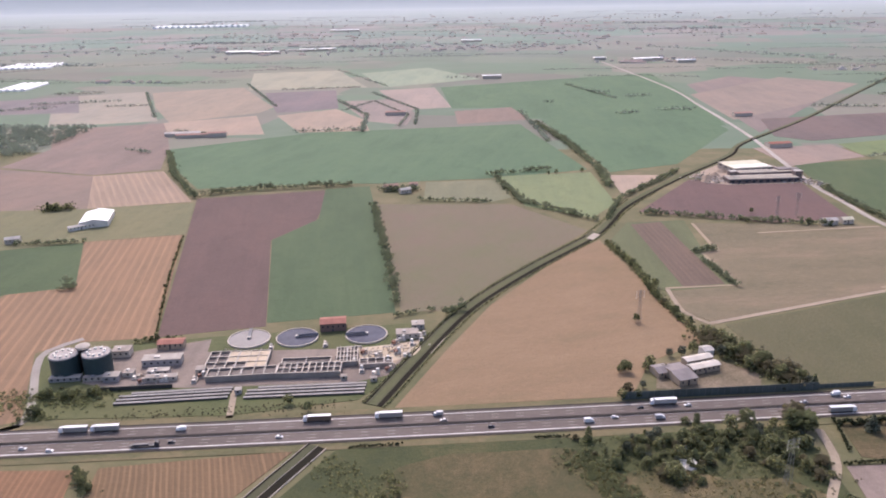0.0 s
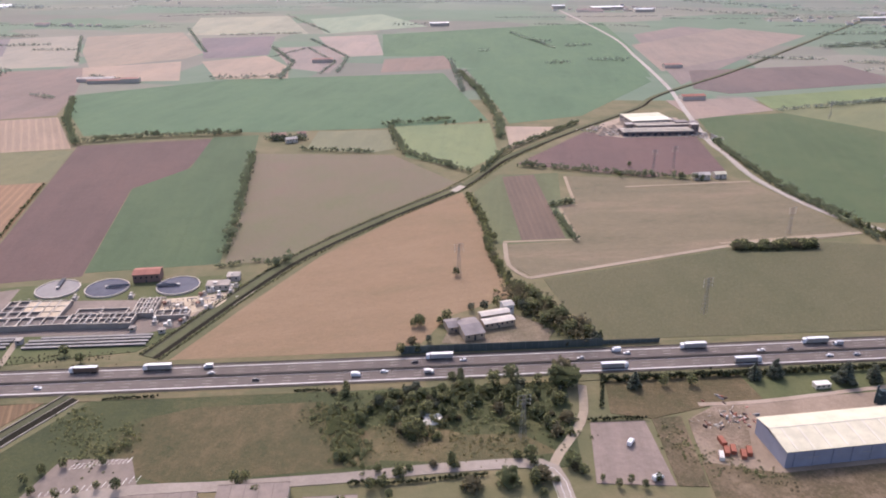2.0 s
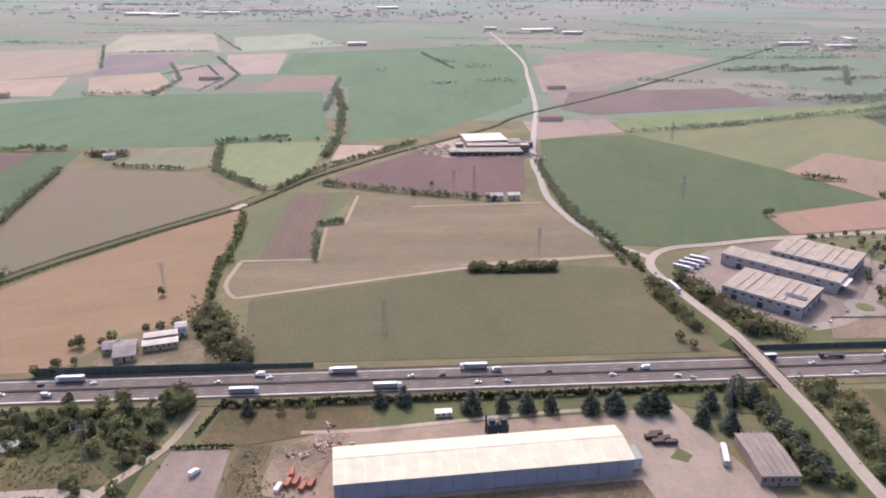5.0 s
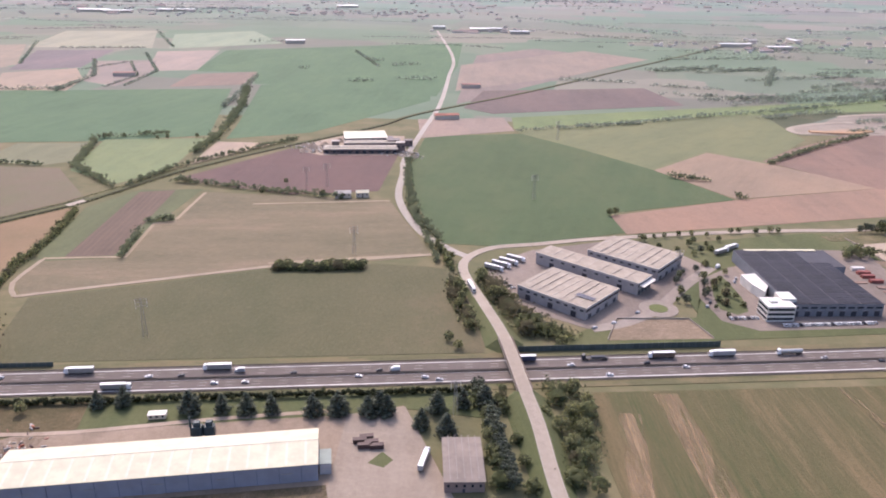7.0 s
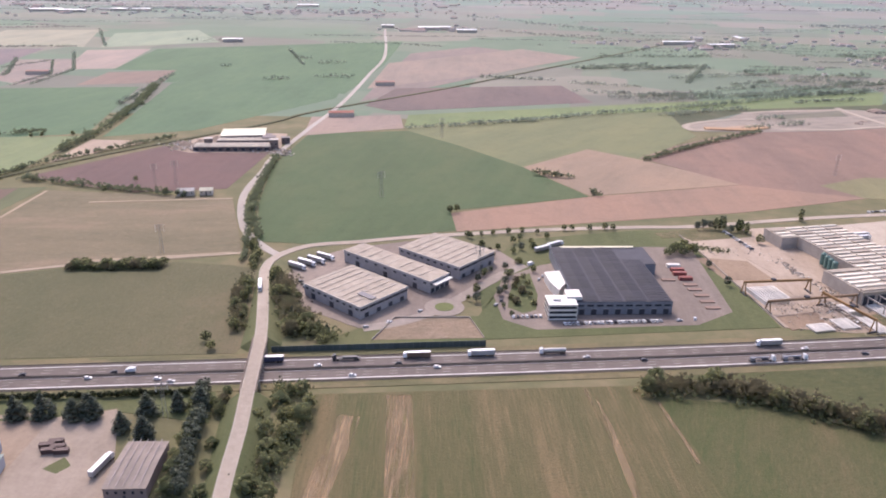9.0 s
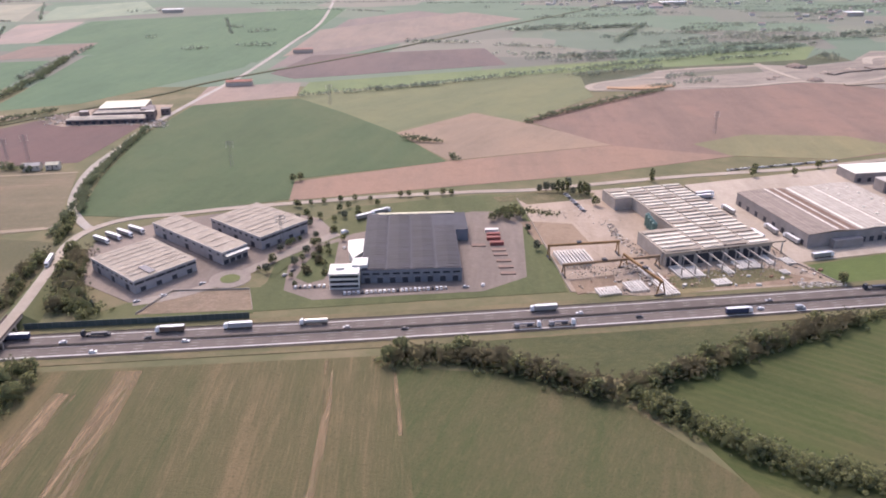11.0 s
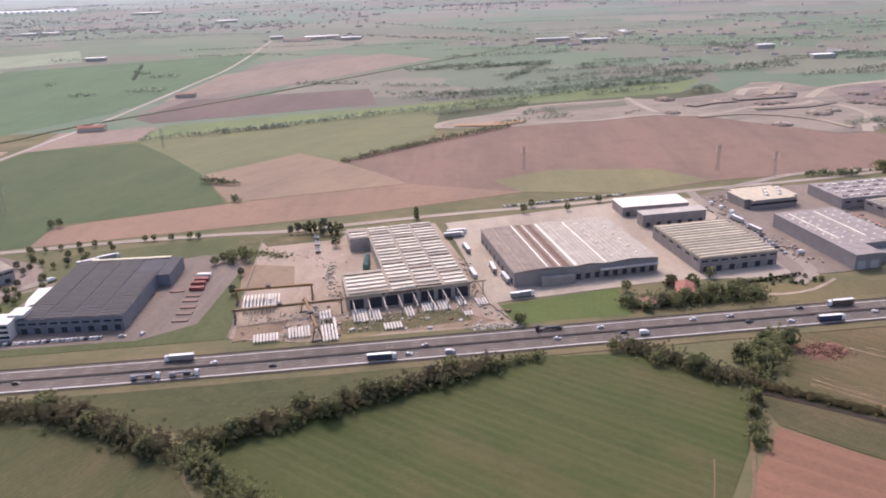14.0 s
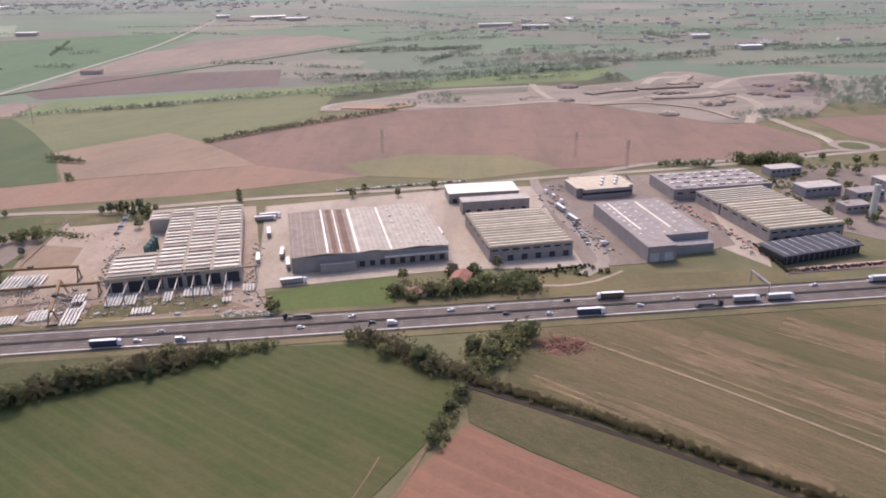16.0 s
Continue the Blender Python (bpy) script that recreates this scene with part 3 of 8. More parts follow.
for d in (-0.7, 0.7, -13.3, 13.3):
    tagged(link("guard_rail", ribbon(MWAY, d - 0.07, d + 0.07, 1.15, 0.45), RAIL), "dull galvanised guard rail along the motorway", "guard rail", kind="structure")
for d in (-0.7, 0.7, -13.3, 13.3):
    bm = bmesh.new()
    for k in range(-110, 400):
        x = k * 4.0
        box(bm, -0.07, 0.07, -0.06, 0.06, 0.4, 1.0, Matrix.Translation((x, road_y(x) + d, 0)))
    tagged(link("rail_posts", bm, RAIL), "short steel posts under the guard rail", "guard rail", kind="stuff")
for d0, d1 in ((-20.5, -13.65), (13.65, 20.5)):
    tagged(link("verge", ribbon(MWAY, d0, d1, 0.3, 0.5), soil("verge grass", (0.115, 0.115, 0.055), (0.19, 0.15, 0.08), 0, 84, patch=0.8, big=0.05)), "dry grass verge of the motorway", "verge", kind="structure")

# ---- roads, canal, tracks, yards ----
CONCRETE = plain("pale concrete", (0.44, 0.38, 0.31), 0.9, stain=0.7)
LANE = soil("country asphalt", (0.28, 0.235, 0.195), (0.35, 0.3, 0.25), 0, 0)
YARD = soil("yard asphalt", (0.2, 0.162, 0.135), (0.27, 0.22, 0.18), 0, 0, patch=0.8)
DUST = soil("dusty gravel", (0.31, 0.24, 0.175), (0.42, 0.335, 0.26), 0, 0, patch=0.8)
TRACK = soil("dirt track", (0.31, 0.25, 0.18), (0.38, 0.31, 0.23), 0, 0)
GRASS = soil("cut grass", (0.088, 0.105, 0.042), (0.125, 0.125, 0.055), 0, 0)
BANK = soil("canal bank", (0.075, 0.08, 0.042), (0.11, 0.1, 0.055), 0, 0)


def strip(name, pts, half, z, material, label, category, thick=0.25):
    line = smooth_line(pts) if len(pts) > 2 else [Vector(p) for p in pts]
    return tagged(link(name, ribbon(line, -half, half, z, thick), material), label, category, kind="structure")


def yard(name, pts, z, material, label, category="yard"):
    return tagged(link(name, slab(pts, z, -0.4), material), label, category, kind="structure")


def bank(name, line, top, base, drop, material, label):
    """An embankment under a line of 3D points: sloped sides down to the ground."""
    bm = bmesh.new()
    rows = []
    ends = [line[0] + (line[0] - line[1]).normalized() * 9, line[-1] + (line[-1] - line[-2]).normalized() * 9]
    for q in ends:
        q.z = 0.25 + drop
    line = [ends[0], *line, ends[1]]
    for i, q in enumerate(line):
        a, b = line[max(0, i - 1)], line[min(len(line) - 1, i + 1)]
        n = Vector((-(b - a).y, (b - a).x)).normalized()
        spread = top + (base - top) * min(1.0, q.z / 6.0)
        rows.append([bm.verts.new((q.x + n.x * d, q.y + n.y * d, h)) for d, h in ((-spread, -0.3), (-top, q.z - drop), (top, q.z - drop), (spread, -0.3))])
    for r, s in zip(rows, rows[1:]):
        for k in range(3):
            bm.faces.new((r[k], r[k + 1], s[k + 1], s[k]))
    bm.faces.new(rows[0])
    bm.faces.new(rows[-1][::-1])
    bmesh.ops.recalc_face_normals(bm, faces=bm.faces[:])
    return tagged(link(name, bm, material), label, "embankment", kind="structure")


OVER = smooth_line([(565, 250, 0.5), (551, 335, 3.6), (545.6, 384, 5.9), (540.8, 415, 6.4), (535.6, 451, 6.4), (530, 485, 5.6), (518, 535, 3.0), (508, 575, 1.2), (504, 598, 0.5), (508, 620, 0.4), (528, 643, 0.3), (568, 655, 0.3), (606, 668, 0.3), (644, 677, 0.3), (729, 696, 0.3), (808, 708, 0.3), (859, 714, 0.3), (978, 746, 0.3), (1106, 773, 0.3), (1208, 803, 0.3), (1311, 826, 0.3), (1385, 846, 0.3), (1490, 878, 0.3), (1700, 940, 0.3)], 8.0)
south = [q for q in OVER if q.y < 417]
north = [q for q in OVER if 470 < q.y < 600 and q.x < 535]
tagged(link("road", ribbon(OVER, -3.7, 3.7, 0.05, 0.7), soil("worn beige asphalt", (0.34, 0.285, 0.225), (0.4, 0.34, 0.275), 0, -10, patch=0.8)), "pale grey country road crossing the motorway on a bridge", "road", kind="structure")
for d in (-3.3, 3.3):
    tagged(link("edge_line", ribbon([q for q in OVER if q.x < 860], d - 0.1, d + 0.1, 0.075, 0.1), plain("worn dash paint", (0.4, 0.37, 0.33), 0.8)), "white edge line", "road marking", kind="structure")
bank("embankment", south, 4.3, 13.0, 0.2, GRASS, "grassy embankment of the bridge approach")
bank("embankment", north, 4.3, 13.0, 0.2, GRASS, "grassy embankment of the bridge approach")
span = [q for q in OVER if 405 < q.y < 485 and q.x < 545]
bridge = thing("road_bridge", "concrete road bridge with dark parapets over the motorway", "bridge")
part("deck", ribbon(span, -4.4, 4.4, -0.15, 1.2), CONCRETE, bridge)
for d in (-4.2, 4.2):
    part("parapet", ribbon(span, d - 0.15, d + 0.15, 1.15, 1.4), plain("rusty parapet", (0.2, 0.15, 0.12), 0.7), bridge)
for y in (427, 446, 464):
    bm = bmesh.new()
    for dx in (-3, 0, 3):
        tube(bm, (538 - (y - 445) * 0.15 + dx, y, 0), (538 - (y - 445) * 0.15 + dx, y, 5.2), 0.55)
    part("pier", bm, CONCRETE, bridge)
strip("road", [(507, 622), (490, 640), (463, 683), (438, 770), (434, 862), (431, 923), (442, 1076), (457, 1264), (462, 1562), (461, 1868), (396, 2482)], 3.6, 0.36, soil("white dust road", (0.36, 0.32, 0.27), (0.42, 0.38, 0.33), 0, 0, patch=0.8), "narrow pale country road between fields", "road")
strip("dirt_track", [(192, 523), (361, 592), (400, 604), (478, 624)], 2.2, 0.3, TRACK, "pale dirt track between fields", "track")
strip("dirt_track", [(192, 523), (178, 545), (176, 590)], 1.8, 0.31, TRACK, "pale dirt track along the hedge", "track")
strip("dirt_track", [(-272, 489), (-288, 469), (-283, 446), (-262, 405), (-253, 382), (-262, 366), (-330, 352)], 2.6, 0.3, soil("grey service road", (0.3, 0.27, 0.235), (0.36, 0.33, 0.29), 0, 0, patch=0.8), "grey service road round the treatment plant", "road")
strip("dirt_track", [(-136, 418), (-131, 395), (-129, 385)], 2.0, 0.3, TRACK, "short gravel path between the solar rows", "path")
strip("road", [(-60, 272), (-4, 286), (29, 289.5), (93, 299), (128, 306), (160, 311), (186, 313), (195, 300), (200, 250)], 3.6, 0.32, LANE, "asphalt lane below the shrubland", "road")
strip("dirt_track", [(214, 382), (212, 357), (206, 340), (196, 322), (192, 312)], 2.4, 0.3, TRACK, "dirt track down from the motorway", "track")
strip("road", [(1208, 803), (1210, 765), (1222, 700), (1236, 640), (1239, 610), (1222, 588)], 4.2, 0.31, LANE, "asphalt access lane between factories", "road")

CANAL = smooth_line([(-110, 250), (-84, 312), (-64, 355), (-45, 402), (-24, 462), (3, 533), (29, 582), (72, 647), (132, 729), (157, 780), (187, 845), (271, 965), (377, 1100), (429, 1194), (609, 1411), (885, 1787), (1300, 2350)])
for part_line, d0, d1 in (([q for q in CANAL if 392 < q.y < 745], -8.5, 7.5), ([q for q in CANAL if q.y > 730], -6.8, 3.0)):
    tagged(link("canal_bank", ribbon(part_line, d0, d1, 0.32, 0.6), BANK), "dark grassy banks of the canal", "bank", kind="structure")
m_water, nt_w, b_w = mat("canal water", 0.45)
b_w.inputs["Specular IOR Level"].default_value = 0.0
b_w.inputs["Base Color"].default_value = (0.028, 0.026, 0.02, 1)
bump(nt_w, b_w, noise_of(nt_w, nt_w.nodes.new("ShaderNodeTexCoord").outputs["Object"], 0.8), 0.05, 0.2)
SOUTH, NORTH = [q for q in CANAL if q.y < 366], [q for q in CANAL if q.y > 392]
tagged(link("water", ribbon(SOUTH, 0.8, 6.0, 0.36, 0.3), m_water), "dark still canal water", "water", kind="structure")
tagged(link("water", ribbon(NORTH, -6.6, -3.0, 0.36, 0.3), m_water), "dark still canal water", "water", kind="structure")
for line, d0, d1 in ((SOUTH, 0.25, 0.8), (SOUTH, 6.0, 6.25), (SOUTH, 12.4, 12.8), ([q for q in NORTH if 465 < q.y < 505], -7.1, -6.6)):
    tagged(link("canal_wall", ribbon(line, d0, d1, 0.6, 0.8), CONCRETE), "pale concrete lip of the canal", "wall", kind="structure")
tagged(link("water", ribbon(SOUTH, 11.2, 12.4, 0.37, 0.3), m_water), "narrow dark ditch beside the canal", "water", kind="structure")
tagged(link("water", ribbon([q for q in NORTH if q.y < 740], 4.4, 5.6, 0.36, 0.3), m_water), "narrow dark ditch beside the canal", "water", kind="structure")
tagged(link("canal_bank", ribbon(SOUTH, 6.3, 11.2, 0.34, 0.5), BANK), "dark grassy strip between canal and ditch", "bank", kind="structure")
tagged(link("path", ribbon(NORTH, -1.8, 2.6, 0.36, 0.3), soil("grass path", (0.092, 0.1, 0.047), None, 0, 0)), "grassy path on the canal bank", "path", kind="structure")
yard("canal_crossing", [(126, 722), (135, 738), (141, 733), (132, 717)], 0.6, CONCRETE, "small concrete crossing of the canal", "bridge")

yard("yard", [(-240, 424), (-246, 452), (-224, 470), (-176, 490), (-172, 470), (-60, 478), (-22, 492), (-38, 440), (-60, 430), (-160, 420), (-225, 420)], 0.26, YARD, "grey paved yard of the treatment plant")
yard("lawn", [(-290, 466), (-176, 494), (-30, 520), (-14, 500), (-40, 432), (-55, 408), (-130, 388), (-252, 380), (-284, 446)], 0.22, GRASS, "grass grounds of the treatment plant", "lawn")
yard("yard", [(-62, 462), (-58, 476), (-22, 493), (-38, 452)], 0.3, DUST, "pale dusty yard behind the basins")
yard("yard", [(524, 577), (524, 605), (560, 640), (630, 668), (680, 645), (700, 612), (690, 596), (626, 512), (588, 502), (547, 528)], 0.27, YARD, "grey paved yard round the grey sheds")
yard("lawn", [(588, 503), (620, 519), (664, 524), (690, 595), (676, 560), (668, 490), (560, 476)], 0.25, GRASS, "green grass beside the motorway fence", "lawn")
yard("bare_plot", [(598, 487), (609, 518), (658, 521), (667, 494)], 0.34, mottle("dry bare plot", (0.17, 0.13, 0.085), (0.24, 0.18, 0.122), (0.32, 0.24, 0.17), 80, (1, 0.5, 1), 0.6), "fenced bare dry plot", "plot")
yard("yard", [(683, 588), (712, 614), (800, 660), (840, 660), (836, 541), (807, 520), (701, 507), (680, 520), (675, 556)], 0.28, YARD, "paved yard and car park of the solar-roofed building")
yard("lawn", [(684, 538), (686, 560), (692, 590), (703, 598), (706, 560), (703, 536), (694, 530)], 0.34, GRASS, "planted lawn inside the car park", "lawn")
yard("lawn", [(668, 492), (860, 520), (845, 700), (808, 700), (700, 670), (664, 600)], 0.22, GRASS, "green grass round the car park", "lawn")
yard("yard", [(862, 520), (846, 640), (838, 690), (880, 706), (976, 726), (1012, 600), (1034, 532), (928, 512)], 0.27, DUST, "dusty gravel yard of the precast works")
yard("yard", [(985, 725), (1018, 564), (1140, 596), (1240, 600), (1245, 620), (1320, 640), (1345, 600), (1370, 700), (1420, 790), (1300, 800), (1210, 780), (1130, 770)], 0.28, soil("pale concrete yard", (0.38, 0.315, 0.245), (0.46, 0.39, 0.31), 0, 0, patch=0.8), "pale concrete yard between warehouses")
yard("yard", [(1205, 780), (1225, 600), (1262, 606), (1335, 640), (1345, 820), (1230, 800)], 0.3, YARD, "grey asphalt yard between factories")
yard("lawn", [(1108, 540), (1106, 566), (1200, 586), (1260, 590), (1345, 596), (1350, 580), (1200, 556)], 0.24, soil("dry lawn", (0.15, 0.13, 0.065), None, 0, 0), "dry grass strip beside the motorway", "lawn")
yard("yard", [(1350, 590), (1360, 600), (1440, 616), (1450, 608)], 0.36, plain("pink paving", (0.5, 0.33, 0.3), 0.9), "pink paved strip in front of the showroom")
yard("yard", [(211, 300), (214, 347), (243, 350), (248, 300)], 0.27, soil("worn lot asphalt", (0.23, 0.18, 0.15), (0.3, 0.24, 0.2), 0, 0, patch=0.8), "empty worn asphalt lot with a hedge")
yard("yard", [(264, 250), (266, 352), (284, 366), (452, 396), (475, 405), (497, 340), (480, 250)], 0.26, soil("dusty gravel ground", (0.23, 0.175, 0.125), (0.32, 0.245, 0.18), 0, 0, patch=0.8), "dusty reddish yard of the long hall")
yard("yard", [(446, 395), (476, 404), (505, 330), (480, 250), (446, 260)], 0.3, soil("gravel yard", (0.25, 0.2, 0.155), (0.32, 0.262, 0.205), 0, 0, patch=0.8), "gravel yard beside the long hall")
yard("lawn", [(305, 402), (440, 418), (520, 428), (526, 395), (478, 402), (430, 392), (312, 371)], 0.24, GRASS, "grass strip with conifers beside the motorway", "lawn")
yard("lawn", [(228, 391), (305, 402), (312, 371), (284, 366), (247, 352), (226, 356)], 0.24, mottle("brown verge grass", (0.075, 0.07, 0.03), (0.115, 0.09, 0.045), (0.165, 0.12, 0.065), 0, (1, 1, 1), 0.7), "brownish rough grass beside the motorway", "lawn")
yard("yard", [(-60, 250), (-48, 306), (-14, 308), (-4, 290), (10, 250)], 0.27, YARD, "small asphalt car park with painted bays")
yard("farm_yard", [(132, 426), (140, 460), (180, 466), (204, 446), (196, 424)], 0.26, mottle("farm yard soil", (0.12, 0.105, 0.06), (0.19, 0.15, 0.1), (0.28, 0.22, 0.15), 0, (1, 1, 1), 0.6), "dusty farm yard")
QUARRY = soil("quarry gravel", (0.2, 0.17, 0.14), (0.31, 0.262, 0.21), 0, 70, patch=0.9)
yard("quarry", [(965, 1108), (960, 1130), (985, 1165), (1030, 1190), (1060, 1225), (1085, 1250), (1138, 1274), (1245, 1296), (1311, 1282), (1405, 1326), (1477, 1419), (1520, 1417), (1562, 1345), (1702, 1409), (1735, 1370), (1640, 1176), (1571, 1068), (1527, 1070), (1485, 1028), (1440, 1025), (1395, 1074), (1360, 1101), (1319, 1148), (1258, 1160), (1172, 1131), (1060, 1112)], 0.34, QUARRY, "pale gravel quarry floor", "quarry")
# Darker slab: the pit's shade is mixed into the grass colour.
yard("quarry_pit", [(1117, 1229), (1240, 1282), (1235, 1238), (1125, 1206)], 0.5, soil("pit shade", (0.12, 0.125, 0.09), (0.2, 0.18, 0.13), 0, 70, patch=0.8), "grassy quarry bank with pit shade in its colour", "quarry")
yard("quarry_pit", [(1545, 1215), (1560, 1320), (1690, 1385), (1710, 1350), (1630, 1190)], 0.5, soil("dark spoil", (0.17, 0.135, 0.125), (0.25, 0.2, 0.18), 0, 70, patch=0.9), "dark spoil ground of the quarry", "quarry")
yard("quarry_pit", [(1010, 1135), (1040, 1150), (1075, 1160), (1085, 1148), (1050, 1132)], 0.5, soil("orange sand", (0.38, 0.27, 0.19), None, 0, 0), "orange sand of the quarry edge", "quarry")
for pts, half in (([(1503, 1258), (1553, 1330), (1610, 1368), (1699, 1401)], 7), ([(1500, 1224), (1514, 1206), (1527, 1170), (1524, 1122), (1497, 1071), (1478, 1027)], 6), ([(1510, 1075), (1518, 1008), (1530, 966)], 6), ([(1415, 1298), (1441, 1349), (1475, 1361), (1497, 1346)], 7), ([(1391, 1196), (1473, 1214), (1504, 1240)], 6), ([(1247, 1306), (1252, 1246), (1264, 1180)], 5), ([(1076, 1245), (1138, 1266), (1245, 1288)], 4), ([(1172, 1136), (1258, 1165), (1319, 1152), (1395, 1196)], 4)):
    strip("dirt_track", pts, half, 0.6, soil("pale haul dust", (0.35, 0.295, 0.23), (0.42, 0.36, 0.285), 0, 0), "pale dusty haul track in the quarry", "track")
yard("factory_yard", [(300, 946), (312, 1000), (345, 1040), (420, 1040), (432, 940), (330, 930)], 0.3, DUST, "dusty yard of the brick factory")

# roundabout and access lane between the grey sheds
strip("road", [(700, 614), (676, 586), (655, 556), (640, 535), (622, 518), (606, 508), (590, 502)], 4.5, 0.4, LANE, "access lane past the grey sheds", "road")
bm = bmesh.new()
tube(bm, (641, 536, 0), (641, 536, 0.42), 13.5, n=40)
tagged(link("road", bm, LANE), "small turning circle", "road", kind="structure")
bm = bmesh.new()
tube(bm, (641, 536, 0), (641, 536, 0.6), 6.5, n=32)
tagged(link("planting_bed", bm, soil("island grass", (0.14, 0.16, 0.06), None, 0, 0)), "grass island of the turning circle", "lawn", kind="structure")
for pts in ([(598, 487), (609, 518), (658, 521), (667, 494)], [(862, 520), (846, 640), (838, 690)], [(1018, 564), (1034, 534)], [(1018, 566), (985, 722)]):
    tagged(link("low_wall", ribbon([Vector(p) for p in pts], -0.2, 0.2, 1.3, 1.5), plain("dusty low wall", (0.36, 0.31, 0.26), 0.9)), "low boundary wall or kerb", "wall", kind="structure")

# painted bays and kerbs of the small car park, low roofs below the lane
for n, a, b, way in ((12, (-41, 298.5), (-15, 304.8), (0.9, 4.6)), (14, (-46, 278), (-5, 291.5), (0.6, 4.6))):
    bm = bmesh.new()
    for k in range(n + 1):
        q = Vector(a).lerp(Vector(b), k / n)
        slope = math.atan2(way[1], way[0])
        box(bm, 0, 4.7, -0.12, 0.12, 0.28, 0.31, Matrix.Translation((q.x, q.y, 0)) @ Matrix.Rotation(slope, 4, "Z"))
    tagged(link("bay_lines", bm, PAINT), "white painted parking bay lines", "road marking", kind="stuff")
for d in (-0.15, 2.9, -3.2):
    tagged(link("edge_line", ribbon(smooth_line([(186, 310), (194, 300), (199, 250)]), d - 0.1, d + 0.1, 0.34, 0.05), PAINT), "white line on the lane", "road marking", kind="structure")

# brown earth, trodden tracks and grass in the yards
EARTH = soil("bare brown earth", (0.2, 0.14, 0.095), (0.3, 0.22, 0.15), 0, 20, patch=0.9)
for pts, z in (([(837, 640), (877, 634), (885, 598), (848, 594)], 0.32), ([(863, 536), (893, 545), (893, 529), (866, 516)], 0.32), ([(925, 545), (1000, 552), (1022, 540), (1010, 533), (930, 522)], 0.32)):
    yard("bare_earth", pts, z, EARTH, "bare brown earth in the gravel yard", "earth")
yard("bare_earth", [(266, 352), (284, 364), (300, 367), (296, 349), (290, 322), (272, 320), (265, 330)], 0.325, mottle("dusty yard earth", (0.13, 0.1, 0.062), (0.22, 0.165, 0.115), (0.31, 0.24, 0.175), 60, (1, 1, 1), 0.5), "dusty trodden earth beside the long hall", "earth")
yard("bare_earth", [(264, 250), (264, 318), (300, 311), (445, 338), (470, 250)], 0.31, mottle("weedy earth", (0.075, 0.068, 0.032), (0.14, 0.105, 0.062), (0.23, 0.17, 0.11), 60, (1, 1, 1), 0.5), "weedy earth in front of the long hall", "earth")
yard("lawn", [(247, 352), (263, 355), (263, 300), (249, 300)], 0.293, mottle("weedy earth", (0.075, 0.068, 0.032), (0.14, 0.105, 0.062), (0.23, 0.17, 0.11), 60, (1, 1, 1), 0.5), "weedy strip beside the asphalt lot", "lawn")
yard("lawn", [(921, 528), (954, 537), (953, 524), (924, 516)], 0.36, soil("thin grass", (0.15, 0.135, 0.06), (0.24, 0.19, 0.1), 0, 20, patch=1.0), "thin grass at the edge of the precast yard", "lawn")
for pts in ([(275, 366), (309, 370), (382, 387), (440, 398)], [(884, 596), (892, 565), (896, 540)], [(880, 640), (893, 600), (900, 570)]):
    strip("dirt_track", pts, 1.6, 0.37, DUST, "trodden dust track across the yard", "track")
yard("sand_yard", [(-66, 478), (-24, 489), (-20, 472), (-40, 458), (-62, 462)], 0.34, soil("pale sand", (0.5, 0.41, 0.29), (0.58, 0.48, 0.35), 0, 0), "pale sandy yard of the treatment plant", "yard")
tagged(link("kerb", ribbon(smooth_line([(1321, 731), (1337, 670), (1350, 614)]), -1.2, 1.2, 0.4, 0.3), plain("red paving", (0.4, 0.2, 0.16), 0.9)), "red paved strip between the factories", "kerb", kind="structure")
# country road and roundabout beyond the factories
strip("road", [(1240, 806), (1322, 850), (1387, 859), (1438, 867), (1478, 883), (1514, 900), (1560, 900), (1700, 940)], 4.0, 0.42, LANE, "country road along the bare field", "road")
strip("road", [(1491, 1075), (1513, 1052), (1518, 1012), (1529, 969), (1531, 942), (1530, 925)], 5.0, 0.44, soil("quarry haul road", (0.42, 0.36, 0.29), (0.5, 0.43, 0.35), 0, 0, patch=0.8), "pale quarry road", "road")
bm = bmesh.new()
tube(bm, (1546, 917, 0), (1546, 917, 0.46), 24, n=40)
tagged(link("road", bm, LANE), "roundabout carriageway", "road", kind="structure")
bm = bmesh.new()
tube(bm, (1546, 917, 0), (1546, 917, 0.7), 15, n=40)
tagged(link("lawn", bm, GRASS), "grassed middle of the roundabout", "lawn", kind="structure")
for pts, half in (([(965, 1112), (962, 1140), (990, 1168), (1040, 1192), (1080, 1200)], 5), ([(965, 1114), (1020, 1122), (1080, 1132), (1172, 1136)], 4)):
    strip("dirt_track", pts, half, 0.62, soil("pale haul dust", (0.35, 0.295, 0.23), (0.42, 0.36, 0.285), 0, 0), "pale dusty haul track in the quarry", "track")
yard("yard", [(1396, 690), (1422, 800), (1450, 838), (1530, 846), (1580, 790), (1540, 690), (1450, 640)], 0.25, YARD, "grey asphalt yard among the small works buildings")

yard("lawn", [(818, 694), (856, 706), (878, 692), (822, 681)], 0.37, mottle("thin yard grass", (0.085, 0.09, 0.04), (0.13, 0.115, 0.055), (0.2, 0.16, 0.09), 0, (1, 1, 1), 0.5), "thin grass behind the works", "lawn")
yard("lawn", [(838, 690), (845, 700), (890, 708), (905, 704), (900, 690), (846, 676)], 0.36, mottle("thin yard grass", (0.085, 0.09, 0.04), (0.13, 0.115, 0.055), (0.2, 0.16, 0.09), 0, (1, 1, 1), 0.5), "thin grass behind the precast yard", "lawn")
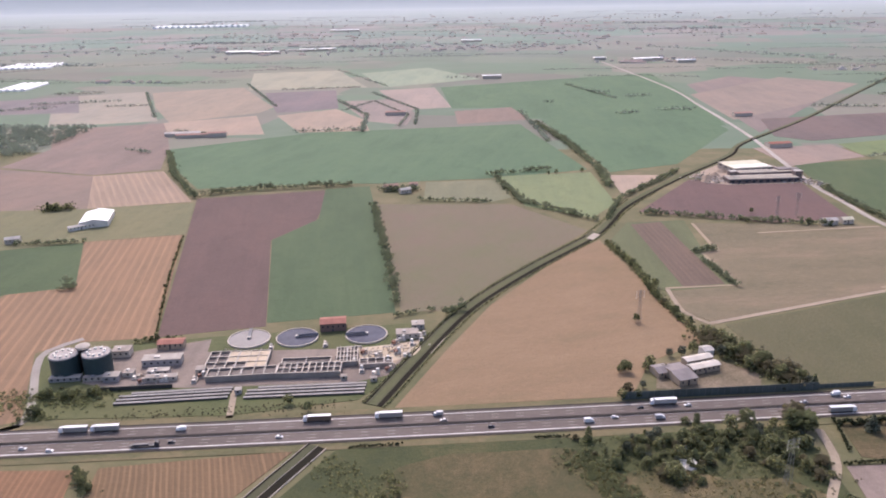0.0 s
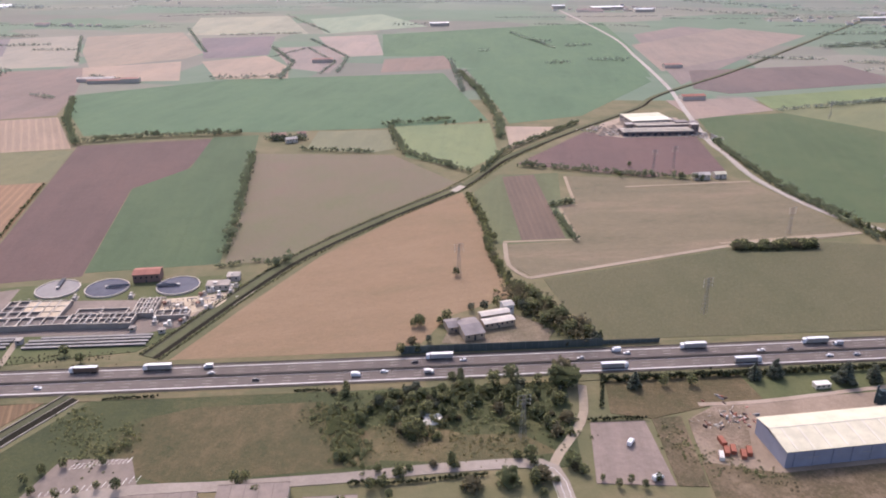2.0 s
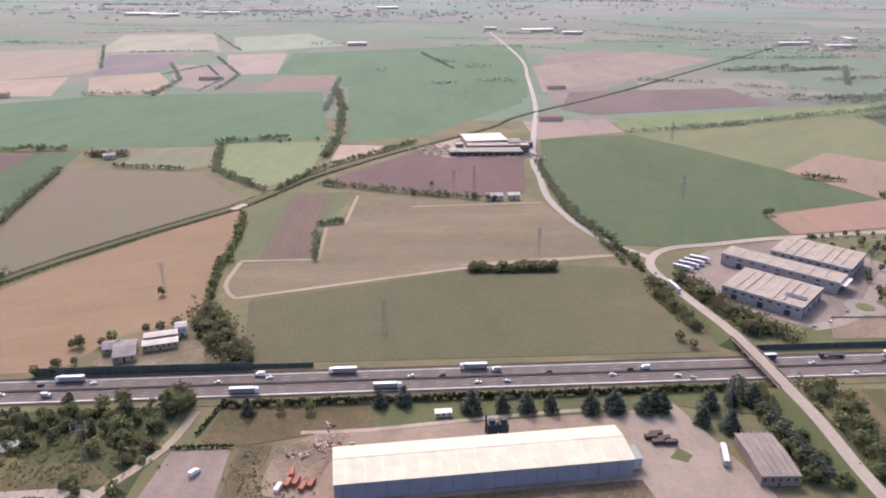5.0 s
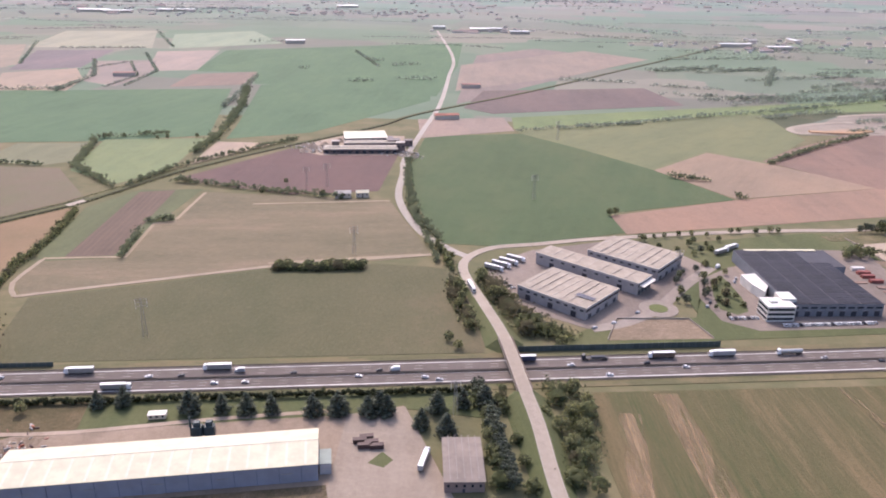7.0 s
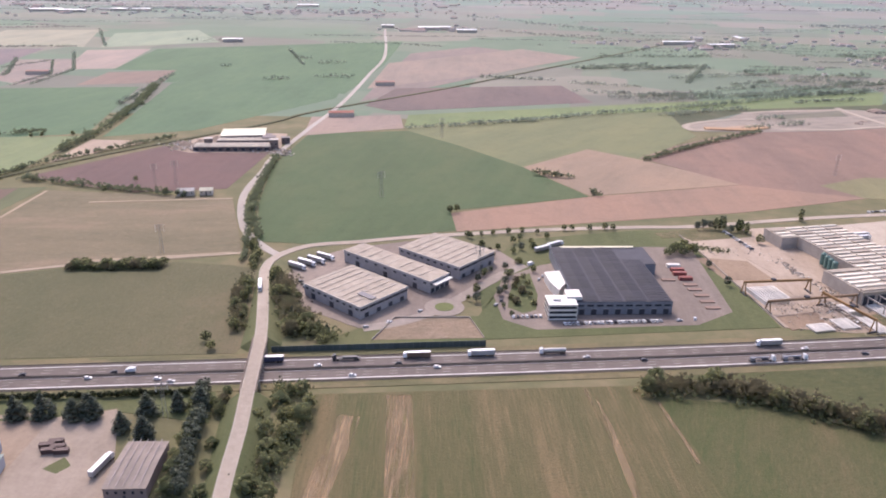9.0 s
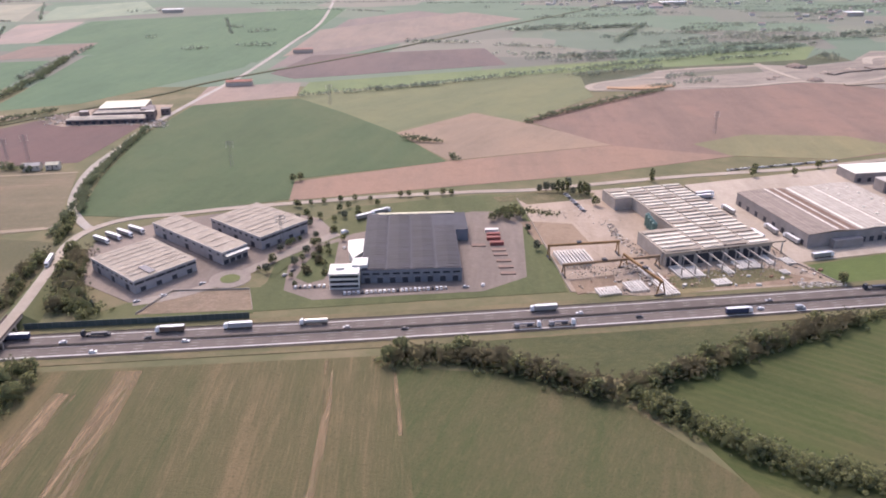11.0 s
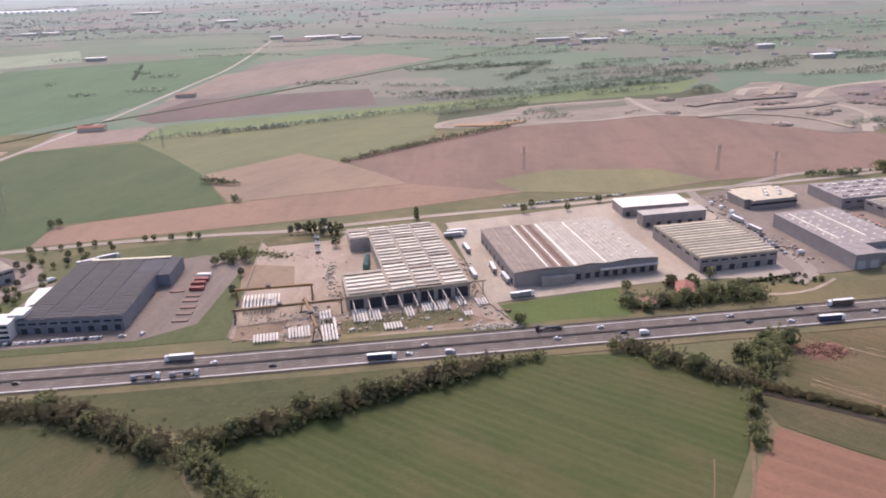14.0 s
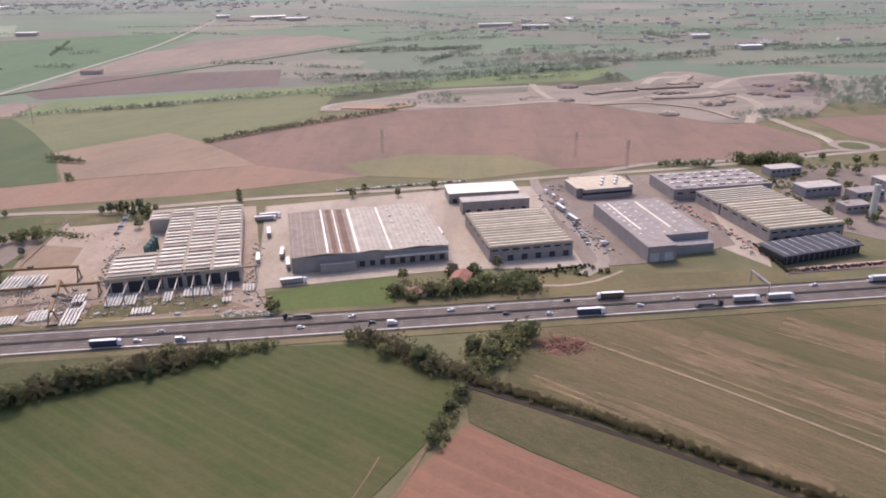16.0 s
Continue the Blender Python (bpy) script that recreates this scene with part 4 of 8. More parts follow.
yard("lawn", [(926, 541), (958, 552), (1000, 556), (1008, 541), (960, 528), (930, 524)], 0.38, mottle("thin yard grass", (0.085, 0.09, 0.04), (0.13, 0.115, 0.055), (0.2, 0.16, 0.09), 0, (1, 1, 1), 0.5), "worn grass between the precast beams", "lawn")

strip("path", [(1180, 573), (1205, 571), (1228, 578), (1248, 594)], 1.3, 0.37, DUST, "curved dusty path in the dry grass", "path")

# ---- buildings ----
CLAD = plain("grey cladding", (0.29, 0.265, 0.26), 0.6, stain=0.3)
ROOFGREY = plain("weathered grey roof", (0.37, 0.315, 0.25), 0.85, stain=0.5)
ROOFWHITE = plain("white roof sheet", (0.62, 0.575, 0.42), 0.75, stain=0.35)
SKYLIGHT = plain("milky skylight", (0.8, 0.74, 0.62), 0.4, stain=0.2)
TILE = plain("red clay tile", (0.34, 0.15, 0.11), 0.85, stain=0.5)
DOOR = plain("dark gate", (0.05, 0.05, 0.06), 0.6)
GLASS = plain("dark window glass", (0.03, 0.035, 0.045), 0.15)
STEEL = plain("grey steel", (0.35, 0.34, 0.33), 0.5, 0.4)
WHITE = plain("white paint", (0.72, 0.68, 0.61), 0.5)


def site(name, label, category, x, y, turn, group="", z=0.25):
    return thing(name, label, category, group, at=Matrix.Translation((x, y, z)) @ Matrix.Rotation(radians(turn), 4, "Z"))


def sheet(xs, ys, zf, lift=0.0, thick=0.25):
    """A roof sheet over the lines xs and ys, following the height zf(x, y)."""
    bm = bmesh.new()
    up = [[bm.verts.new((x, y, zf(x, y) + lift)) for y in ys] for x in xs]
    dn = [[bm.verts.new((x, y, zf(x, y) + lift - thick)) for y in ys] for x in xs]
    nx, ny = len(xs), len(ys)
    for i in range(nx - 1):
        for j in range(ny - 1):
            bm.faces.new((up[i][j], up[i + 1][j], up[i + 1][j + 1], up[i][j + 1]))
            bm.faces.new((dn[i][j], dn[i][j + 1], dn[i + 1][j + 1], dn[i + 1][j]))
    rim = [(i, 0) for i in range(nx)] + [(nx - 1, j) for j in range(1, ny)] + [(i, ny - 1) for i in range(nx - 2, -1, -1)] + [(0, j) for j in range(ny - 2, 0, -1)]
    for (a, b), (c, d) in zip(rim, rim[1:] + rim[:1]):
        bm.faces.new((up[a][b], dn[a][b], dn[c][d], up[c][d]))
    return bm


def walls(parent, w, d, h, material, t=0.35, x=0.0, y=0.0):
    part("wall", bx(x, x + w, y, y + t, 0, h), material, parent)
    part("wall", bx(x, x + w, y + d - t, y + d, 0, h), material, parent)
    part("wall", bx(x, x + t, y + t, y + d - t, 0, h), material, parent)
    part("wall", bx(x + w - t, x + w, y + t, y + d - t, 0, h), material, parent)


def openings(parent, w, h, n, width, height, sill, material, name, y=-0.06, x0=0.0):
    gap = w / n
    for k in range(n):
        c = x0 + gap * (k + 0.5)
        ob = part(name, bx(c - width / 2, c + width / 2, y - 0.08, y + 0.08, sill, sill + height), material, parent)
        if name in ("gate", "dock_door"):
            part("lintel", bx(c - width / 2 - 0.2, c + width / 2 + 0.2, y - 0.14, y + 0.06, sill + height + 0.004, sill + height + 0.35), STEEL, ob)


def side_openings(parent, d, n, width, height, sill, material, name, x=-0.06):
    gap = d / n
    for k in range(n):
        c = gap * (k + 0.5)
        part(name, bx(x - 0.08, x + 0.08, c - width / 2, c + width / 2, sill, sill + height), material, parent)


def gable_zf(h, d, rise, ridge=0.5):
    r = d * ridge
    return lambda x, y: h + rise * (y / r if y < r else (d - y) / (d - r))


def bays_zf(h, bays, rise):
    """Several ridges along y; bays is the list of bay edges across x."""
    def zf(x, y):
        for a, b in zip(bays, bays[1:]):
            if a - 0.01 <= x <= b + 0.01:
                return h + rise * (1 - abs(2 * (x - a) / (b - a) - 1))
        return h
    return zf


# long white-roofed hall with blue walls
hall = site("long_hall", "long hall with cream roof, skylight strips and blue walls", "hall", 302.0, 314.6, 10.7)
BLUE = plain("blue cladding", (0.27, 0.28, 0.335), 0.55, stain=0.3)
zf = gable_zf(9.4, 27.5, 1.6, 0.6)
walls(hall, 141.5, 27.5, 9.3, BLUE)
part("roof", sheet([-0.4, 70, 141.9], [-0.4, 16.5, 27.9], zf, 0.2), ROOFWHITE, hall)
part("ridge_cap", bx(-0.4, 141.9, 16.1, 16.9, 11.15, 11.3), plain("ridge cap", (0.6, 0.56, 0.45), 0.7), hall)
for k in range(16):
    x = 5.0 + k * 8.7
    part("skylight", sheet([x, x + 1.1], [0.2, 15.6], zf, 0.32, 0.1), plain("dull hall skylight", (0.64, 0.595, 0.48), 0.6, stain=0.2), hall)
for k in range(14):
    part("gutter_pipe", bx(4 + k * 10, 4.2 + k * 10, -0.2, 0.0, 0, 9.2), plain("pipe blue", (0.13, 0.15, 0.22), 0.6), hall)
openings(hall, 141.5, 9, 5, 5.0, 5.0, 0.0, plain("pale gate", (0.28, 0.29, 0.34), 0.6), "gate")
annex = part("annex", bx(142.2, 147.5, 4, 15, 0, 6.0, 0.1), plain("grey annex", (0.4, 0.4, 0.42), 0.7), hall)
part("annex_roof", bx(142.0, 147.8, 3.8, 15.2, 6.05, 6.25), plain("green roofing", (0.3, 0.34, 0.3), 0.8), hall)

# three grey sheds
SHEDS = (("A", 543.5, 548.9, -38.9, 56.0, 44.5, 9.0), ("B", 561.5, 611.6, -38.5, 88.0, 20.5, 9.5), ("C", 603.0, 619.5, -38.0, 60.0, 43.0, 10.0))
for key, x, y, turn, w, d, h in SHEDS:
    s = site("grey_shed", "grey industrial shed with pale weathered roof and window bands", "shed", x, y, turn, "grey sheds")
    walls(s, w, d, h, plain("pale grey panel", (0.34, 0.32, 0.315), 0.7, stain=0.3))
    zf = bays_zf(h, [0, w / 2, w], 0.5)
    part("roof", sheet([-0.3, w / 2, w + 0.3], [-0.3, d + 0.3], zf, 0.15), ROOFGREY, s)
    part("fascia", bx(-0.35, w + 0.35, -0.4, -0.2, h - 0.7, h + 0.25), plain("pale fascia", (0.55, 0.5, 0.45), 0.7), s)
    part("fascia", bx(w + 0.2, w + 0.45, -0.4, d + 0.4, h - 0.7, h + 0.25), plain("pale fascia", (0.55, 0.5, 0.45), 0.7), s)
    for k in range(8):
        xx = 2 + k * (w - 4) / 8
        part("roof_light", sheet([xx, xx + 0.9], [2, d - 2], zf, 0.3, 0.12), plain("dull roof light", (0.4, 0.345, 0.28), 0.7), s)
    openings(s, w, h, 9, 2.6, 1.2, h - 3.2, GLASS, "window")
    openings(s, w, h, 3, 4.0, 4.2, 0.0, DOOR, "gate")
    side_openings(s, d, 6, d / 6 - 0.8, 1.4, h - 3.2, GLASS, "window", w + 0.06)
    side_openings(s, d, 4, 3.6, 3.0, 0.3, DOOR, "gate", w + 0.06)
    if key == "A":
        part("solar_panel", bx(w - 16, w - 2, 12, 17, h + 0.7, h + 0.9), plain("solar blue", (0.06, 0.06, 0.08), 0.25), s)
    if key == "B":
        part("canopy", bx(w + 0.5, w + 4.5, 1, d - 1, h - 2.2, h - 1.9), WHITE, s)

# solar-roofed building with white office
sol = site("solar_building", "large factory with roof covered in dark solar panels", "factory", 728.5, 530.0, 4.5)
walls(sol, 65.0, 100.0, 9.0, plain("slate cladding", (0.2, 0.21, 0.235), 0.6))
zf = bays_zf(9.0, [0, 16.25, 32.5, 48.75, 65], 0.5)
part("roof", sheet([0, 8.1, 16.25, 24.4, 32.5, 40.6, 48.75, 56.9, 65], [0, 100], zf, 0.1), plain("dark roof felt", (0.075, 0.075, 0.088), 0.85), sol)
PV = plain("solar panel", (0.04, 0.04, 0.055), 0.65, vary=0.35)
for a in range(4):
    for k in range(24):
        if not (a == 3 and k > 17):
            y = 1.5 + k * 4.05
            part("solar_panel", sheet([a * 16.25 + 0.9, a * 16.25 + 8.1, a * 16.25 + 15.4], [y, y + 2.9], zf, 0.55, 0.15), PV, sol)
part("back_roof", bx(8, 66, 97, 100.3, 9.6, 10.0), ROOFWHITE, sol)
part("wing", bx(65, 74, 66, 100, 0, 8.6), plain("slate cladding", (0.2, 0.21, 0.235), 0.6), sol)
part("wing_roof", bx(64.8, 74.2, 65.8, 100.2, 8.62, 8.9), plain("dark roof felt", (0.075, 0.075, 0.088), 0.85), sol)
openings(sol, 65, 9, 8, 3.6, 4.0, 0.0, DOOR, "gate")
openings(sol, 65, 9, 10, 4.5, 1.2, 6.0, GLASS, "window")
off = site("white_office", "white three-storey office block with ribbon windows", "office", 709.5, 521.0, 4.5)
walls(off, 19.0, 15.0, 10.6, WHITE)
part("roof", bx(-0.2, 19.2, -0.2, 15.2, 10.6, 11.0), WHITE, off)
for k in range(3):
    part("ribbon_window", bx(0.6, 18.4, -0.12, 0.1, 1.2 + 3.4 * k, 2.9 + 3.4 * k), GLASS, off)
    part("ribbon_window", bx(-0.12, 0.1, 0.6, 14.4, 1.2 + 3.4 * k, 2.9 + 3.4 * k), GLASS, off)
part("stair_tower", bx(14, 24, 10, 22, 0, 12.0, 0.1), WHITE, off)
part("roof_unit", bx(4, 9, 6, 10, 11.0, 12.2, 0.1), WHITE, off)
off2 = site("white_pavilion", "white angular pavilion beside the solar-roofed factory", "office", 717.0, 554.0, 8.0)
part("body", slab([(3, 0), (14, 16), (14, 33), (0, 31), (0, 14)], 6.5, -0.3), WHITE, off2)
part("roof", slab([(2.7, -0.3), (14.3, 15.8), (14.3, 33.3), (-0.3, 31.3), (-0.3, 13.8)], 7.0, 6.55), WHITE, off2)
openings(off2, 14, 9, 3, 3, 1.4, 3.5, GLASS, "window", y=13.9)

# precast concrete works
pre = site("precast_works", "precast concrete works with pale sawtooth roof and dark panels for front bays", "factory", 928.8, 557.0, 14.9)
SAWSTRIP = plain("cream saw strip", (0.74, 0.67, 0.55), 0.7, vary=0.3)
PALE = plain("pale precast wall", (0.42, 0.37, 0.32), 0.85)
SAW = plain("pale saw roof", (0.37, 0.315, 0.25), 0.85, stain=0.5)
blocks = ((28.0, 80.0, 0.0, 128.0), (0.0, 27.9, 0.0, 40.0), (13.0, 27.9, 106.0, 130.0))
for x0, x1, y0, y1 in blocks:
    walls(pre, x1 - x0, y1 - y0, 9.3, PALE, x=x0, y=y0)
    part("roof", bx(x0 - 0.2, x1 + 0.2, y0 - 0.2, y1 + 0.2, 9.32, 9.7), SAW, pre)
    cols = [x0] + ([x0 + 17.3, x0 + 34.6] if x1 - x0 > 40 else []) + [x1]
    for a, b in zip(cols, cols[1:]):
        n = int((y1 - y0) / 6.4)
        for k in range(n):
            y = y0 + 1.5 + k * 6.4
            part("saw_light", sheet([a + 1.1, b - 1.1], [y, y + 1.3, y + 2.9], lambda xx, yy: 10.5, 0.0, 0.7), SAWSTRIP if (k + int(a)) % 5 else SAW, pre)
part("fascia", bx(-0.5, 80.6, -0.6, -0.25, 7.6, 9.9), plain("tan fascia", (0.4, 0.33, 0.25), 0.8), pre)
# Front bays are closed dark panels; the shade inside is their colour.
openings(pre, 80, 9, 7, 8.6, 7.0, 0.0, DOOR, "open_bay", y=-0.1)
WRITE = plain("brown lettering", (0.09, 0.06, 0.05), 0.8)
x = 22.0
for k, wdt in enumerate((2.2, 1.2, 1.4, 1.3, 1.5, 1.2, 1.4, 1.2, 1.4, 1.3, 1.1, 1.3, 2.4, 1.2, 1.5, 1.2, 1.3)):
    part("letter_bar", bx(x, x + wdt * 0.75, -0.75, -0.62, 8.0, 9.4), WRITE, pre)
    x += wdt + 0.35 + (1.6 if k in (0, 11) else 0)
for sx in (26, 27.4, 28.8, 30.2):
    silo = thing("storage_silo", "green storage silo of the precast works", "silo", "green silos", at=pre.matrix_basis @ Matrix.Translation((18 + (sx - 26) * 0.8, 50 + (sx - 26) * 4, 0)))
    bm = bmesh.new()
    tube(bm, (0, 0, 2), (0, 0, 10.5), 2.1, n=16)
    tube(bm, (0, 0, 10.5), (0, 0, 11.8), 2.1, 0.4, n=16)
    part("tank", bm, plain("green silo paint", (0.11, 0.19, 0.165), 0.6), silo)
    bm = bmesh.new()
    for a in range(4):
        q = (1.3 * math.cos(a * 1.571 + 0.78), 1.3 * math.sin(a * 1.571 + 0.78))
        tube(bm, (*q, 0), (*q, 2.5), 0.15)
    part("stand", bm, STEEL, silo)

# large warehouse with striped roof bays
wh = site("warehouse", "large warehouse with brown and pale striped roof bays and dock doors", "warehouse", 1035.6, 589.0, 13.6)
WALLG = plain("grey brown panel", (0.31, 0.275, 0.255), 0.75)
walls(wh, 103.0, 90.0, 10.4, WALLG)
zf = bays_zf(10.3, [0, 42, 64, 103], 1.3)
ROOFTAN = plain("brown fibre roof", (0.29, 0.235, 0.195), 0.9, stain=0.6)
ROOFPALE = plain("pale fibre roof", (0.5, 0.46, 0.41), 0.85, stain=0.5)
part("roof", sheet([-0.4, 21, 41.9], [-0.4, 90.4], zf, 0.2), ROOFTAN, wh)
ROOFDULL = plain("dull fibre roof", (0.47, 0.42, 0.355), 0.9, stain=0.5)
part("roof", sheet([42, 53, 63.9], [-0.4, 90.4], zf, 0.2), ROOFDULL, wh)
part("roof", sheet([64, 83.5, 103.4], [-0.4, 90.4], zf, 0.2), ROOFDULL, wh)
RUST = plain("rust stripe", (0.2, 0.125, 0.09), 0.9, stain=0.5)
DIM = plain("worn stripe", (0.36, 0.3, 0.25), 0.9)
for xs, wide, paint in ((8, 0.9, DIM), (17, 0.9, DIM), (23, 1.3, SKYLIGHT), (27, 3.2, RUST), (32, 0.8, SKYLIGHT), (35, 4.2, RUST), (43, 1.3, SKYLIGHT), (64.5, 1.1, SKYLIGHT)):
    part("roof_stripe", sheet([xs, xs + wide], [1, 89], zf, 0.36, 0.1), paint, wh)
# Darker seam strips also paint in the shading of the roof ridges.
for k in range(30):
    xs = 1.6 + k * 3.45
    part("roof_seam", sheet([xs, xs + 0.35], [0.4, 89.6], zf, 0.3, 0.1), plain("seam shade", (0.34, 0.295, 0.25), 0.9), wh)
for xs in (72, 90):
    for k in range(6):
        part("roof_vent", bx(xs, xs + 1.6, 8 + k * 14, 9.6 + k * 14, zf(xs, 0) + 0.2, zf(xs, 0) + 1.0), SKYLIGHT, wh)
openings(wh, 60, 10, 9, 3.4, 4.0, 0.5, DOOR, "dock_door", x0=42)
side_openings(wh, 90, 8, 3.5, 4.0, 0.4, DOOR, "dock_door")
part("front_office", bx(18, 41, -5, 0, 0, 6.0, 0.1), WALLG, wh)
part("loading_canopy", bx(60, 103, -3.5, -0.1, 6.5, 6.9), plain("pale fascia", (0.55, 0.5, 0.45), 0.7), wh)


DULLSTRIP = plain("dull cream strip", (0.7, 0.62, 0.48), 0.7, vary=0.3)


def strip_hall(x, y, turn, w, d, h, rows, roof, label, wall=WALLG, group=""):
    s = site("factory_hall", label, "factory", x, y, turn, group)
    walls(s, w, d, h, wall)
    part("roof", bx(-0.3, w + 0.3, -0.3, d + 0.3, h, h + 0.35), roof, s)
    for k in range(rows):
        yy = 1.2 + k * (d - 2) / rows
        part("roof_strip", sheet([0.8, w - 0.8], [yy, yy + (d - 2) / rows * 0.2, yy + (d - 2) / rows * 0.4], lambda a, b: h + 1.0, 0.0, 0.6), DULLSTRIP if rows > 1 else SKYLIGHT, s)
    openings(s, w, h, max(3, int(w / 9)), 4.0, 4.2, 0, DOOR, "gate")
    openings(s, w, h, max(3, int(w / 7)), 4.5, 1.1, h - 2.6, GLASS, "window")
    side_openings(s, d, max(3, int(d / 12)), 6.0, 1.1, h - 2.6, GLASS, "window")
    return s


strip_hall(1163, 608, 13.0, 58, 72, 10, 14, plain("ochre grey roof", (0.29, 0.24, 0.17), 0.9, stain=0.5), "factory hall with ochre roof and rows of pale skylights")
strip_hall(1358, 642, 15.0, 60, 60, 10, 11, plain("ochre grey roof", (0.29, 0.24, 0.17), 0.9, stain=0.5), "factory hall with pale diagonal skylight rows")
strip_hall(1342, 702, 15.0, 60, 34, 9, 7, plain("dull grey roof", (0.3, 0.27, 0.24), 0.9), "factory hall with dull grey ribbed roof")
for x, y, turn, w, d, h in ((1133.7, 731.5, 10, 58, 25, 8), (1144.7, 703.5, 12, 54, 12, 10)):
    s = site("white_roof_hall", "low hall with a plain white roof", "hall", x, y, turn, "white roof halls")
    walls(s, w, d, h, WALLG)
    part("roof", bx(-0.4, w + 0.4, -0.4, d + 0.4, h, h + 0.5, 0.15), SKYLIGHT if h == 8 else ROOFPALE, s)
    openings(s, w, h, 6, 3.5, 3.8, 0, DOOR, "gate")
g8 = site("grey_factory", "grey factory with rows of white roof domes", "factory", 1266.8, 608.0, 13.0)
FELT = plain("grey roof felt", (0.33, 0.29, 0.27), 0.9, stain=0.5)
walls(g8, 53, 76, 10.6, CLAD, y=18)
walls(g8, 20, 17.9, 10.6, CLAD)
part("roof", bx(-0.3, 53.3, 17.8, 94.3, 10.6, 11.0), FELT, g8)
part("roof", bx(-0.3, 20.3, -0.3, 17.7, 10.6, 11.0), FELT, g8)
part("side_roof", bx(20.5, 52, 8, 17.5, 0, 6.5), CLAD, g8)
for i in range(6):
    for j in range(8):
        bm = bmesh.new()
        bmesh.ops.create_icosphere(bm, subdivisions=1, radius=1.3)
        bmesh.ops.scale(bm, vec=(1, 1, 0.6), verts=bm.verts[:])
        bmesh.ops.translate(bm, vec=(5 + i * 8.6, 23 + j * 9, 11.1), verts=bm.verts[:])
        part("roof_dome", bm, SKYLIGHT, g8)
for k in range(2):
    part("roof_light", bx(8 + k * 22, 9.4 + k * 22, 30, 88, 11.0, 11.7), SKYLIGHT, g8)
openings(g8, 20, 10, 2, 6, 6, 0, plain("pale gate grey", (0.45, 0.44, 0.43), 0.6), "gate")
g9 = site("grey_factory", "wide low factory with many roof vents", "factory", 1316.8, 739.0, 12.0)
walls(g9, 88, 46, 9, CLAD)
part("roof", bx(-0.3, 88.3, -0.3, 46.3, 9, 9.4), FELT, g9)
for i in range(13):
    for j in range(4):
        part("roof_vent", bx(4 + i * 6.5, 8 + i * 6.5, 4 + j * 11, 6.0 + j * 11, 9.4, 10.4), SKYLIGHT if (i + j) % 3 else FELT, g9)
openings(g9, 88, 9, 8, 5, 1.4, 5, GLASS, "window")
y12 = site("round_cornered_shop", "low building with rounded corners and yellowish flat roof", "shop", 1240, 741, 14.0)
bm = bx(0, 50, 0, 36, 0, 7.6)
bmesh.ops.bevel(bm, geom=[e for e in bm.edges if abs(e.verts[0].co.z - e.verts[1].co.z) > 1], offset=5, segments=4, affect="EDGES")
part("body", bm, WALLG, y12)
bm = bx(-0.3, 50.3, -0.3, 36.3, 7.62, 8.2)
bmesh.ops.bevel(bm, geom=[e for e in bm.edges if abs(e.verts[0].co.z - e.verts[1].co.z) > 0.3], offset=5, segments=4, affect="EDGES")
part("roof", bm, plain("yellow gravel roof", (0.58, 0.5, 0.38), 0.9), y12)
for k in range(6):
    part("roof_unit", bx(22 + k * 4.2, 24.6 + k * 4.2, 8 + (k % 3) * 8, 12 + (k % 3) * 8, 8.2, 9.8), WHITE, y12)
part("window_band", bx(3, 47, -0.1, 0.1, 3.4, 5.2), GLASS, y12)
show = site("glass_showroom", "low dark glass showroom with stepped roof", "showroom", 1354, 604, 20.0)
part("body", bx(0, 62, 0, 24, 0, 5.6, 0.2), GLASS, show)
part("roof", bx(-1.5, 63.5, -1.5, 25, 5.62, 6.5, 0.2), plain("dark roof felt", (0.075, 0.075, 0.088), 0.85), show)
for k in range(9):
    part("roof_rib", bx(2 + k * 6.8, 3 + k * 6.8, 0, 23, 6.5, 7.1), STEEL, show)
for k in range(14):
    part("mullion", bx(2 + k * 4.4, 2.2 + k * 4.4, -0.12, 0.0, 0, 5.6), STEEL, show)
tower = site("white_tower", "tall pale cylindrical tower behind the showroom", "tower", 1452, 690, 0)
bm = bmesh.new()
tube(bm, (0, 0, 0), (0, 0, 27), 2.6, n=20)
part("shaft", bm, plain("pale tower", (0.6, 0.56, 0.5), 0.8), tower)
bm = bmesh.new()
tube(bm, (0, 0, 27), (0, 0, 28.2), 2.9, 2.2, n=20)
part("cap", bm, STEEL, tower)
for x, y, w, d, h in ((1425, 745, 34, 16, 8), (1462, 735, 26, 14, 7), (1440, 705, 22, 12, 6), (1480, 690, 30, 18, 9), (1500, 760, 40, 20, 8), (1420, 805, 30, 14, 7)):
    s = site("factory_block", "small grey works building among trees", "building", x, y, 14, "works buildings")
    walls(s, w, d, h, CLAD)
    part("roof", bx(-0.3, w + 0.3, -0.3, d + 0.3, h, h + 0.4), ROOFPALE if w > 28 else FELT, s)
    openings(s, w, h, int(w / 5), 2.6, 1.4, h - 3, GLASS, "window")


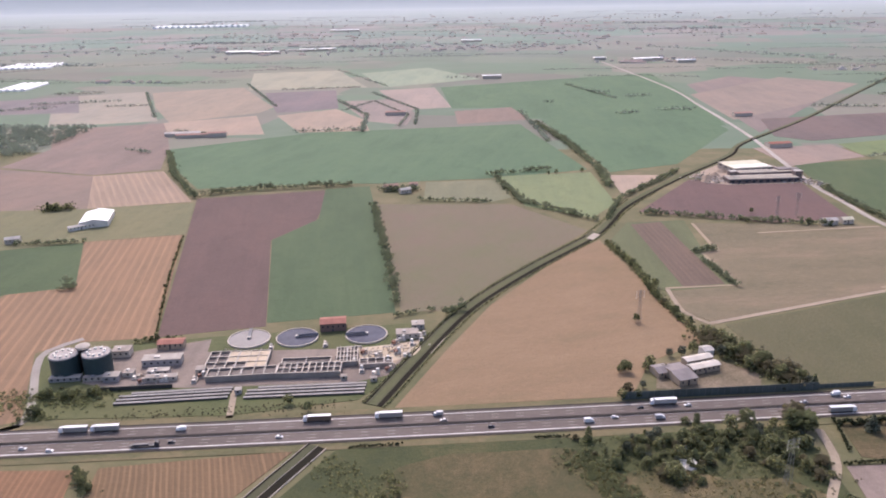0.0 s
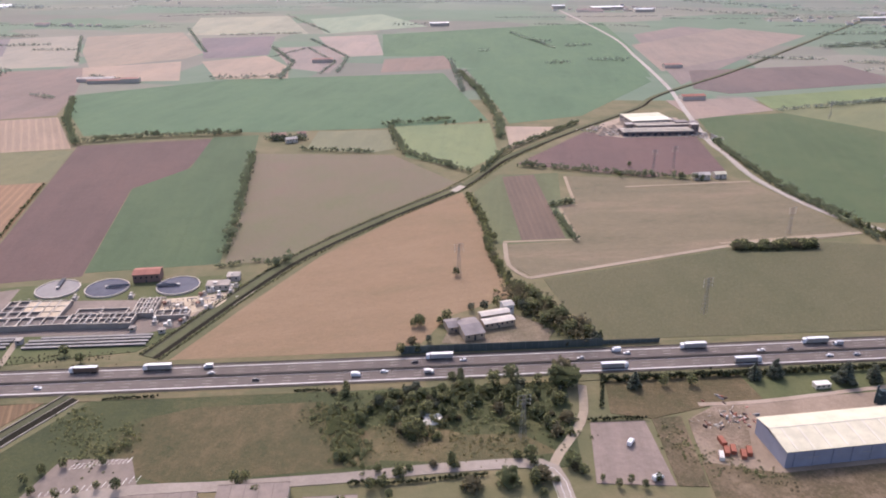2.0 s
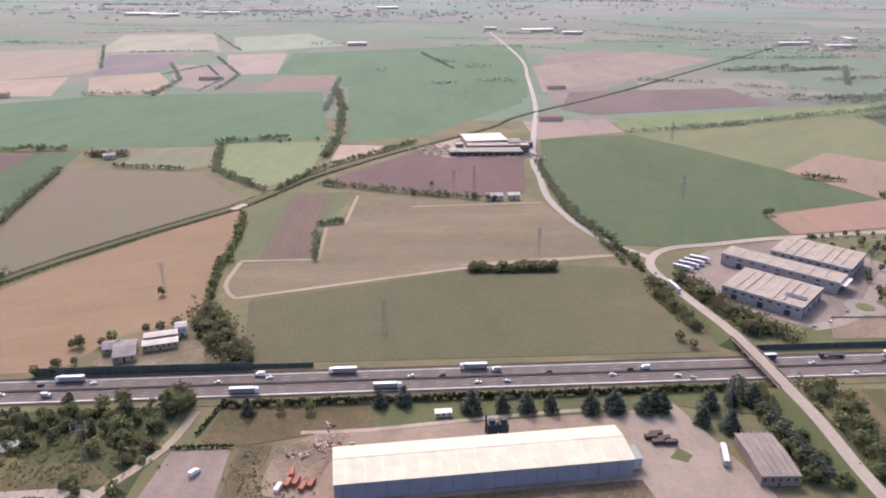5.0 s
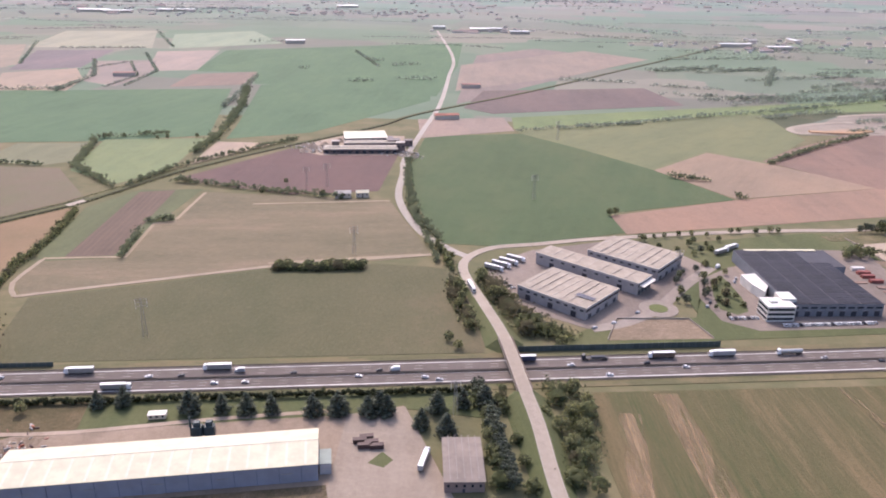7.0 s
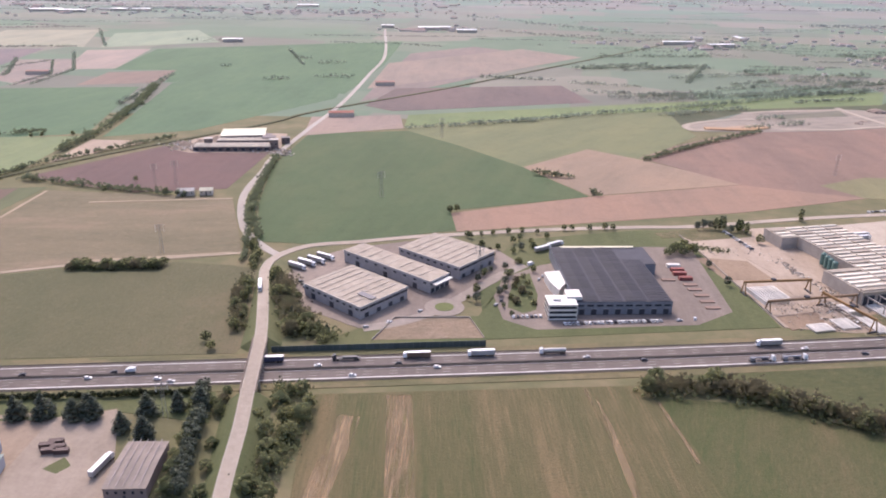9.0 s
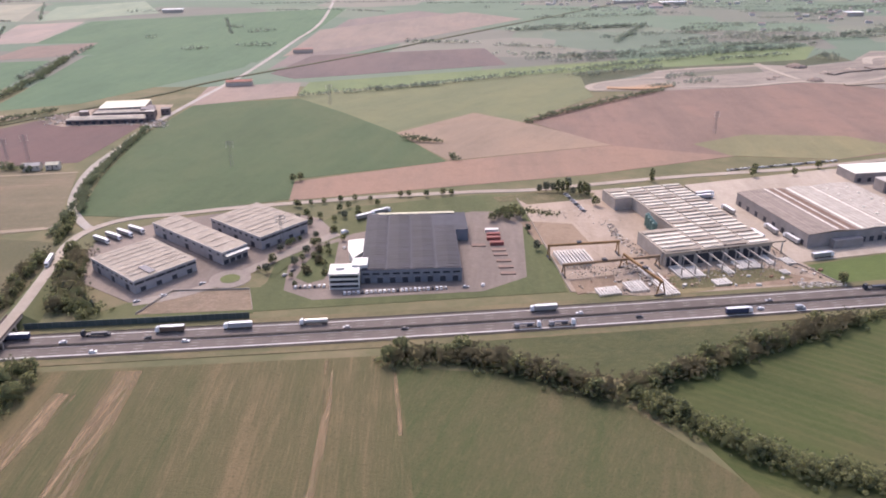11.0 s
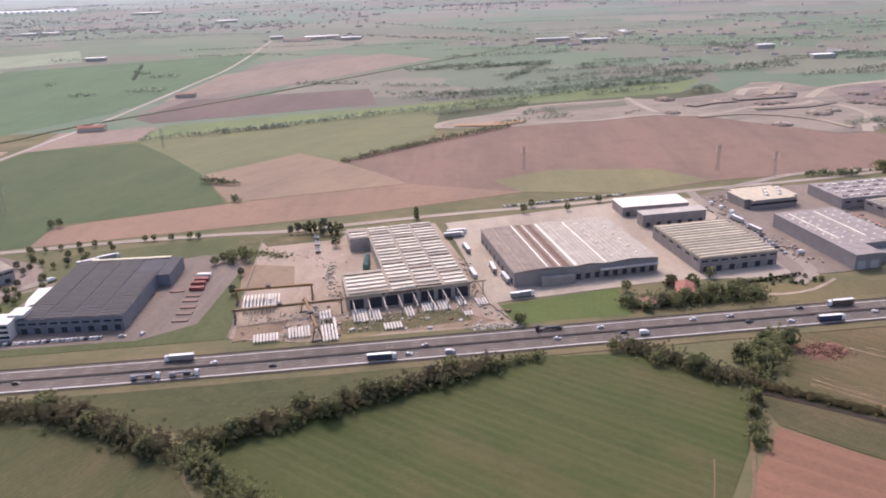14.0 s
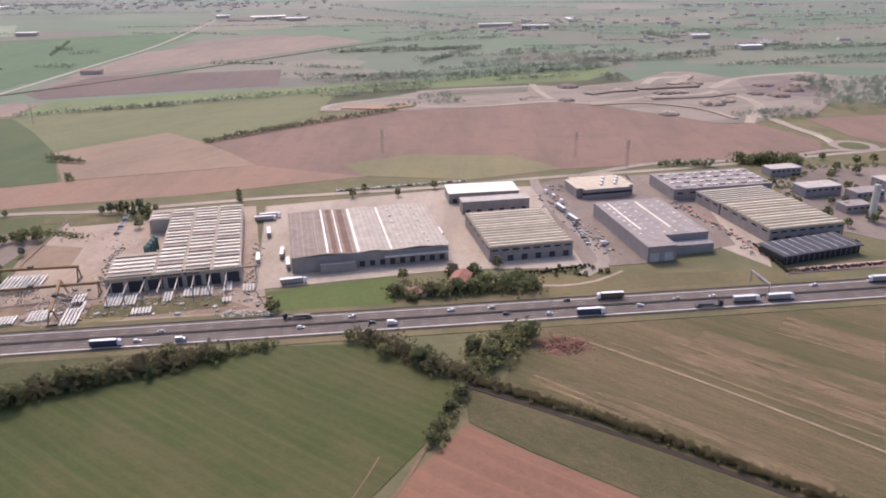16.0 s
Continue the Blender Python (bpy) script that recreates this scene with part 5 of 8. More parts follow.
def house(x, y, turn, w, d, h, rise, wall, roof, label, name="house", group="", windows=True):
    s = site(name, label, name.replace("_", " ").split()[-1], x, y, turn, group, 0.2)
    walls(s, w, d, h, wall, 0.3)
    for xx in (0, w - 0.3):
        bm = bmesh.new()
        v = [bm.verts.new(q) for q in ((xx, 0, h), (xx, d, h), (xx, d / 2, h + rise), (xx + 0.3, 0, h), (xx + 0.3, d, h), (xx + 0.3, d / 2, h + rise))]
        for f in ((0, 1, 2), (5, 4, 3), (0, 2, 5, 3), (2, 1, 4, 5)):
            bm.faces.new([v[k] for k in f])
        bmesh.ops.recalc_face_normals(bm, faces=bm.faces[:])
        part("gable", bm, wall, s)
    zf = gable_zf(h, d, rise)
    part("roof", sheet([-0.4, w + 0.4], [-0.5, d / 2, d + 0.5], zf, 0.2, 0.2), roof, s)
    if windows:
        openings(s, w, h, max(2, int(w / 3.5)), 1.1, 1.4, h * 0.5, GLASS, "window")
        part("door", bx(w * 0.45, w * 0.45 + 1.2, -0.12, 0.05, 0, 2.1), DOOR, s)
    return s


STUCCO = plain("ochre stucco", (0.42, 0.33, 0.24), 0.9, stain=0.5)
GREYROOF = plain("grey fibre roof", (0.25, 0.22, 0.21), 0.9, stain=0.5)
house(147, 428, 20, 13, 21, 4.5, 1.6, STUCCO, GREYROOF, "farm barn with a large grey roof", "farm_barn")
house(136, 438, 20, 10, 11, 4.0, 1.4, STUCCO, GREYROOF, "low grey-roofed farm shed", "farm_shed")
house(159, 443, 21, 21, 7, 4.5, 0.8, STUCCO, plain("pale corrugated roof", (0.6, 0.54, 0.46), 0.8), "open barn with pale roof", "open_barn")
house(157, 451, 21, 20, 6, 6.0, 0.8, STUCCO, plain("pale corrugated roof", (0.6, 0.54, 0.46), 0.8), "farmhouse with pale roof behind the barn", "farm_house")
house(172, 464, 21, 7, 7, 7.0, 1.0, plain("white stucco", (0.7, 0.66, 0.6), 0.9), ROOFPALE, "small white farm tower house", "farm_house")
house(1147, 564, 75, 17, 11, 4.6, 2.2, STUCCO, TILE, "farmhouse with a red tiled roof among trees", "farm_house")
house(1114, 552, 15, 13, 10, 3.2, 1.4, STUCCO, plain("faded tile", (0.36, 0.2, 0.16), 0.9), "low outbuilding with faded tiles", "out_house")
house(-98, 503, 10, 19, 12, 6.4, 1.4, plain("brown brick wall", (0.2, 0.13, 0.11), 0.85), TILE, "brick plant building with red roof", "plant_house")
house(-209, 472, 8, 18, 9, 4.4, 1.0, STUCCO, TILE, "plant building with red tiled roof", "plant_house")
s = house(499.5, 336, 4, 18.4, 33, 6.0, 1.0, plain("brown panel wall", (0.26, 0.2, 0.18), 0.8), plain("brown grey roof", (0.27, 0.225, 0.19), 0.9, stain=0.5), "brownish shed with a ribbed brown-grey roof", "yard_shed")
for k in range(5):
    part("roof_rib", bx(2.5 + k * 3.3, 2.8 + k * 3.3, -0.3, 33, 7.5, 7.7), FELT, s)

# brick factory in the fields
strip_hall(350, 982, 12, 54, 42, 8, 1, ROOFWHITE, "factory shed with a bright white roof")
strip_hall(352, 962, 8, 70, 16, 7, 2, plain("grey brown roof", (0.34, 0.29, 0.26), 0.9), "brick factory shed with ribbed grey roof", plain("dark brick", (0.21, 0.165, 0.15), 0.9))
for k, (x, y, w, d, h) in enumerate(((404, 975, 16, 12, 9), (418, 955, 10, 9, 11), (395, 1000, 14, 10, 6), (338, 958, 9, 8, 10), (425, 985, 10, 8, 7))):
    s = site("kiln_block", "dark block of the brick factory", "building", x, y, 10, "kiln blocks")
    walls(s, w, d, h, plain("dark brick", (0.21, 0.165, 0.15), 0.9))
    part("roof", bx(-0.3, w + 0.3, -0.3, d + 0.3, h, h + 0.4), ROOFPALE if k % 2 else GREYROOF, s)
    openings(s, w, h, 2, 1.6, 1.4, h * 0.5, GLASS, "window")
strip_hall(331, 937, 6, 90, 22, 5.0, 3, plain("grey brown roof", (0.34, 0.29, 0.26), 0.9), "long low brick factory with grey roofs", plain("dark brick", (0.21, 0.165, 0.15), 0.9))
for x, y, r in ((306, 950, 7), (312, 965, 9), (325, 980, 8), (300, 975, 6), (340, 1000, 8)):
    heap = thing("gravel_heap", "pale heap of gravel in the factory yard", "heap", "gravel heaps", at=Matrix.Translation((x, y, 0.2)))
    bm = bmesh.new()
    bmesh.ops.create_cone(bm, cap_ends=True, segments=14, radius1=r, radius2=r * 0.12, depth=r * 0.6)
    for v in bm.verts:
        v.co += Vector((noise.noise(v.co + Vector((x, 0, 0))), noise.noise(v.co + Vector((0, y, 0))), 0)) * 1.2
        v.co.z += r * 0.3
    part("mound", bm, DUST, heap)
# other farmsteads
PALEWALL = plain("pale stucco", (0.55, 0.48, 0.4), 0.9)
FARTILE = plain("pale red tile", (0.36, 0.22, 0.18), 0.9)
house(-385, 762, 107, 45, 29, 6, 3.0, WHITE, plain("bright white sheet", (0.85, 0.84, 0.82), 0.5), "barn with a bright white roof", "white_barn", windows=False)
house(-418, 742, 40, 26, 8, 4, 1.0, WHITE, ROOFPALE, "low white shed beside the barn", "low_shed")
for x, y, turn, w, d, h, roof in ((-530, 1270, 10, 60, 14, 5, ROOFPALE), (-505, 1255, 10, 70, 12, 5, FARTILE), (-450, 1262, 10, 30, 12, 7, FARTILE), (-100, 905, 20, 18, 9, 6, FARTILE), (-78, 890, 30, 14, 8, 5, ROOFPALE), (-70, 915, 10, 10, 8, 6, FARTILE), (455, 1150, 10, 36, 16, 6, TILE), (490, 1430, 10, 34, 14, 6, FARTILE), (-170, 1475, 10, 40, 14, 6, FARTILE), (375, 764, 10, 16, 9, 5, ROOFPALE), (396, 768, 10, 12, 8, 5, ROOFWHITE), (-463, 700, 20, 14, 8, 5, ROOFPALE)):
    house(x, y, turn, w, d, h, 1.8, PALEWALL, roof, "field farmstead building with a low pitched roof", "farm_building", "farmsteads", y < 1000)

# low roofs below the lane
for x, y, turn, w, d, h in ((40, 262, 7, 32, 24, 4.0), (2, 252, 8, 30, 26, 3.6), (80, 258, 7, 24, 22, 3.8)):
    s = site("low_shed", "low flat-roofed shed beside the lane", "shed", x, y, turn, "lane sheds")
    walls(s, w, d, h, PALEWALL)
    part("roof", bx(-0.3, w + 0.3, -0.3, d + 0.3, h, h + 0.3), plain("brown grey felt", (0.27, 0.22, 0.185), 0.95, stain=0.6), s)
    for k in range(4):
        part("roof_seam", bx(w * (k + 0.9) / 5, w * (k + 0.9) / 5 + 0.2, 0.2, d - 0.2, h + 0.3, h + 0.36), plain("dark felt seam", (0.16, 0.13, 0.11), 0.95), s)
    part("eaves", bx(-0.35, w + 0.35, d + 0.25, d + 0.45, h - 0.3, h + 0.4), plain("dark felt seam", (0.16, 0.13, 0.11), 0.95), s)

# ---- plants ----
LEAF = foliage("spring leaves", (0.13, 0.165, 0.08), (0.29, 0.285, 0.14), 0.42)
LEAFDARK = foliage("dark needles", (0.115, 0.135, 0.105), (0.16, 0.18, 0.125), 0.3)
LEAFTWIG = foliage("budding twigs", (0.17, 0.15, 0.09), (0.22, 0.195, 0.115), 0.4)
# Far leaves are coloured pale and bluish, and see-through, to stand for haze.
LEAFHAZE = foliage("far haze-toned leaves", (0.27, 0.32, 0.31), (0.31, 0.36, 0.35), 0.85)
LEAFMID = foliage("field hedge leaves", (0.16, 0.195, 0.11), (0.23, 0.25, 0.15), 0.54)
LEAFFAR = foliage("distant haze-toned leaves", (0.21, 0.26, 0.2), (0.27, 0.31, 0.24), 0.77)
BARK = plain("bark", (0.12, 0.09, 0.07), 0.95)
_ico = bmesh.new()
bmesh.ops.create_icosphere(_ico, subdivisions=1, radius=1.0)
ICO_V = np.array([v.co[:] for v in _ico.verts])
ICO_F = np.array([[v.index for v in f.verts] for f in _ico.faces])
_ico.free()
OCT_V = np.array([(1, 0, 0), (-1, 0, 0), (0, 1, 0), (0, -1, 0), (0, 0, 1), (0, 0, -1)], float)
OCT_F = np.array([(0, 2, 4), (2, 1, 4), (1, 3, 4), (3, 0, 4), (2, 0, 5), (1, 2, 5), (3, 1, 5), (0, 3, 5)])
dice = np.random.default_rng(7)


def clump_mesh(name, spots, material, tufts=0.0, coarse=False):
    """A mesh of many ragged leaf clumps: spots are rows of x, y, z, radius. tufts: loose leaf sprays a clump."""
    base_v, base_f = (OCT_V, OCT_F) if coarse else (ICO_V, ICO_F)
    spots = np.asarray(spots, float)
    n = len(spots)
    turn = dice.normal(size=(n, 3, 3))
    q, _ = np.linalg.qr(turn)
    v = np.einsum("nij,kj->nki", q, base_v) * dice.uniform(0.72, 1.2, (n, len(base_v), 1))
    v = v * spots[:, None, 3:4] * np.array([1, 1, 0.9]) + spots[:, None, :3]
    f = base_f[None] + (np.arange(n) * len(base_v))[:, None, None]
    v, f = v.reshape(-1, 3), f.reshape(-1, 3)
    k = int(n * tufts)
    if k:
        pick = dice.integers(0, n, k)
        way = dice.normal(size=(k, 3))
        way /= np.linalg.norm(way, axis=1, keepdims=True)
        base = spots[pick, :3] + way * spots[pick, 3:4] * 1.1
        size = spots[pick, 3:4] * 0.55
        tri = base[:, None] + dice.normal(size=(k, 3, 3)) * size[:, None]
        f = np.concatenate([f, np.arange(k * 3).reshape(-1, 3) + len(v)])
        v = np.concatenate([v, tri.reshape(-1, 3)])
    me = bpy.data.meshes.new(name)
    me.from_pydata(v.tolist(), [], f.tolist())
    me.materials.append(material)
    me.polygons.foreach_set("use_smooth", np.ones(len(me.polygons), bool))
    me.update()
    return me


def tree_kind(name, label, shape, material, seed):
    """A template tree one metre high, with trunk, limbs and crown, kept far below the ground until copied."""
    rng = np.random.default_rng(seed)
    t = thing(name, label, "tree", "trees")
    bm = bmesh.new()
    tube(bm, (0, 0, -0.02), (0.01, 0.0, 0.55 if shape != "cone" else 0.9), 0.035, 0.012, 6)
    for a in rng.uniform(0, 6.28, 5):
        h = rng.uniform(0.22, 0.4)
        tube(bm, (0, 0, h), (0.2 * math.cos(a), 0.2 * math.sin(a), h + 0.22), 0.014, 0.005, 5)
    part("trunk", bm, BARK, t)
    spots = []
    n = 84
    for k in range(n):
        if shape == "cone":
            h = rng.uniform(0.08, 0.97)
            r = 0.27 * (1 - h) ** 0.8 * rng.uniform(0.5, 1.0)
            size = 0.04 + 0.075 * (1 - h)
        elif shape == "tall":
            h = rng.uniform(0.12, 0.95)
            r = 0.2 * math.sin(math.pi * (0.12 + 0.8 * h)) * rng.uniform(0.4, 1.0)
            size = rng.uniform(0.045, 0.085)
        elif shape == "bush":
            h = 0.12 + 0.7 * rng.uniform(0, 1) ** 1.2
            r = 0.5 * math.sqrt(max(0.05, 1 - (h / 0.95) ** 2)) * rng.uniform(0.3, 1.0)
            size = rng.uniform(0.07, 0.135)
        else:
            h = 0.28 + 0.62 * rng.uniform(0, 1)
            r = 0.38 * math.sqrt(max(0.06, 1 - ((h - 0.56) / 0.4) ** 2)) * rng.uniform(0.35, 1.05)
            size = rng.uniform(0.055, 0.11)
        a = rng.uniform(0, 6.283)
        spots.append((r * math.cos(a), r * math.sin(a), h, size))
    spots = [(x, y, z, r * 0.88) for x, y, z, r in spots]
    crown = new("crown", clump_mesh("crown", spots, material, 3.5))
    crown.parent = t
    return t


KINDS = {
    "round": [tree_kind("broadleaf_tree", "leafy green broadleaf tree with an uneven crown", "round", LEAF, 11 + k) for k in range(4)],
    "small": [tree_kind("small_tree", "low young broadleaf tree with a loose green crown", "round", LEAF, 11 + k) for k in range(4)],
    "bush": [tree_kind("shrub", "dense shrub at the field edge", "bush", LEAFTWIG if k == 1 else LEAF, 31 + k) for k in range(3)],
    "cone": [tree_kind("conifer", "dark green conifer beside the yard", "cone", LEAFDARK, 51 + k) for k in range(3)],
    "dark": [tree_kind("yard_tree", "dense dark green tree beside the yard", "round", LEAFDARK, 61 + k) for k in range(2)],
    "tall": [tree_kind("poplar", "tall slender green tree", "tall", LEAF, 71 + k) for k in range(2)],
}


def plant(kind, x, y, h, wide=1.0):
    if kind == "round" and h < 7.0:
        kind = "small"
    src = KINDS[kind][random.randrange(len(KINDS[kind]))]
    copy_thing(src, Matrix.Translation((x, y, 0.1)) @ Matrix.Rotation(random.uniform(0, 6.28), 4, "Z") @ Matrix.Diagonal((h * wide, h * wide, h, 1)))


def along(pts, gap):
    out = []
    for a, b in zip(pts, pts[1:]):
        a, b = Vector(a), Vector(b)
        n = max(1, round((b - a).length / gap))
        out += [a + (b - a) * ((k + random.random() * 0.6) / n) for k in range(n)]
    return out


def understory(pts, width, height, material=None, name="undergrowth", label="low scrub along the field edge", dense=1.0):
    spots = []
    length = sum((Vector(b) - Vector(a)).length for a, b in zip(pts, pts[1:]))
    for q in along(pts, 1.3 / dense):
        for _ in range(4):
            r = height * random.uniform(0.14, 0.34)
            spots.append((q.x + random.gauss(0, width * 0.3), q.y + random.gauss(0, width * 0.3), 0.1 + random.uniform(0.2, 0.8) * max(0.1, height - r), r))
    tagged(new(name, clump_mesh(name, spots, material or LEAF, 2.0)), label, "hedge", kind="stuff")


def hedge(pts, width, height):
    near = min(y for _, y in pts) < 500
    if not near:
        return far_hedge(pts, height, width)
    understory(pts, width, height * 0.45)
    for q in along(pts, max(4.0, width * 0.8)):
        plant(random.choice(("round", "round", "bush", "tall")), q.x + random.gauss(0, width * 0.18), q.y + random.gauss(0, width * 0.18), height * random.uniform(0.6, 1.15))


def wood_edge(pts, width, height):
    understory(pts, width * 1.1, height * 0.45, label="thick scrub under the trees")
    spots = []
    for q in along(pts, 2.0):
        big = height * random.uniform(0.5, 1.0)
        for _ in range(22 if width > 9 else 15):
            r = big * random.uniform(0.055, 0.125)
            spots.append((q.x + random.gauss(0, width * 0.3), q.y + random.gauss(0, width * 0.3), random.uniform(0.25, 1.0) * (big - r) + 0.1, r))
    tagged(new("thicket", clump_mesh("thicket", spots, random.choice((LEAF, LEAF, LEAFTWIG)), 5.0)), "thick band of leafy trees and bushes", "thicket", kind="stuff")
    for q in along(pts, 8.5):
        for _ in range(1):
            plant(random.choice(("round", "round", "bush", "round", "tall")), q.x + random.gauss(0, width * 0.33), q.y + random.gauss(0, width * 0.33), height * random.uniform(0.55, 1.15), random.uniform(0.95, 1.3))


def copse(pts, width, height):
    for q in along(pts, 2.6):
        for d in (-0.3, 0.3):
            plant(random.choice(("round", "bush", "bush")), q.x + random.gauss(0, 1), q.y + d * width + random.gauss(0, 1), height * random.uniform(0.4, 0.85), 1.4)


def far_hedge(pts, height, width=None):
    width = width or height
    spots = []
    yy = min(y for _, y in pts)
    for q in along(pts, height * (0.42 if yy < 1900 else 0.7)):
        if random.random() < 0.12:
            continue
        big = height * random.uniform(0.5, 1.1)
        for _ in range(8 if yy < 1050 else 4 if yy < 1900 else 3):
            r = big * random.uniform(0.13, 0.3) if yy < 1050 else big * random.uniform(0.22, 0.42)
            spots.append((q.x + random.gauss(0, width * 0.28), q.y + random.gauss(0, width * 0.28), random.uniform(0.3, 1.0) * max(0.1, big - r) + 0.1, r))
    tagged(new("hedgerow", clump_mesh("hedgerow", spots, LEAFHAZE if yy > 2400 else LEAFFAR if yy > 1050 else LEAFMID, 1.5, yy > 1050)), "uneven hedgerow of trees and bushes between fields", "hedge", kind="stuff")


# hedges and wood edges near the motorway and between the fields
hedge([(-105, 839), (-81, 726), (-61, 630), (-46, 554)], 7, 8)
hedge([(-330, 886), (-275, 912), (-142, 936)], 8, 9)
hedge([(-471, 1143), (-403, 994), (-330, 873)], 8, 9)
hedge([(-109, 908), (-59, 907)], 14, 9)
hedge([(-55, 863), (32, 855)], 5, 7)
hedge([(40, 963), (68, 855), (146, 780)], 9, 9)
hedge([(114, 1381), (153, 1204), (178, 1028), (180, 921)], 11, 11)
hedge([(156, 784), (181, 862), (285, 1009)], 5, 7)
hedge([(197, 809), (263, 792), (324, 777), (387, 764)], 8, 8)
wood_edge([(144, 705), (158, 646), (164, 571), (177, 507)], 5.5, 7)
wood_edge([(178, 497), (193, 482), (206, 456), (222, 432)], 17, 11)
for x, y, h in ((190, 490, 11), (200, 470, 12), (208, 456, 12), (214, 440, 11), (224, 436, 10), (198, 452, 10), (228, 430, 8), (182, 500, 10)):
    plant(random.choice(("dark", "round")), x, y, h, 1.2)
hedge([(221, 681), (242, 688)], 6, 7)
hedge([(223, 661), (235, 596)], 5, 6)
copse([(362, 585), (428, 593)], 10, 9)
hedge([(436, 911), (443, 820), (459, 721), (484, 654)], 7, 8)
hedge([(439, 880), (451, 739), (470, 673), (484, 608)], 5, 6)
wood_edge([(497, 572), (500, 540), (507, 512), (513, 494)], 9, 8.5)
wood_edge([(482, 648), (491, 618), (496, 592)], 5, 7)
wood_edge([(524, 572), (529, 550), (539, 522), (556, 500)], 14, 10.5)
wood_edge([(541, 500), (574, 487)], 12, 9.5)
wood_edge([(554, 426), (569, 421)], 10, 7)
wood_edge([(569, 410), (569, 376), (562, 347)], 14, 7)
for k in range(12):
    plant("dark", 516 + k * 1.3 + random.gauss(0, 0.6), 422 - k * 7.4, random.uniform(8, 10.5), 1.15)
understory([(517, 422), (522, 392), (526, 364), (531, 340)], 3, 3)
hedge([(527, 421), (529, 400)], 7, 7)
# shrubs and trees scattered over the rough land beside the motorway
for x, y, h in ((82, 368, 9), (79, 354, 4), (89, 346, 3), (101, 360, 7), (112, 364, 6), (119, 361, 7), (121, 333, 10), (124, 338, 8), (131, 364, 9), (88, 313, 6), (108, 303, 5), (118, 303, 6), (145, 382, 10), (141, 370, 7), (150, 374, 8), (160, 371, 7), (173, 369, 8), (142, 346, 8), (136, 351, 7), (164, 380, 10), (181, 361, 10), (187, 353, 8), (191, 343, 8), (196, 336, 7), (202, 348, 7), (203, 391, 14), (199, 386, 11), (181, 315, 9), (143, 309, 9), (170, 299, 10), (153, 293, 8), (182, 298, 10), (186, 302, 8), (201, 313, 8), (206, 307, 5), (176, 344, 8), (168, 360, 9), (155, 362, 7), (128, 352, 8)):
    plant(random.choice(("round", "bush", "tall")), x, y, h, random.uniform(1.0, 1.4))
    for _ in range(2):
        plant("bush", x + random.gauss(0, 4), y + random.gauss(0, 3), h * random.uniform(0.3, 0.6), random.uniform(1.0, 1.5))
understory([(135, 372), (165, 376), (200, 382)], 7, 3.0)
for k in range(70):
    x = random.uniform(88, 204)
    y = 352 + (x - 90) * 0.16 + random.uniform(-12, 16)
    plant(random.choice(("round", "bush", "tall", "bush", "dark")), x, y, random.uniform(3.5, 7.5), random.uniform(0.9, 1.3))
for k in range(16):
    plant(random.choice(("round", "bush")), random.uniform(115, 140), random.uniform(328, 348), random.uniform(3, 6), 1.1)
understory([(118, 340), (128, 332)], 8, 4)
understory([(176, 356), (190, 348), (198, 338)], 7, 3.0)
understory([(-28, 334), (-20, 322), (-28, 312)], 7, 3)
for x, y, h in ((-57, 288, 6), (-52, 295, 6), (-44, 300, 6), (-49, 280, 6), (-37, 279, 6), (-29, 282, 5), (-21, 286, 5), (-12, 286, 7), (-26, 303, 6), (-27, 313, 4), (-20, 316, 4), (221, 298, 5), (227, 301, 5), (240, 303, 5), (214, 302, 4), (233, 298, 5)):
    plant("round", x, y, h, 0.9)
wood_edge([(756, 438), (791, 440), (821, 432), (850, 417), (872, 404)], 12, 11.5)
wood_edge([(876, 412), (923, 434), (974, 461), (1018, 482)], 11, 10.5)
wood_edge([(1018, 482), (1046, 494)], 6, 6)
wood_edge([(880, 405), (900, 385), (921, 369), (940, 352), (982, 342)], 12, 10)
wood_edge([(1090, 503), (1112, 490), (1130, 472), (1148, 463)], 10, 9)
wood_edge([(1153, 470), (1166, 488), (1180, 510)], 14, 11)
REED = foliage("dry reed leaves", (0.16, 0.135, 0.07), (0.24, 0.2, 0.1), 0.4)
understory([(1150, 461), (1173, 449), (1196, 436), (1215, 425), (1243, 407), (1275, 385), (1330, 345), (1390, 305)], 4.5, 4.6, REED, "reed_bank", "dry reeds and scrub along the ditch", 1.5)
understory([(1150, 463), (1196, 438), (1243, 409), (1275, 387), (1330, 347)], 6, 2.6, LEAF, "undergrowth", "low green scrub beside the ditch", 0.6)
tagged(link("ditch", ribbon(smooth_line([(1148, 457), (1196, 429), (1243, 400), (1275, 378), (1330, 338), (1390, 298)]), -1.8, 1.4, 0.37, 0.2), plain("dark ditch earth", (0.045, 0.034, 0.026), 0.9)), "dark ditch strip below the reeds", "ditch", kind="structure")
hedge([(1146, 452), (1140, 428), (1133, 408)], 8, 9)
wood_edge([(1104, 558), (1138, 560), (1160, 566), (1191, 566)], 15, 9)
for x, y, h in ((1105, 556, 8), (1115, 551, 7), (1153, 588, 9), (1160, 568, 11), (1172, 568, 10), (1188, 570, 9), (1168, 600, 8), (1139, 588, 9), (1108, 580, 8), (1180, 576, 10)):
    plant(random.choice(("bush", "round")), x, y, h, 1.15)
hedge([(730, 870), (769, 860)], 7, 8)
hedge([(779, 808), (789, 794)], 6, 7)
hedge([(862, 942), (951, 1026), (1055, 1111)], 8, 7)
wood_edge([(-491, 818), (-460, 829)], 8, 10)
hedge([(-338, 580), (-332, 587)], 10, 10)
hedge([(-548, 1162), (-499, 1136)], 8, 8)
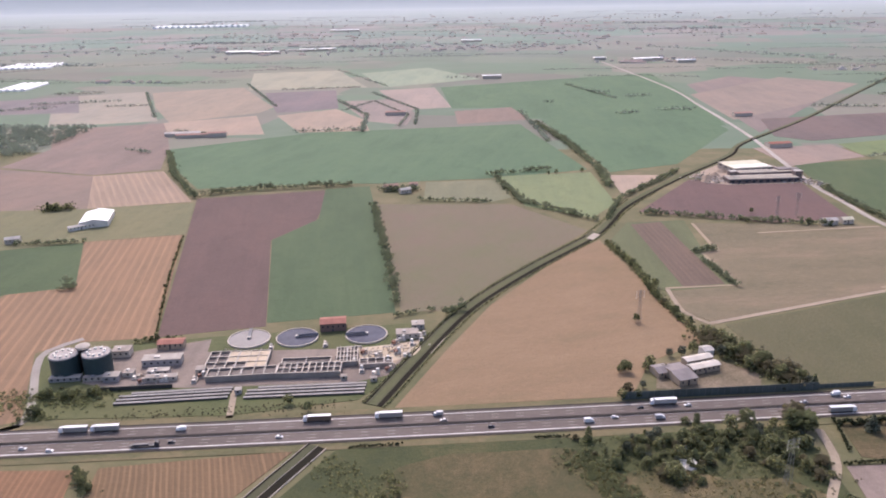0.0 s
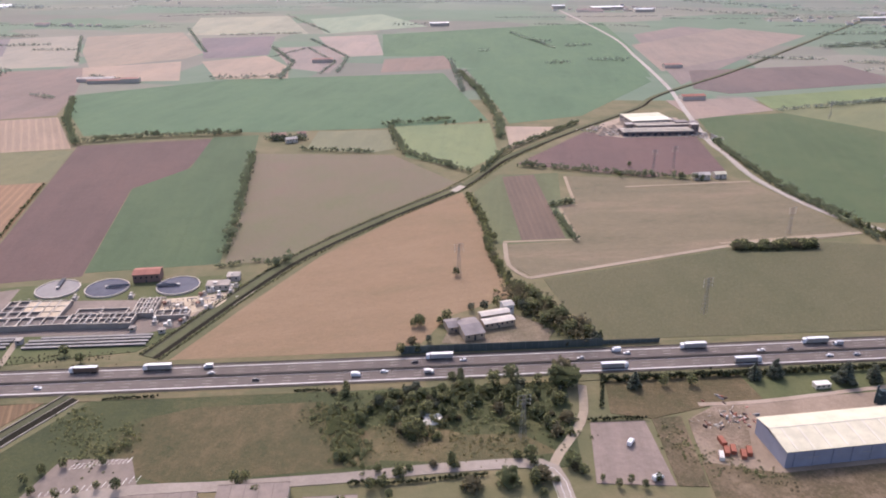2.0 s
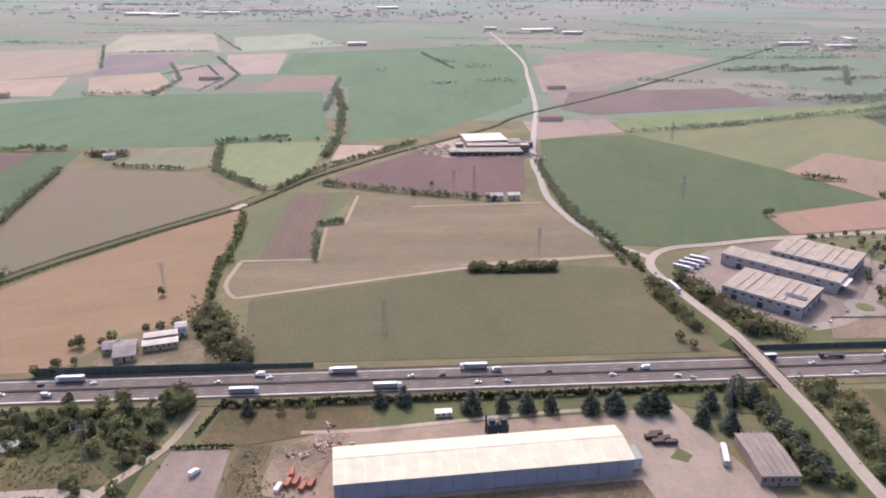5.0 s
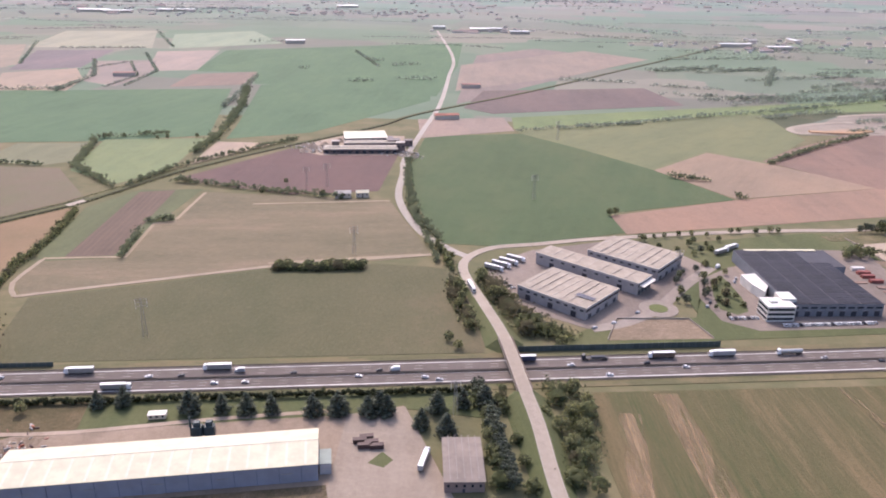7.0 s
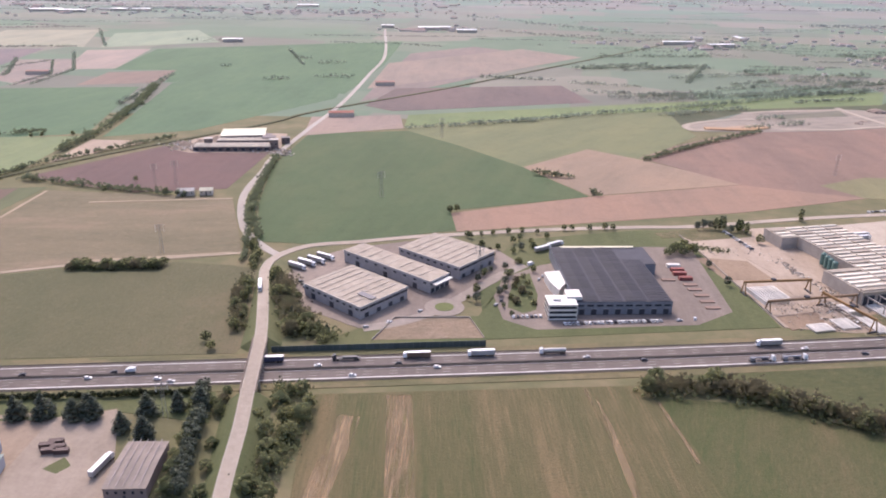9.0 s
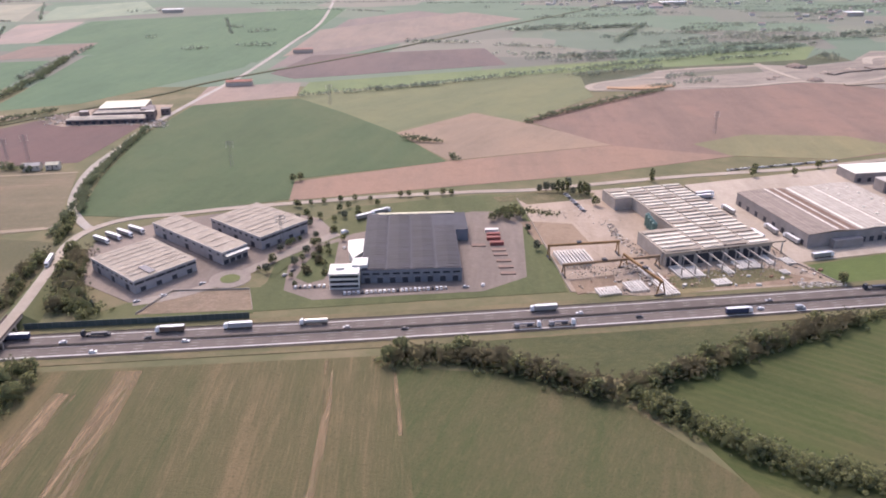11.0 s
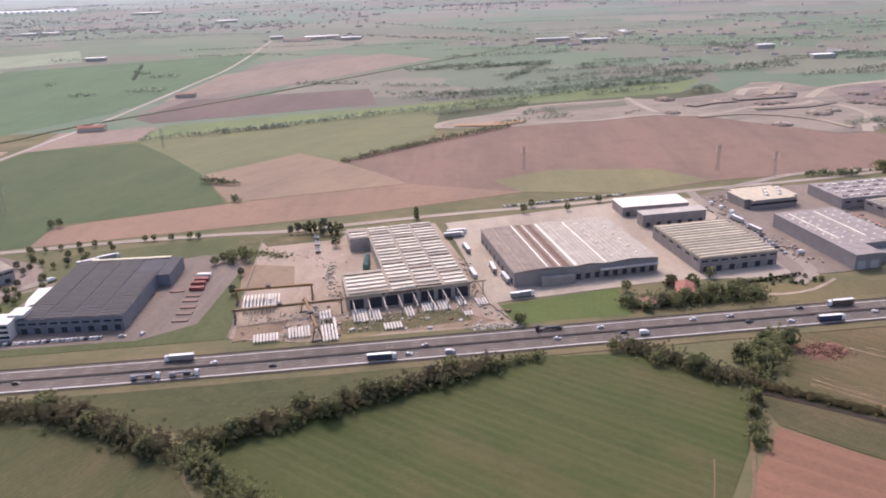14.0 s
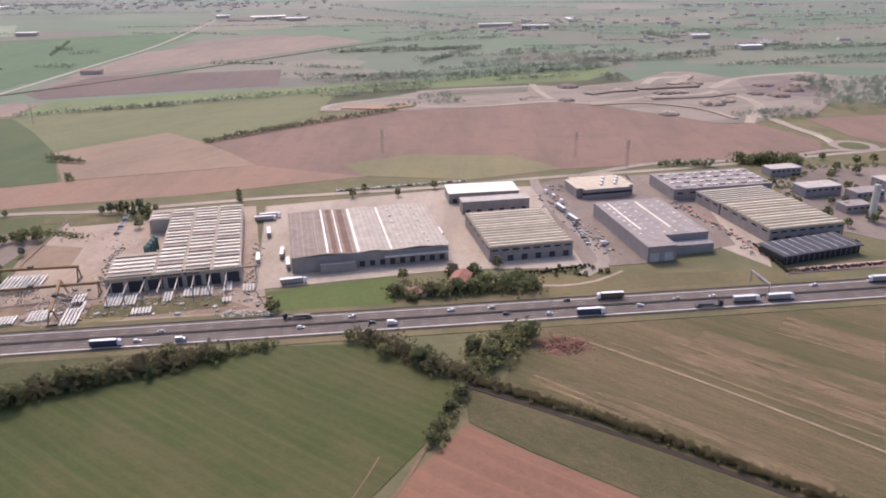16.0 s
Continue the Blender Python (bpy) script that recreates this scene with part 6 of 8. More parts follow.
hedge([(-452, 698), (-383, 707)], 5, 6)
hedge([(-288, 725), (-258, 614), (-219, 492)], 2.5, 3)
wood_edge([(1408, 856), (1460, 847)], 20, 11)
hedge([(1335, 845), (1379, 841)], 8, 8)
hedge([(1474, 1071), (1563, 1103)], 12, 8)
hedge([(-250, 386), (-240, 380)], 8, 7)
hedge([(-258, 405), (-216, 410)], 9, 7)
hedge([(-231, 484), (-199, 490)], 6, 5)
hedge([(-194, 329), (-178, 310)], 7, 7)
hedge([(-45, 533), (-15, 546)], 4, 5)
hedge([(-6, 533), (7, 550)], 8, 8)
hedge([(-255, 376), (-247, 386)], 6, 6)
far_hedge([(-416, 2309), (-213, 1902)], 7)
far_hedge([(-598, 1989), (-419, 1596)], 6)
far_hedge([(-477, 1869), (-285, 1908)], 6)
far_hedge([(-298, 1670), (-207, 1477), (-190, 1299)], 8)
far_hedge([(-311, 1303), (-184, 1325)], 10)
far_hedge([(-241, 1802), (-112, 1542), (-102, 1367)], 6)
far_hedge([(225, 1923), (310, 1674)], 7, 6)
far_hedge([(147, 1627), (171, 1625)], 9)
far_hedge([(277, 1474), (323, 1485)], 9)
far_hedge([(339, 1698), (391, 1713)], 9)
far_hedge([(362, 1517), (438, 1513)], 9)
far_hedge([(-809, 1842), (-629, 1464)], 6)
far_hedge([(-801, 1617), (-717, 1629)], 7)
far_hedge([(833, 2112), (847, 2111)], 12)
far_hedge([(-446, 1282), (-535, 1327)], 6)
far_hedge([(572, 1085), (697, 1130), (860, 1215)], 8)
far_hedge([(860, 1215), (1029, 1291), (1222, 1399), (1418, 1491)], 10)
far_hedge([(678, 1551), (820, 1528)], 8)
far_hedge([(894, 1347), (1092, 1414)], 10)
far_hedge([(1140, 1498), (1265, 1573), (1458, 1554)], 12)
far_hedge([(874, 1688), (1026, 1730), (1179, 1727)], 10)
far_hedge([(1037, 2052), (1323, 1941)], 9)
far_hedge([(647, 3039), (1089, 2569)], 10)
far_hedge([(742, 2482), (1044, 2264)], 9)
far_hedge([(271, 1776), (313, 1765)], 9)
far_hedge([(-75, 2077), (12, 2083)], 12)
far_hedge([(658, 1130), (756, 1150)], 6)
far_hedge([(-266, 1537), (-219, 1668), (-126, 1482), (-131, 1353)], 5)
far_hedge([(127, 1202), (115, 1326), (94, 1512)], 9)
far_hedge([(29, 985), (114, 1016)], 8)
far_hedge([(848, 2777), (1197, 2377)], 12)
far_hedge([(833, 2391), (1043, 2350)], 10)
far_hedge([(892, 1699), (1050, 1764)], 11)
far_hedge([(948, 1892), (1238, 1936)], 10)
far_hedge([(933, 1319), (1145, 1396), (1363, 1450)], 10)
far_hedge([(1287, 1600), (1469, 1660)], 14)
far_hedge([(840, 1408), (995, 1371), (1180, 1420), (1417, 1575)], 10)
far_hedge([(1447, 1573), (1623, 1640)], 12)
far_hedge([(1607, 1138), (1637, 1100)], 18)
far_hedge([(1259, 2164), (1476, 2007)], 10)
far_hedge([(841, 1503), (967, 1463)], 8)
far_hedge([(1568, 1999), (1614, 1878)], 16)

far_hedge([(1067, 1524), (1178, 1785)], 10)
far_hedge([(1103, 1455), (1217, 1498), (1316, 1492), (1437, 1555), (1532, 1567), (1625, 1599)], 9)
far_hedge([(1192, 1335), (1252, 1359), (1328, 1383)], 9)
far_hedge([(1356, 1340), (1390, 1338)], 16)
far_hedge([(1504, 1056), (1534, 1055), (1567, 1062)], 9)
# scrub on the canal banks
for d in (-8.6, 6.5):
    low = [(q.x, q.y) for q in offset_line(CANAL, d) if 395 < q.y < 900]
    understory(low[::4], 2.0, 1.8, LEAF, "bank_scrub", "low dark scrub on the canal bank", 0.7)
# trees round the farm, the car parks and the works
for x, y, h in ((159, 472, 7), (168, 477, 8), (181, 479, 8), (186, 470, 9), (134, 456, 8), (142, 447, 6), (130, 450, 6), (114, 424, 6), (124, 427, 5), (150, 470, 6)):
    plant(random.choice(("dark", "round", "bush")), x, y, h, 1.15)
for x, y in ((663, 546), (663, 563), (664, 581), (679, 558), (670, 596), (684, 576), (686, 590), (685, 605), (700, 575), (656, 672), (674, 640), (681, 645), (693, 639), (700, 646), (696, 617), (676, 628), (664, 640), (710, 652), (668, 655)):
    plant(random.choice(("round", "dark", "bush")), x, y, random.uniform(4.5, 7.0), 1.1)
for x, y in ((858, 706), (864, 708), (870, 709), (884, 718), (886, 700), (899, 712), (922, 668), (842, 618), (846, 585)):
    plant("dark" if x < 895 else "round", x, y, random.uniform(6, 10), 0.9)
for x, y in ((967, 1215), (1000, 1235), (1040, 1255), (1078, 1268), (1105, 1200), (1118, 1160), (1062, 1135)):
    far_hedge([(x - 22, y - 6), (x + 22, y + 10)], 9, 16)
# single trees
for x, y, h in ((558, 413, 9), (568, 424, 9), (573, 400, 10), (566, 360, 10), (550, 399, 7), (558, 386, 10), (562, 372, 9), (570, 385, 9), (574, 412, 8), (560, 345, 9), (570, 340, 9), (564, 398, 9), (515, 410, 8), (520, 394, 9), (520, 385, 8), (521, 375, 9), (523, 363, 9), (524, 353, 9), (525, 342, 9), (529, 403, 6), (534, 376, 6), (537, 358, 6), (540, 340, 7), (497, 480, 7), (503, 470, 6), (508, 520, 7), (553, 505, 9), (546, 515, 9), (537, 530, 8), (560, 496, 8), (531, 545, 8), (541, 540, 7)):
    plant(random.choice(("round", "round", "bush")), x, y, h, random.uniform(1.1, 1.4))
for x, y in ((260, 384), (276, 385)):
    plant("round", x, y, 7.5)
for x, y in ((243, 381), (313, 393), (326, 396), (363, 391), (380, 393), (393, 393), (406, 394), (428, 394), (441, 396), (457, 395), (463, 399), (467, 396), (486, 386), (493, 400), (499, 381), (507, 406), (519, 407)):
    plant("cone", x, y, random.uniform(10.5, 14.0), random.uniform(1.4, 1.8))
for x, y in ((543, 512), (549, 507), (556, 502), (563, 497), (569, 493)):
    plant("cone", x, y, random.uniform(7, 10), 1.2)
for x, y in ((659, 670), (668, 674), (678, 679), (691, 683), (703, 685), (740, 695), (747, 696), (762, 695), (776, 699), (783, 699), (709, 660), (723, 674), (700, 668), (716, 684), (694, 660)):
    plant("round", x, y, random.uniform(5.0, 7.0))
for x, y in ((689, 594), (690, 571), (695, 562), (687, 552), (681, 538), (686, 526), (702, 544), (692, 580), (700, 556), (683, 565), (697, 585), (706, 600), (674, 600), (668, 590), (662, 560), (657, 548), (690, 545)):
    plant(random.choice(("round", "bush")), x, y, random.uniform(4.0, 7.0))
for x, y in ((821, 646), (826, 650), (816, 640), (829, 642), (833, 655), (838, 646)):
    plant("round", x, y, random.uniform(7, 10), 1.2)
for x, y in ((874, 707), (878, 708), (882, 709), (892, 702), (896, 706), (898, 698), (960, 736)):
    plant("tall", x, y, random.uniform(9, 12), 1.1)
for x, y in ((901, 674), (1060, 765), (1090, 752), (1052, 748), (1120, 772), (1035, 533), (1038, 536)):
    plant("round", x, y, random.uniform(6, 9))
for x, y in ((138, 525), (109, 987), (120, 993), (155, 1002), (-83, 394), (113, 446), (116, 449), (118, 447), (108, 412), (118, 414), (640, 735), (646, 738), (316, 809), (362, 770), (300, 772)):
    plant("round", x, y, random.uniform(6, 8))
for x, y in ((204, 384), (209, 386), (199, 383), (174, 384), (206, 379)):
    plant("round", x, y, random.uniform(10, 13), 1.1)


def brush(label, n, low, high, line, spread, material):
    """Loose low growth scattered along a line."""
    pts, spots = along(line, 1.0), []
    for _ in range(n):
        q, r = random.choice(pts), random.uniform(low, high)
        spots.append((q.x + random.gauss(0, spread), q.y + random.gauss(0, spread), 0.25 + r * 0.5, r))
    tagged(new("brush", clump_mesh("brush", spots, material, 2.5)), label, "brush", kind="stuff")


BRUSH = foliage("pale scrub leaves", (0.16, 0.185, 0.085), (0.23, 0.235, 0.11), 0.55)
brush("low green brush in the rough meadow", 320, 0.4, 1.3, [(88, 355), (130, 352), (190, 366)], 9, BRUSH)
brush("low green brush round the clearing", 220, 0.4, 1.2, [(105, 345), (150, 340), (195, 335), (200, 352)], 8, BRUSH)
brush("scattered weeds in the brown grass", 200, 0.25, 0.8, [(68, 345), (86, 335), (94, 318)], 5, BRUSH)
WEED = foliage("rough weed leaves", (0.2, 0.18, 0.085), (0.27, 0.235, 0.115), 0.2)
brush("low shrubs at the edge of the grassland", 380, 0.5, 1.5, [(70, 352), (84, 340), (90, 322), (98, 312)], 5, BRUSH)
brush("dry weeds in the clearing", 260, 0.2, 0.6, [(108, 330), (140, 325), (180, 328)], 7, WEED)
brush("weeds along the canal bank", 300, 0.3, 0.9, [(-60, 340), (-40, 318), (-28, 306)], 6, LEAF)
brush("scrub along the wall of the precast yard", 200, 0.4, 1.2, [(828, 662), (846, 662), (864, 654)], 3.5, BRUSH)
brush("low scrub below the digesters", 420, 0.4, 1.3, [(-285, 398), (-250, 402), (-215, 402)], 7, BRUSH)
brush("weeds beside the solar rows", 260, 0.2, 0.7, [(-200, 385), (-60, 402)], 3, LEAFTWIG)
brush("scrub beside the hall", 200, 0.3, 0.9, [(255, 345), (260, 320), (300, 305)], 4, BRUSH)
for x, y, h in ((1412, 866, 9), (1421, 850, 10), (1437, 855, 12), (1429, 850, 12), (1458, 860, 9), (1463, 860, 8), (1448, 849, 10), (1330, 840, 6), (1348, 845, 6), (1364, 845, 6), (1373, 845, 6), (1488, 829, 8), (1516, 849, 9), (1534, 854, 9), (1491, 865, 7), (1470, 800, 8), (1498, 770, 7), (-97, 402, 7), (1460, 780, 7)):
    plant("round", x, y, h, 1.2)
for k in range(14):
    plant("round", random.uniform(40, 120), random.uniform(262, 295), random.uniform(5, 8))
for k in range(30):
    plant(random.choice(("round", "bush")), random.uniform(1400, 1520), random.uniform(640, 800), random.uniform(5, 9))
for k in range(12):
    plant("bush", random.uniform(1180, 1240), random.uniform(582, 600), random.uniform(2, 4))
for k in range(10):
    plant("round", random.uniform(268, 440), random.uniform(270, 296), random.uniform(5, 8))
for x, y in ((1412, 780), (1432, 760), (1452, 758), (1470, 768), (1490, 720), (1510, 740), (1525, 800), (1500, 815), (1478, 812), (1440, 730), (1460, 700), (1408, 720), (1530, 770), (1545, 820)):
    plant("round", x, y, random.uniform(6, 10), 1.25)
brush("scrub between the works buildings", 160, 0.6, 1.8, [(1405, 700), (1425, 790), (1470, 835), (1530, 840)], 4, BRUSH)
# clipped hedges
CLIPPED = foliage("clipped hedge leaves", (0.055, 0.065, 0.03), (0.075, 0.085, 0.04))
for pts, wd, h in (([(95, 294.5), (117, 295.5)], 2.0, 2.4), ([(118, 296), (160, 304)], 2.0, 2.2), ([(214, 349), (244, 352)], 2.0, 2.2), ([(222, 360), (227, 394)], 2.2, 2.2), ([(227, road_y(227) - 22), (330, road_y(330) - 22), (440, road_y(440) - 22), (512, road_y(512) - 22)], 2.4, 3.8), ([(-52, road_y(-52) - 19), (-22, road_y(-22) - 19)], 1.6, 1.8), ([(52, road_y(52) - 19), (72, road_y(72) - 19)], 1.6, 1.8), ([(1347, 640), (1352, 592), (1440, 610)], 2.0, 2.4), ([(1176, 588), (1200, 592), (1228, 602)], 2.4, 2.4), ([(1420, 640), (1340, 740)], 2.5, 2.5)):
    spots = [(q.x + random.gauss(0, wd * 0.2), q.y + random.gauss(0, wd * 0.2), random.uniform(0.3, 0.85) * h, h * 0.4) for q in along(pts, 0.8)]
    tagged(new("clipped_hedge", clump_mesh("clipped_hedge", spots, CLIPPED, 1.0)), "dark clipped hedge", "hedge", kind="stuff")
# woods and scattered trees of the far plain
def far_wood(x0, x1, y0, y1, n, h, name="far_wood"):
    spots = []
    for _ in range(n):
        x, y, b = random.uniform(x0, x1), random.uniform(y0, y1), h * random.uniform(0.6, 1.2)
        for _ in range(3):
            r = b * random.uniform(0.28, 0.45)
            spots.append((x + random.gauss(0, b * 0.3), y + random.gauss(0, b * 0.3), random.uniform(0.35, 0.9) * b, r))
    tagged(new(name, clump_mesh(name, spots, LEAFHAZE if y0 > 2400 else LEAFFAR, 0.6, True)), "distant patch of woodland on the plain", "wood", kind="stuff")


far_wood(-900, -690, 1110, 1360, 900, 9)
far_wood(1640, 1780, 1110, 1320, 200, 10)
for k in range(120):
    y = 2050 + 4700 * (k / 120) ** 1.5
    x = random.uniform(-0.75 * y - 100, 0.75 * y + 1100)
    w = random.uniform(160, 700)
    far_hedge([(x, y), (x + w * 0.5, y + random.uniform(-40, 60)), (x + w, y + random.uniform(-60, 120))], random.uniform(4.5, 7.5), 12)
for k in range(26):
    y = random.uniform(1480, 2100)
    x = random.uniform(950, 2100) if k % 3 else random.uniform(-1900, -900)
    far_hedge([(x, y), (x + random.uniform(90, 320), y + random.uniform(20, 90))], random.uniform(7, 10), 9)
for k in range(12):
    y = 2500 + 5000 * (k / 16)
    x = random.uniform(-0.7 * y, 0.7 * y + 1000)
    far_wood(x, x + random.uniform(200, 500), y, y + random.uniform(30, 60), 160, 10)
for src in [s for row in KINDS.values() for s in row]:
    for o in (*src.children, src):
        bpy.data.objects.remove(o)

# ---- vehicles ----
RUBBER = plain("tyre rubber", (0.02, 0.02, 0.02), 0.9)
PAINTS = [plain("white car paint", (0.8, 0.8, 0.8), 0.3), plain("silver car paint", (0.45, 0.46, 0.48), 0.3, 0.3), plain("dark car paint", (0.04, 0.045, 0.06), 0.3), plain("red car paint", (0.4, 0.05, 0.04), 0.3)]
TINTS = ("white", "silver", "dark", "red")


def wheel_set(parent, xs, half, r=0.33, w=0.22):
    for x in xs:
        for y in (-half, half):
            bm = bmesh.new()
            tube(bm, (x, y - w / 2, r), (x, y + w / 2, r), r, n=10)
            part("wheel", bm, RUBBER, parent)


def profile(pts, half, bevel=0.08):
    bm = bmesh.new()
    a = [bm.verts.new((x, -half, z)) for x, z in pts]
    b = [bm.verts.new((x, half, z)) for x, z in pts]
    bm.faces.new(a[::-1])
    bm.faces.new(b)
    for i in range(len(pts)):
        j = (i + 1) % len(pts)
        bm.faces.new((a[i], a[j], b[j], b[i]))
    bmesh.ops.recalc_face_normals(bm, faces=bm.faces[:])
    if bevel:
        bmesh.ops.bevel(bm, geom=bm.edges[:], offset=bevel, segments=1, affect="EDGES")
    return bm


def make_car(k):
    c = thing("car", TINTS[k] + " passenger car with dark windows on asphalt", "car", "cars")
    part("body", profile([(-2.1, 0.3), (2.1, 0.3), (2.15, 0.75), (1.2, 0.95), (-2.05, 1.0)], 0.88), PAINTS[k], c)
    cabin = part("cabin", profile([(-1.9, 0.95), (1.0, 0.95), (0.35, 1.42), (-1.4, 1.44)], 0.76), GLASS, c)
    part("roof", bx(-1.4, 0.3, -0.7, 0.7, 1.42, 1.48), PAINTS[k], cabin)
    wheel_set(c, (-1.3, 1.3), 0.8)
    return c


def make_van(k):
    c = thing("van", TINTS[k] + " delivery van with a box body", "van", "vans")
    part("box", bx(-3.0, 1.0, -1.05, 1.05, 0.6, 2.9, 0.08), PAINTS[k], c)
    cab = part("cab", profile([(1.05, 0.5), (2.9, 0.5), (2.95, 1.1), (2.3, 2.0), (1.05, 2.1)], 1.0), PAINTS[0], c)
    part("windscreen", profile([(2.3, 1.15), (2.97, 1.15), (2.42, 1.95), (2.3, 1.95)], 0.9, 0), GLASS, cab)
    wheel_set(c, (-1.9, 2.0), 0.9, 0.4)
    return c


def make_lorry(paint, label, load="box"):
    c = thing("lorry", label, "lorry", "lorries")
    cab = part("cab", profile([(6.0, 0.8), (8.2, 0.8), (8.2, 2.0), (7.9, 3.5), (6.0, 3.6)], 1.22), PAINTS[0] if load != "flat" else PAINTS[2], c)
    part("windscreen", bx(8.06, 8.24, -1.05, 1.05, 2.0, 3.0), GLASS, cab)
    part("roof_fairing", profile([(6.1, 3.62), (7.6, 3.62), (6.6, 4.0), (6.1, 4.0)], 1.1, 0.05), PAINTS[0] if load != "flat" else PAINTS[2], cab)
    part("chassis", bx(-8.0, 7.5, -0.5, 0.5, 0.7, 1.05), DOOR, c)
    if load == "box":
        trailer = part("trailer", bx(-8.1, 5.5, -1.27, 1.27, 1.1, 4.0, 0.06), paint, c)
        part("trailer_roof", bx(-8.1, 5.5, -1.25, 1.25, 4.02, 4.08), PAINTS[0], trailer)
        part("side_skirt", bx(-3.4, 4.2, -1.22, 1.22, 0.55, 1.08), DOOR, trailer)
    elif load == "tank":
        bm = bmesh.new()
        tube(bm, (-8, 0, 2.4), (5.4, 0, 2.4), 1.2, n=16)
        part("tank", bm, paint, c)
    elif load == "crane":
        part("boom", bx(-7.5, 4.5, -0.5, 0.5, 2.4, 3.2, 0.1), paint, c)
        part("counterweight", bx(-7, -4.5, -1.2, 1.2, 1.1, 3.2, 0.2), paint, c)
        part("engine_cover", bx(0, 3.5, -1.2, 1.2, 1.1, 2.3, 0.2), PAINTS[2], c)
    else:
        part("bed", bx(-8.1, 5.5, -1.25, 1.25, 1.1, 1.5), paint, c)
        part("cargo", bx(-6.5, 2.5, -1.0, 1.0, 1.5, 2.3, 0.1), PAINTS[2], c)
    wheel_set(c, (-6.6, -5.0, 5.0, 7.1), 1.05, 0.5, 0.35)
    return c


CARS = [make_car(k) for k in range(4)]
VANS = [make_van(k) for k in range(2)]
# White trailer sides are painted darker to stand for shade; roofs stay white.
LORRIES = [make_lorry(plain("shade-toned white trailer", (0.33, 0.31, 0.285), 0.6), "white articulated lorry with shade-toned trailer sides"), make_lorry(plain("navy tarpaulin", (0.06, 0.07, 0.12), 0.6), "articulated lorry with a dark blue trailer"), make_lorry(plain("brown tarpaulin", (0.16, 0.11, 0.08), 0.7), "articulated lorry with a brown tarpaulin"), make_lorry(plain("grey trailer", (0.4, 0.39, 0.38), 0.6), "articulated lorry with a grey trailer")]
TANKER = make_lorry(plain("pale tank", (0.6, 0.58, 0.54), 0.35, 0.4), "tanker lorry with a pale tank", "tank")
FLAT = make_lorry(plain("bed steel", (0.1, 0.1, 0.1), 0.6), "dark flatbed lorry with cargo", "flat")
CRANE = make_lorry(plain("crane grey", (0.3, 0.3, 0.32), 0.5), "heavy mobile crane lorry with folded boom", "crane")


def drive(src, x, d):
    """On the motorway at x, d metres off its middle, facing the way of its carriageway."""
    slope = road_turn(x)
    d = math.copysign({3.4: 2.9, 6.8: 6.1, 10.2: 9.25}[abs(d)], d)
    copy_thing(src, Matrix.Translation((x - d * math.sin(slope), road_y(x) + d * math.cos(slope), 0.46)) @ Matrix.Rotation(slope + (math.pi if d > 0 else 0), 4, "Z"))


def park(src, x, y, turn, z=0.36):
    copy_thing(src, Matrix.Translation((x, y, z)) @ Matrix.Rotation(radians(turn), 4, "Z"))


for k, (x, d) in enumerate([(-214, 10.2), (-196, 10.2), (-74, 10.2), (-32, 10.2), (133, 10.2), (234, -10.2), (288, 10.2), (314, -10.2), (365, 10.2), (543, 10.2), (628, 10.2), (666, 10.2), (844, 10.2), (956, -10.2), (1217, -10.2), (1234, 10.2), (1310, -6.8), (1331, -6.8), (1404, 10.2)]):
    drive(LORRIES[(0, 0, 2, 0, 3, 0, 0, 0, 0, 1, 2, 3, 0, 1, 1, 2, 0, 0, 0)[k]], x, d)
drive(TANKER, 709, 10.2)
for x, d in ((-168, -10.2), (587, 10.2), (1054, 10.2), (1286, -10.2)):
    drive(FLAT, x, d)
for x, d in ((830, -10.2), (850, -10.2)):
    drive(CRANE, x, d)
for k, (x, d) in enumerate([(-152, 6.8), (-3, 10.2), (84, -6.8), (126, -6.8), (240, 10.2), (378, 6.8), (467, 3.4), (994, -10.2), (1106, -6.8)]):
    drive(VANS[k % 2], x, d)
for k, (x, d) in enumerate([(-236, -6.8), (-220, -10.2), (-154, -6.8), (-94, -6.8), (0, 3.4), (27, -6.8), (100, -3.4), (118, 6.8), (147, 6.8), (217, 3.4), (246, 6.8), (328, 3.4), (346, 3.4), (366, -6.8), (383, -6.8), (409, 3.4), (446, -3.4), (458, 3.4), (484, -6.8), (492, -10.2), (571, 3.4), (591, -10.2), (617, 3.4), (639, -3.4), (728, 3.4), (761, -3.4), (864, 3.4), (897, -6.8), (971, -6.8), (981, 3.4), (1056, -3.4), (1084, 6.8), (1095, -3.4), (1140, 6.8), (1163, 6.8), (1170, -3.4), (1194, -6.8), (1208, 10.2), (1248, -3.4), (1272, 3.4), (1294, 3.4), (1361, 10.2)]):
    drive(CARS[(0, 0, 2, 0, 1, 2, 0, 2, 0, 1)[k % 10]], x, d)
# parked rows
for k in range(24):
    park(CARS[(0, 0, 1, 0, 2, 0, 0, 1)[k % 8]], 720 + k * 2.75, 515.4 + k * 0.36, 98)
for k in range(7):
    park(CARS[(0, 2, 1)[k % 3]], 687 + k * 3.0, 523.5 + k * 0.35, 95)
for x, y, a in ((796, 525, 20), (807, 528, 80), (680, 548, 60), (676, 541, 60), (709, 586, 80), (712, 592, 80), (536, 571, 30), (539, 566, 30), (541, 562, 30), (592, 503, 40), (606, 511, 40), (625, 528, 45)):
    park(CARS[int(x) % 3], x, y, a)
for k in range(26):
    park(CARS[(0, 1, 2, 0)[k % 4]], 1036 + k * 4.4, 766 + k * 1.15, 15 if k % 3 else 100, 0.12)
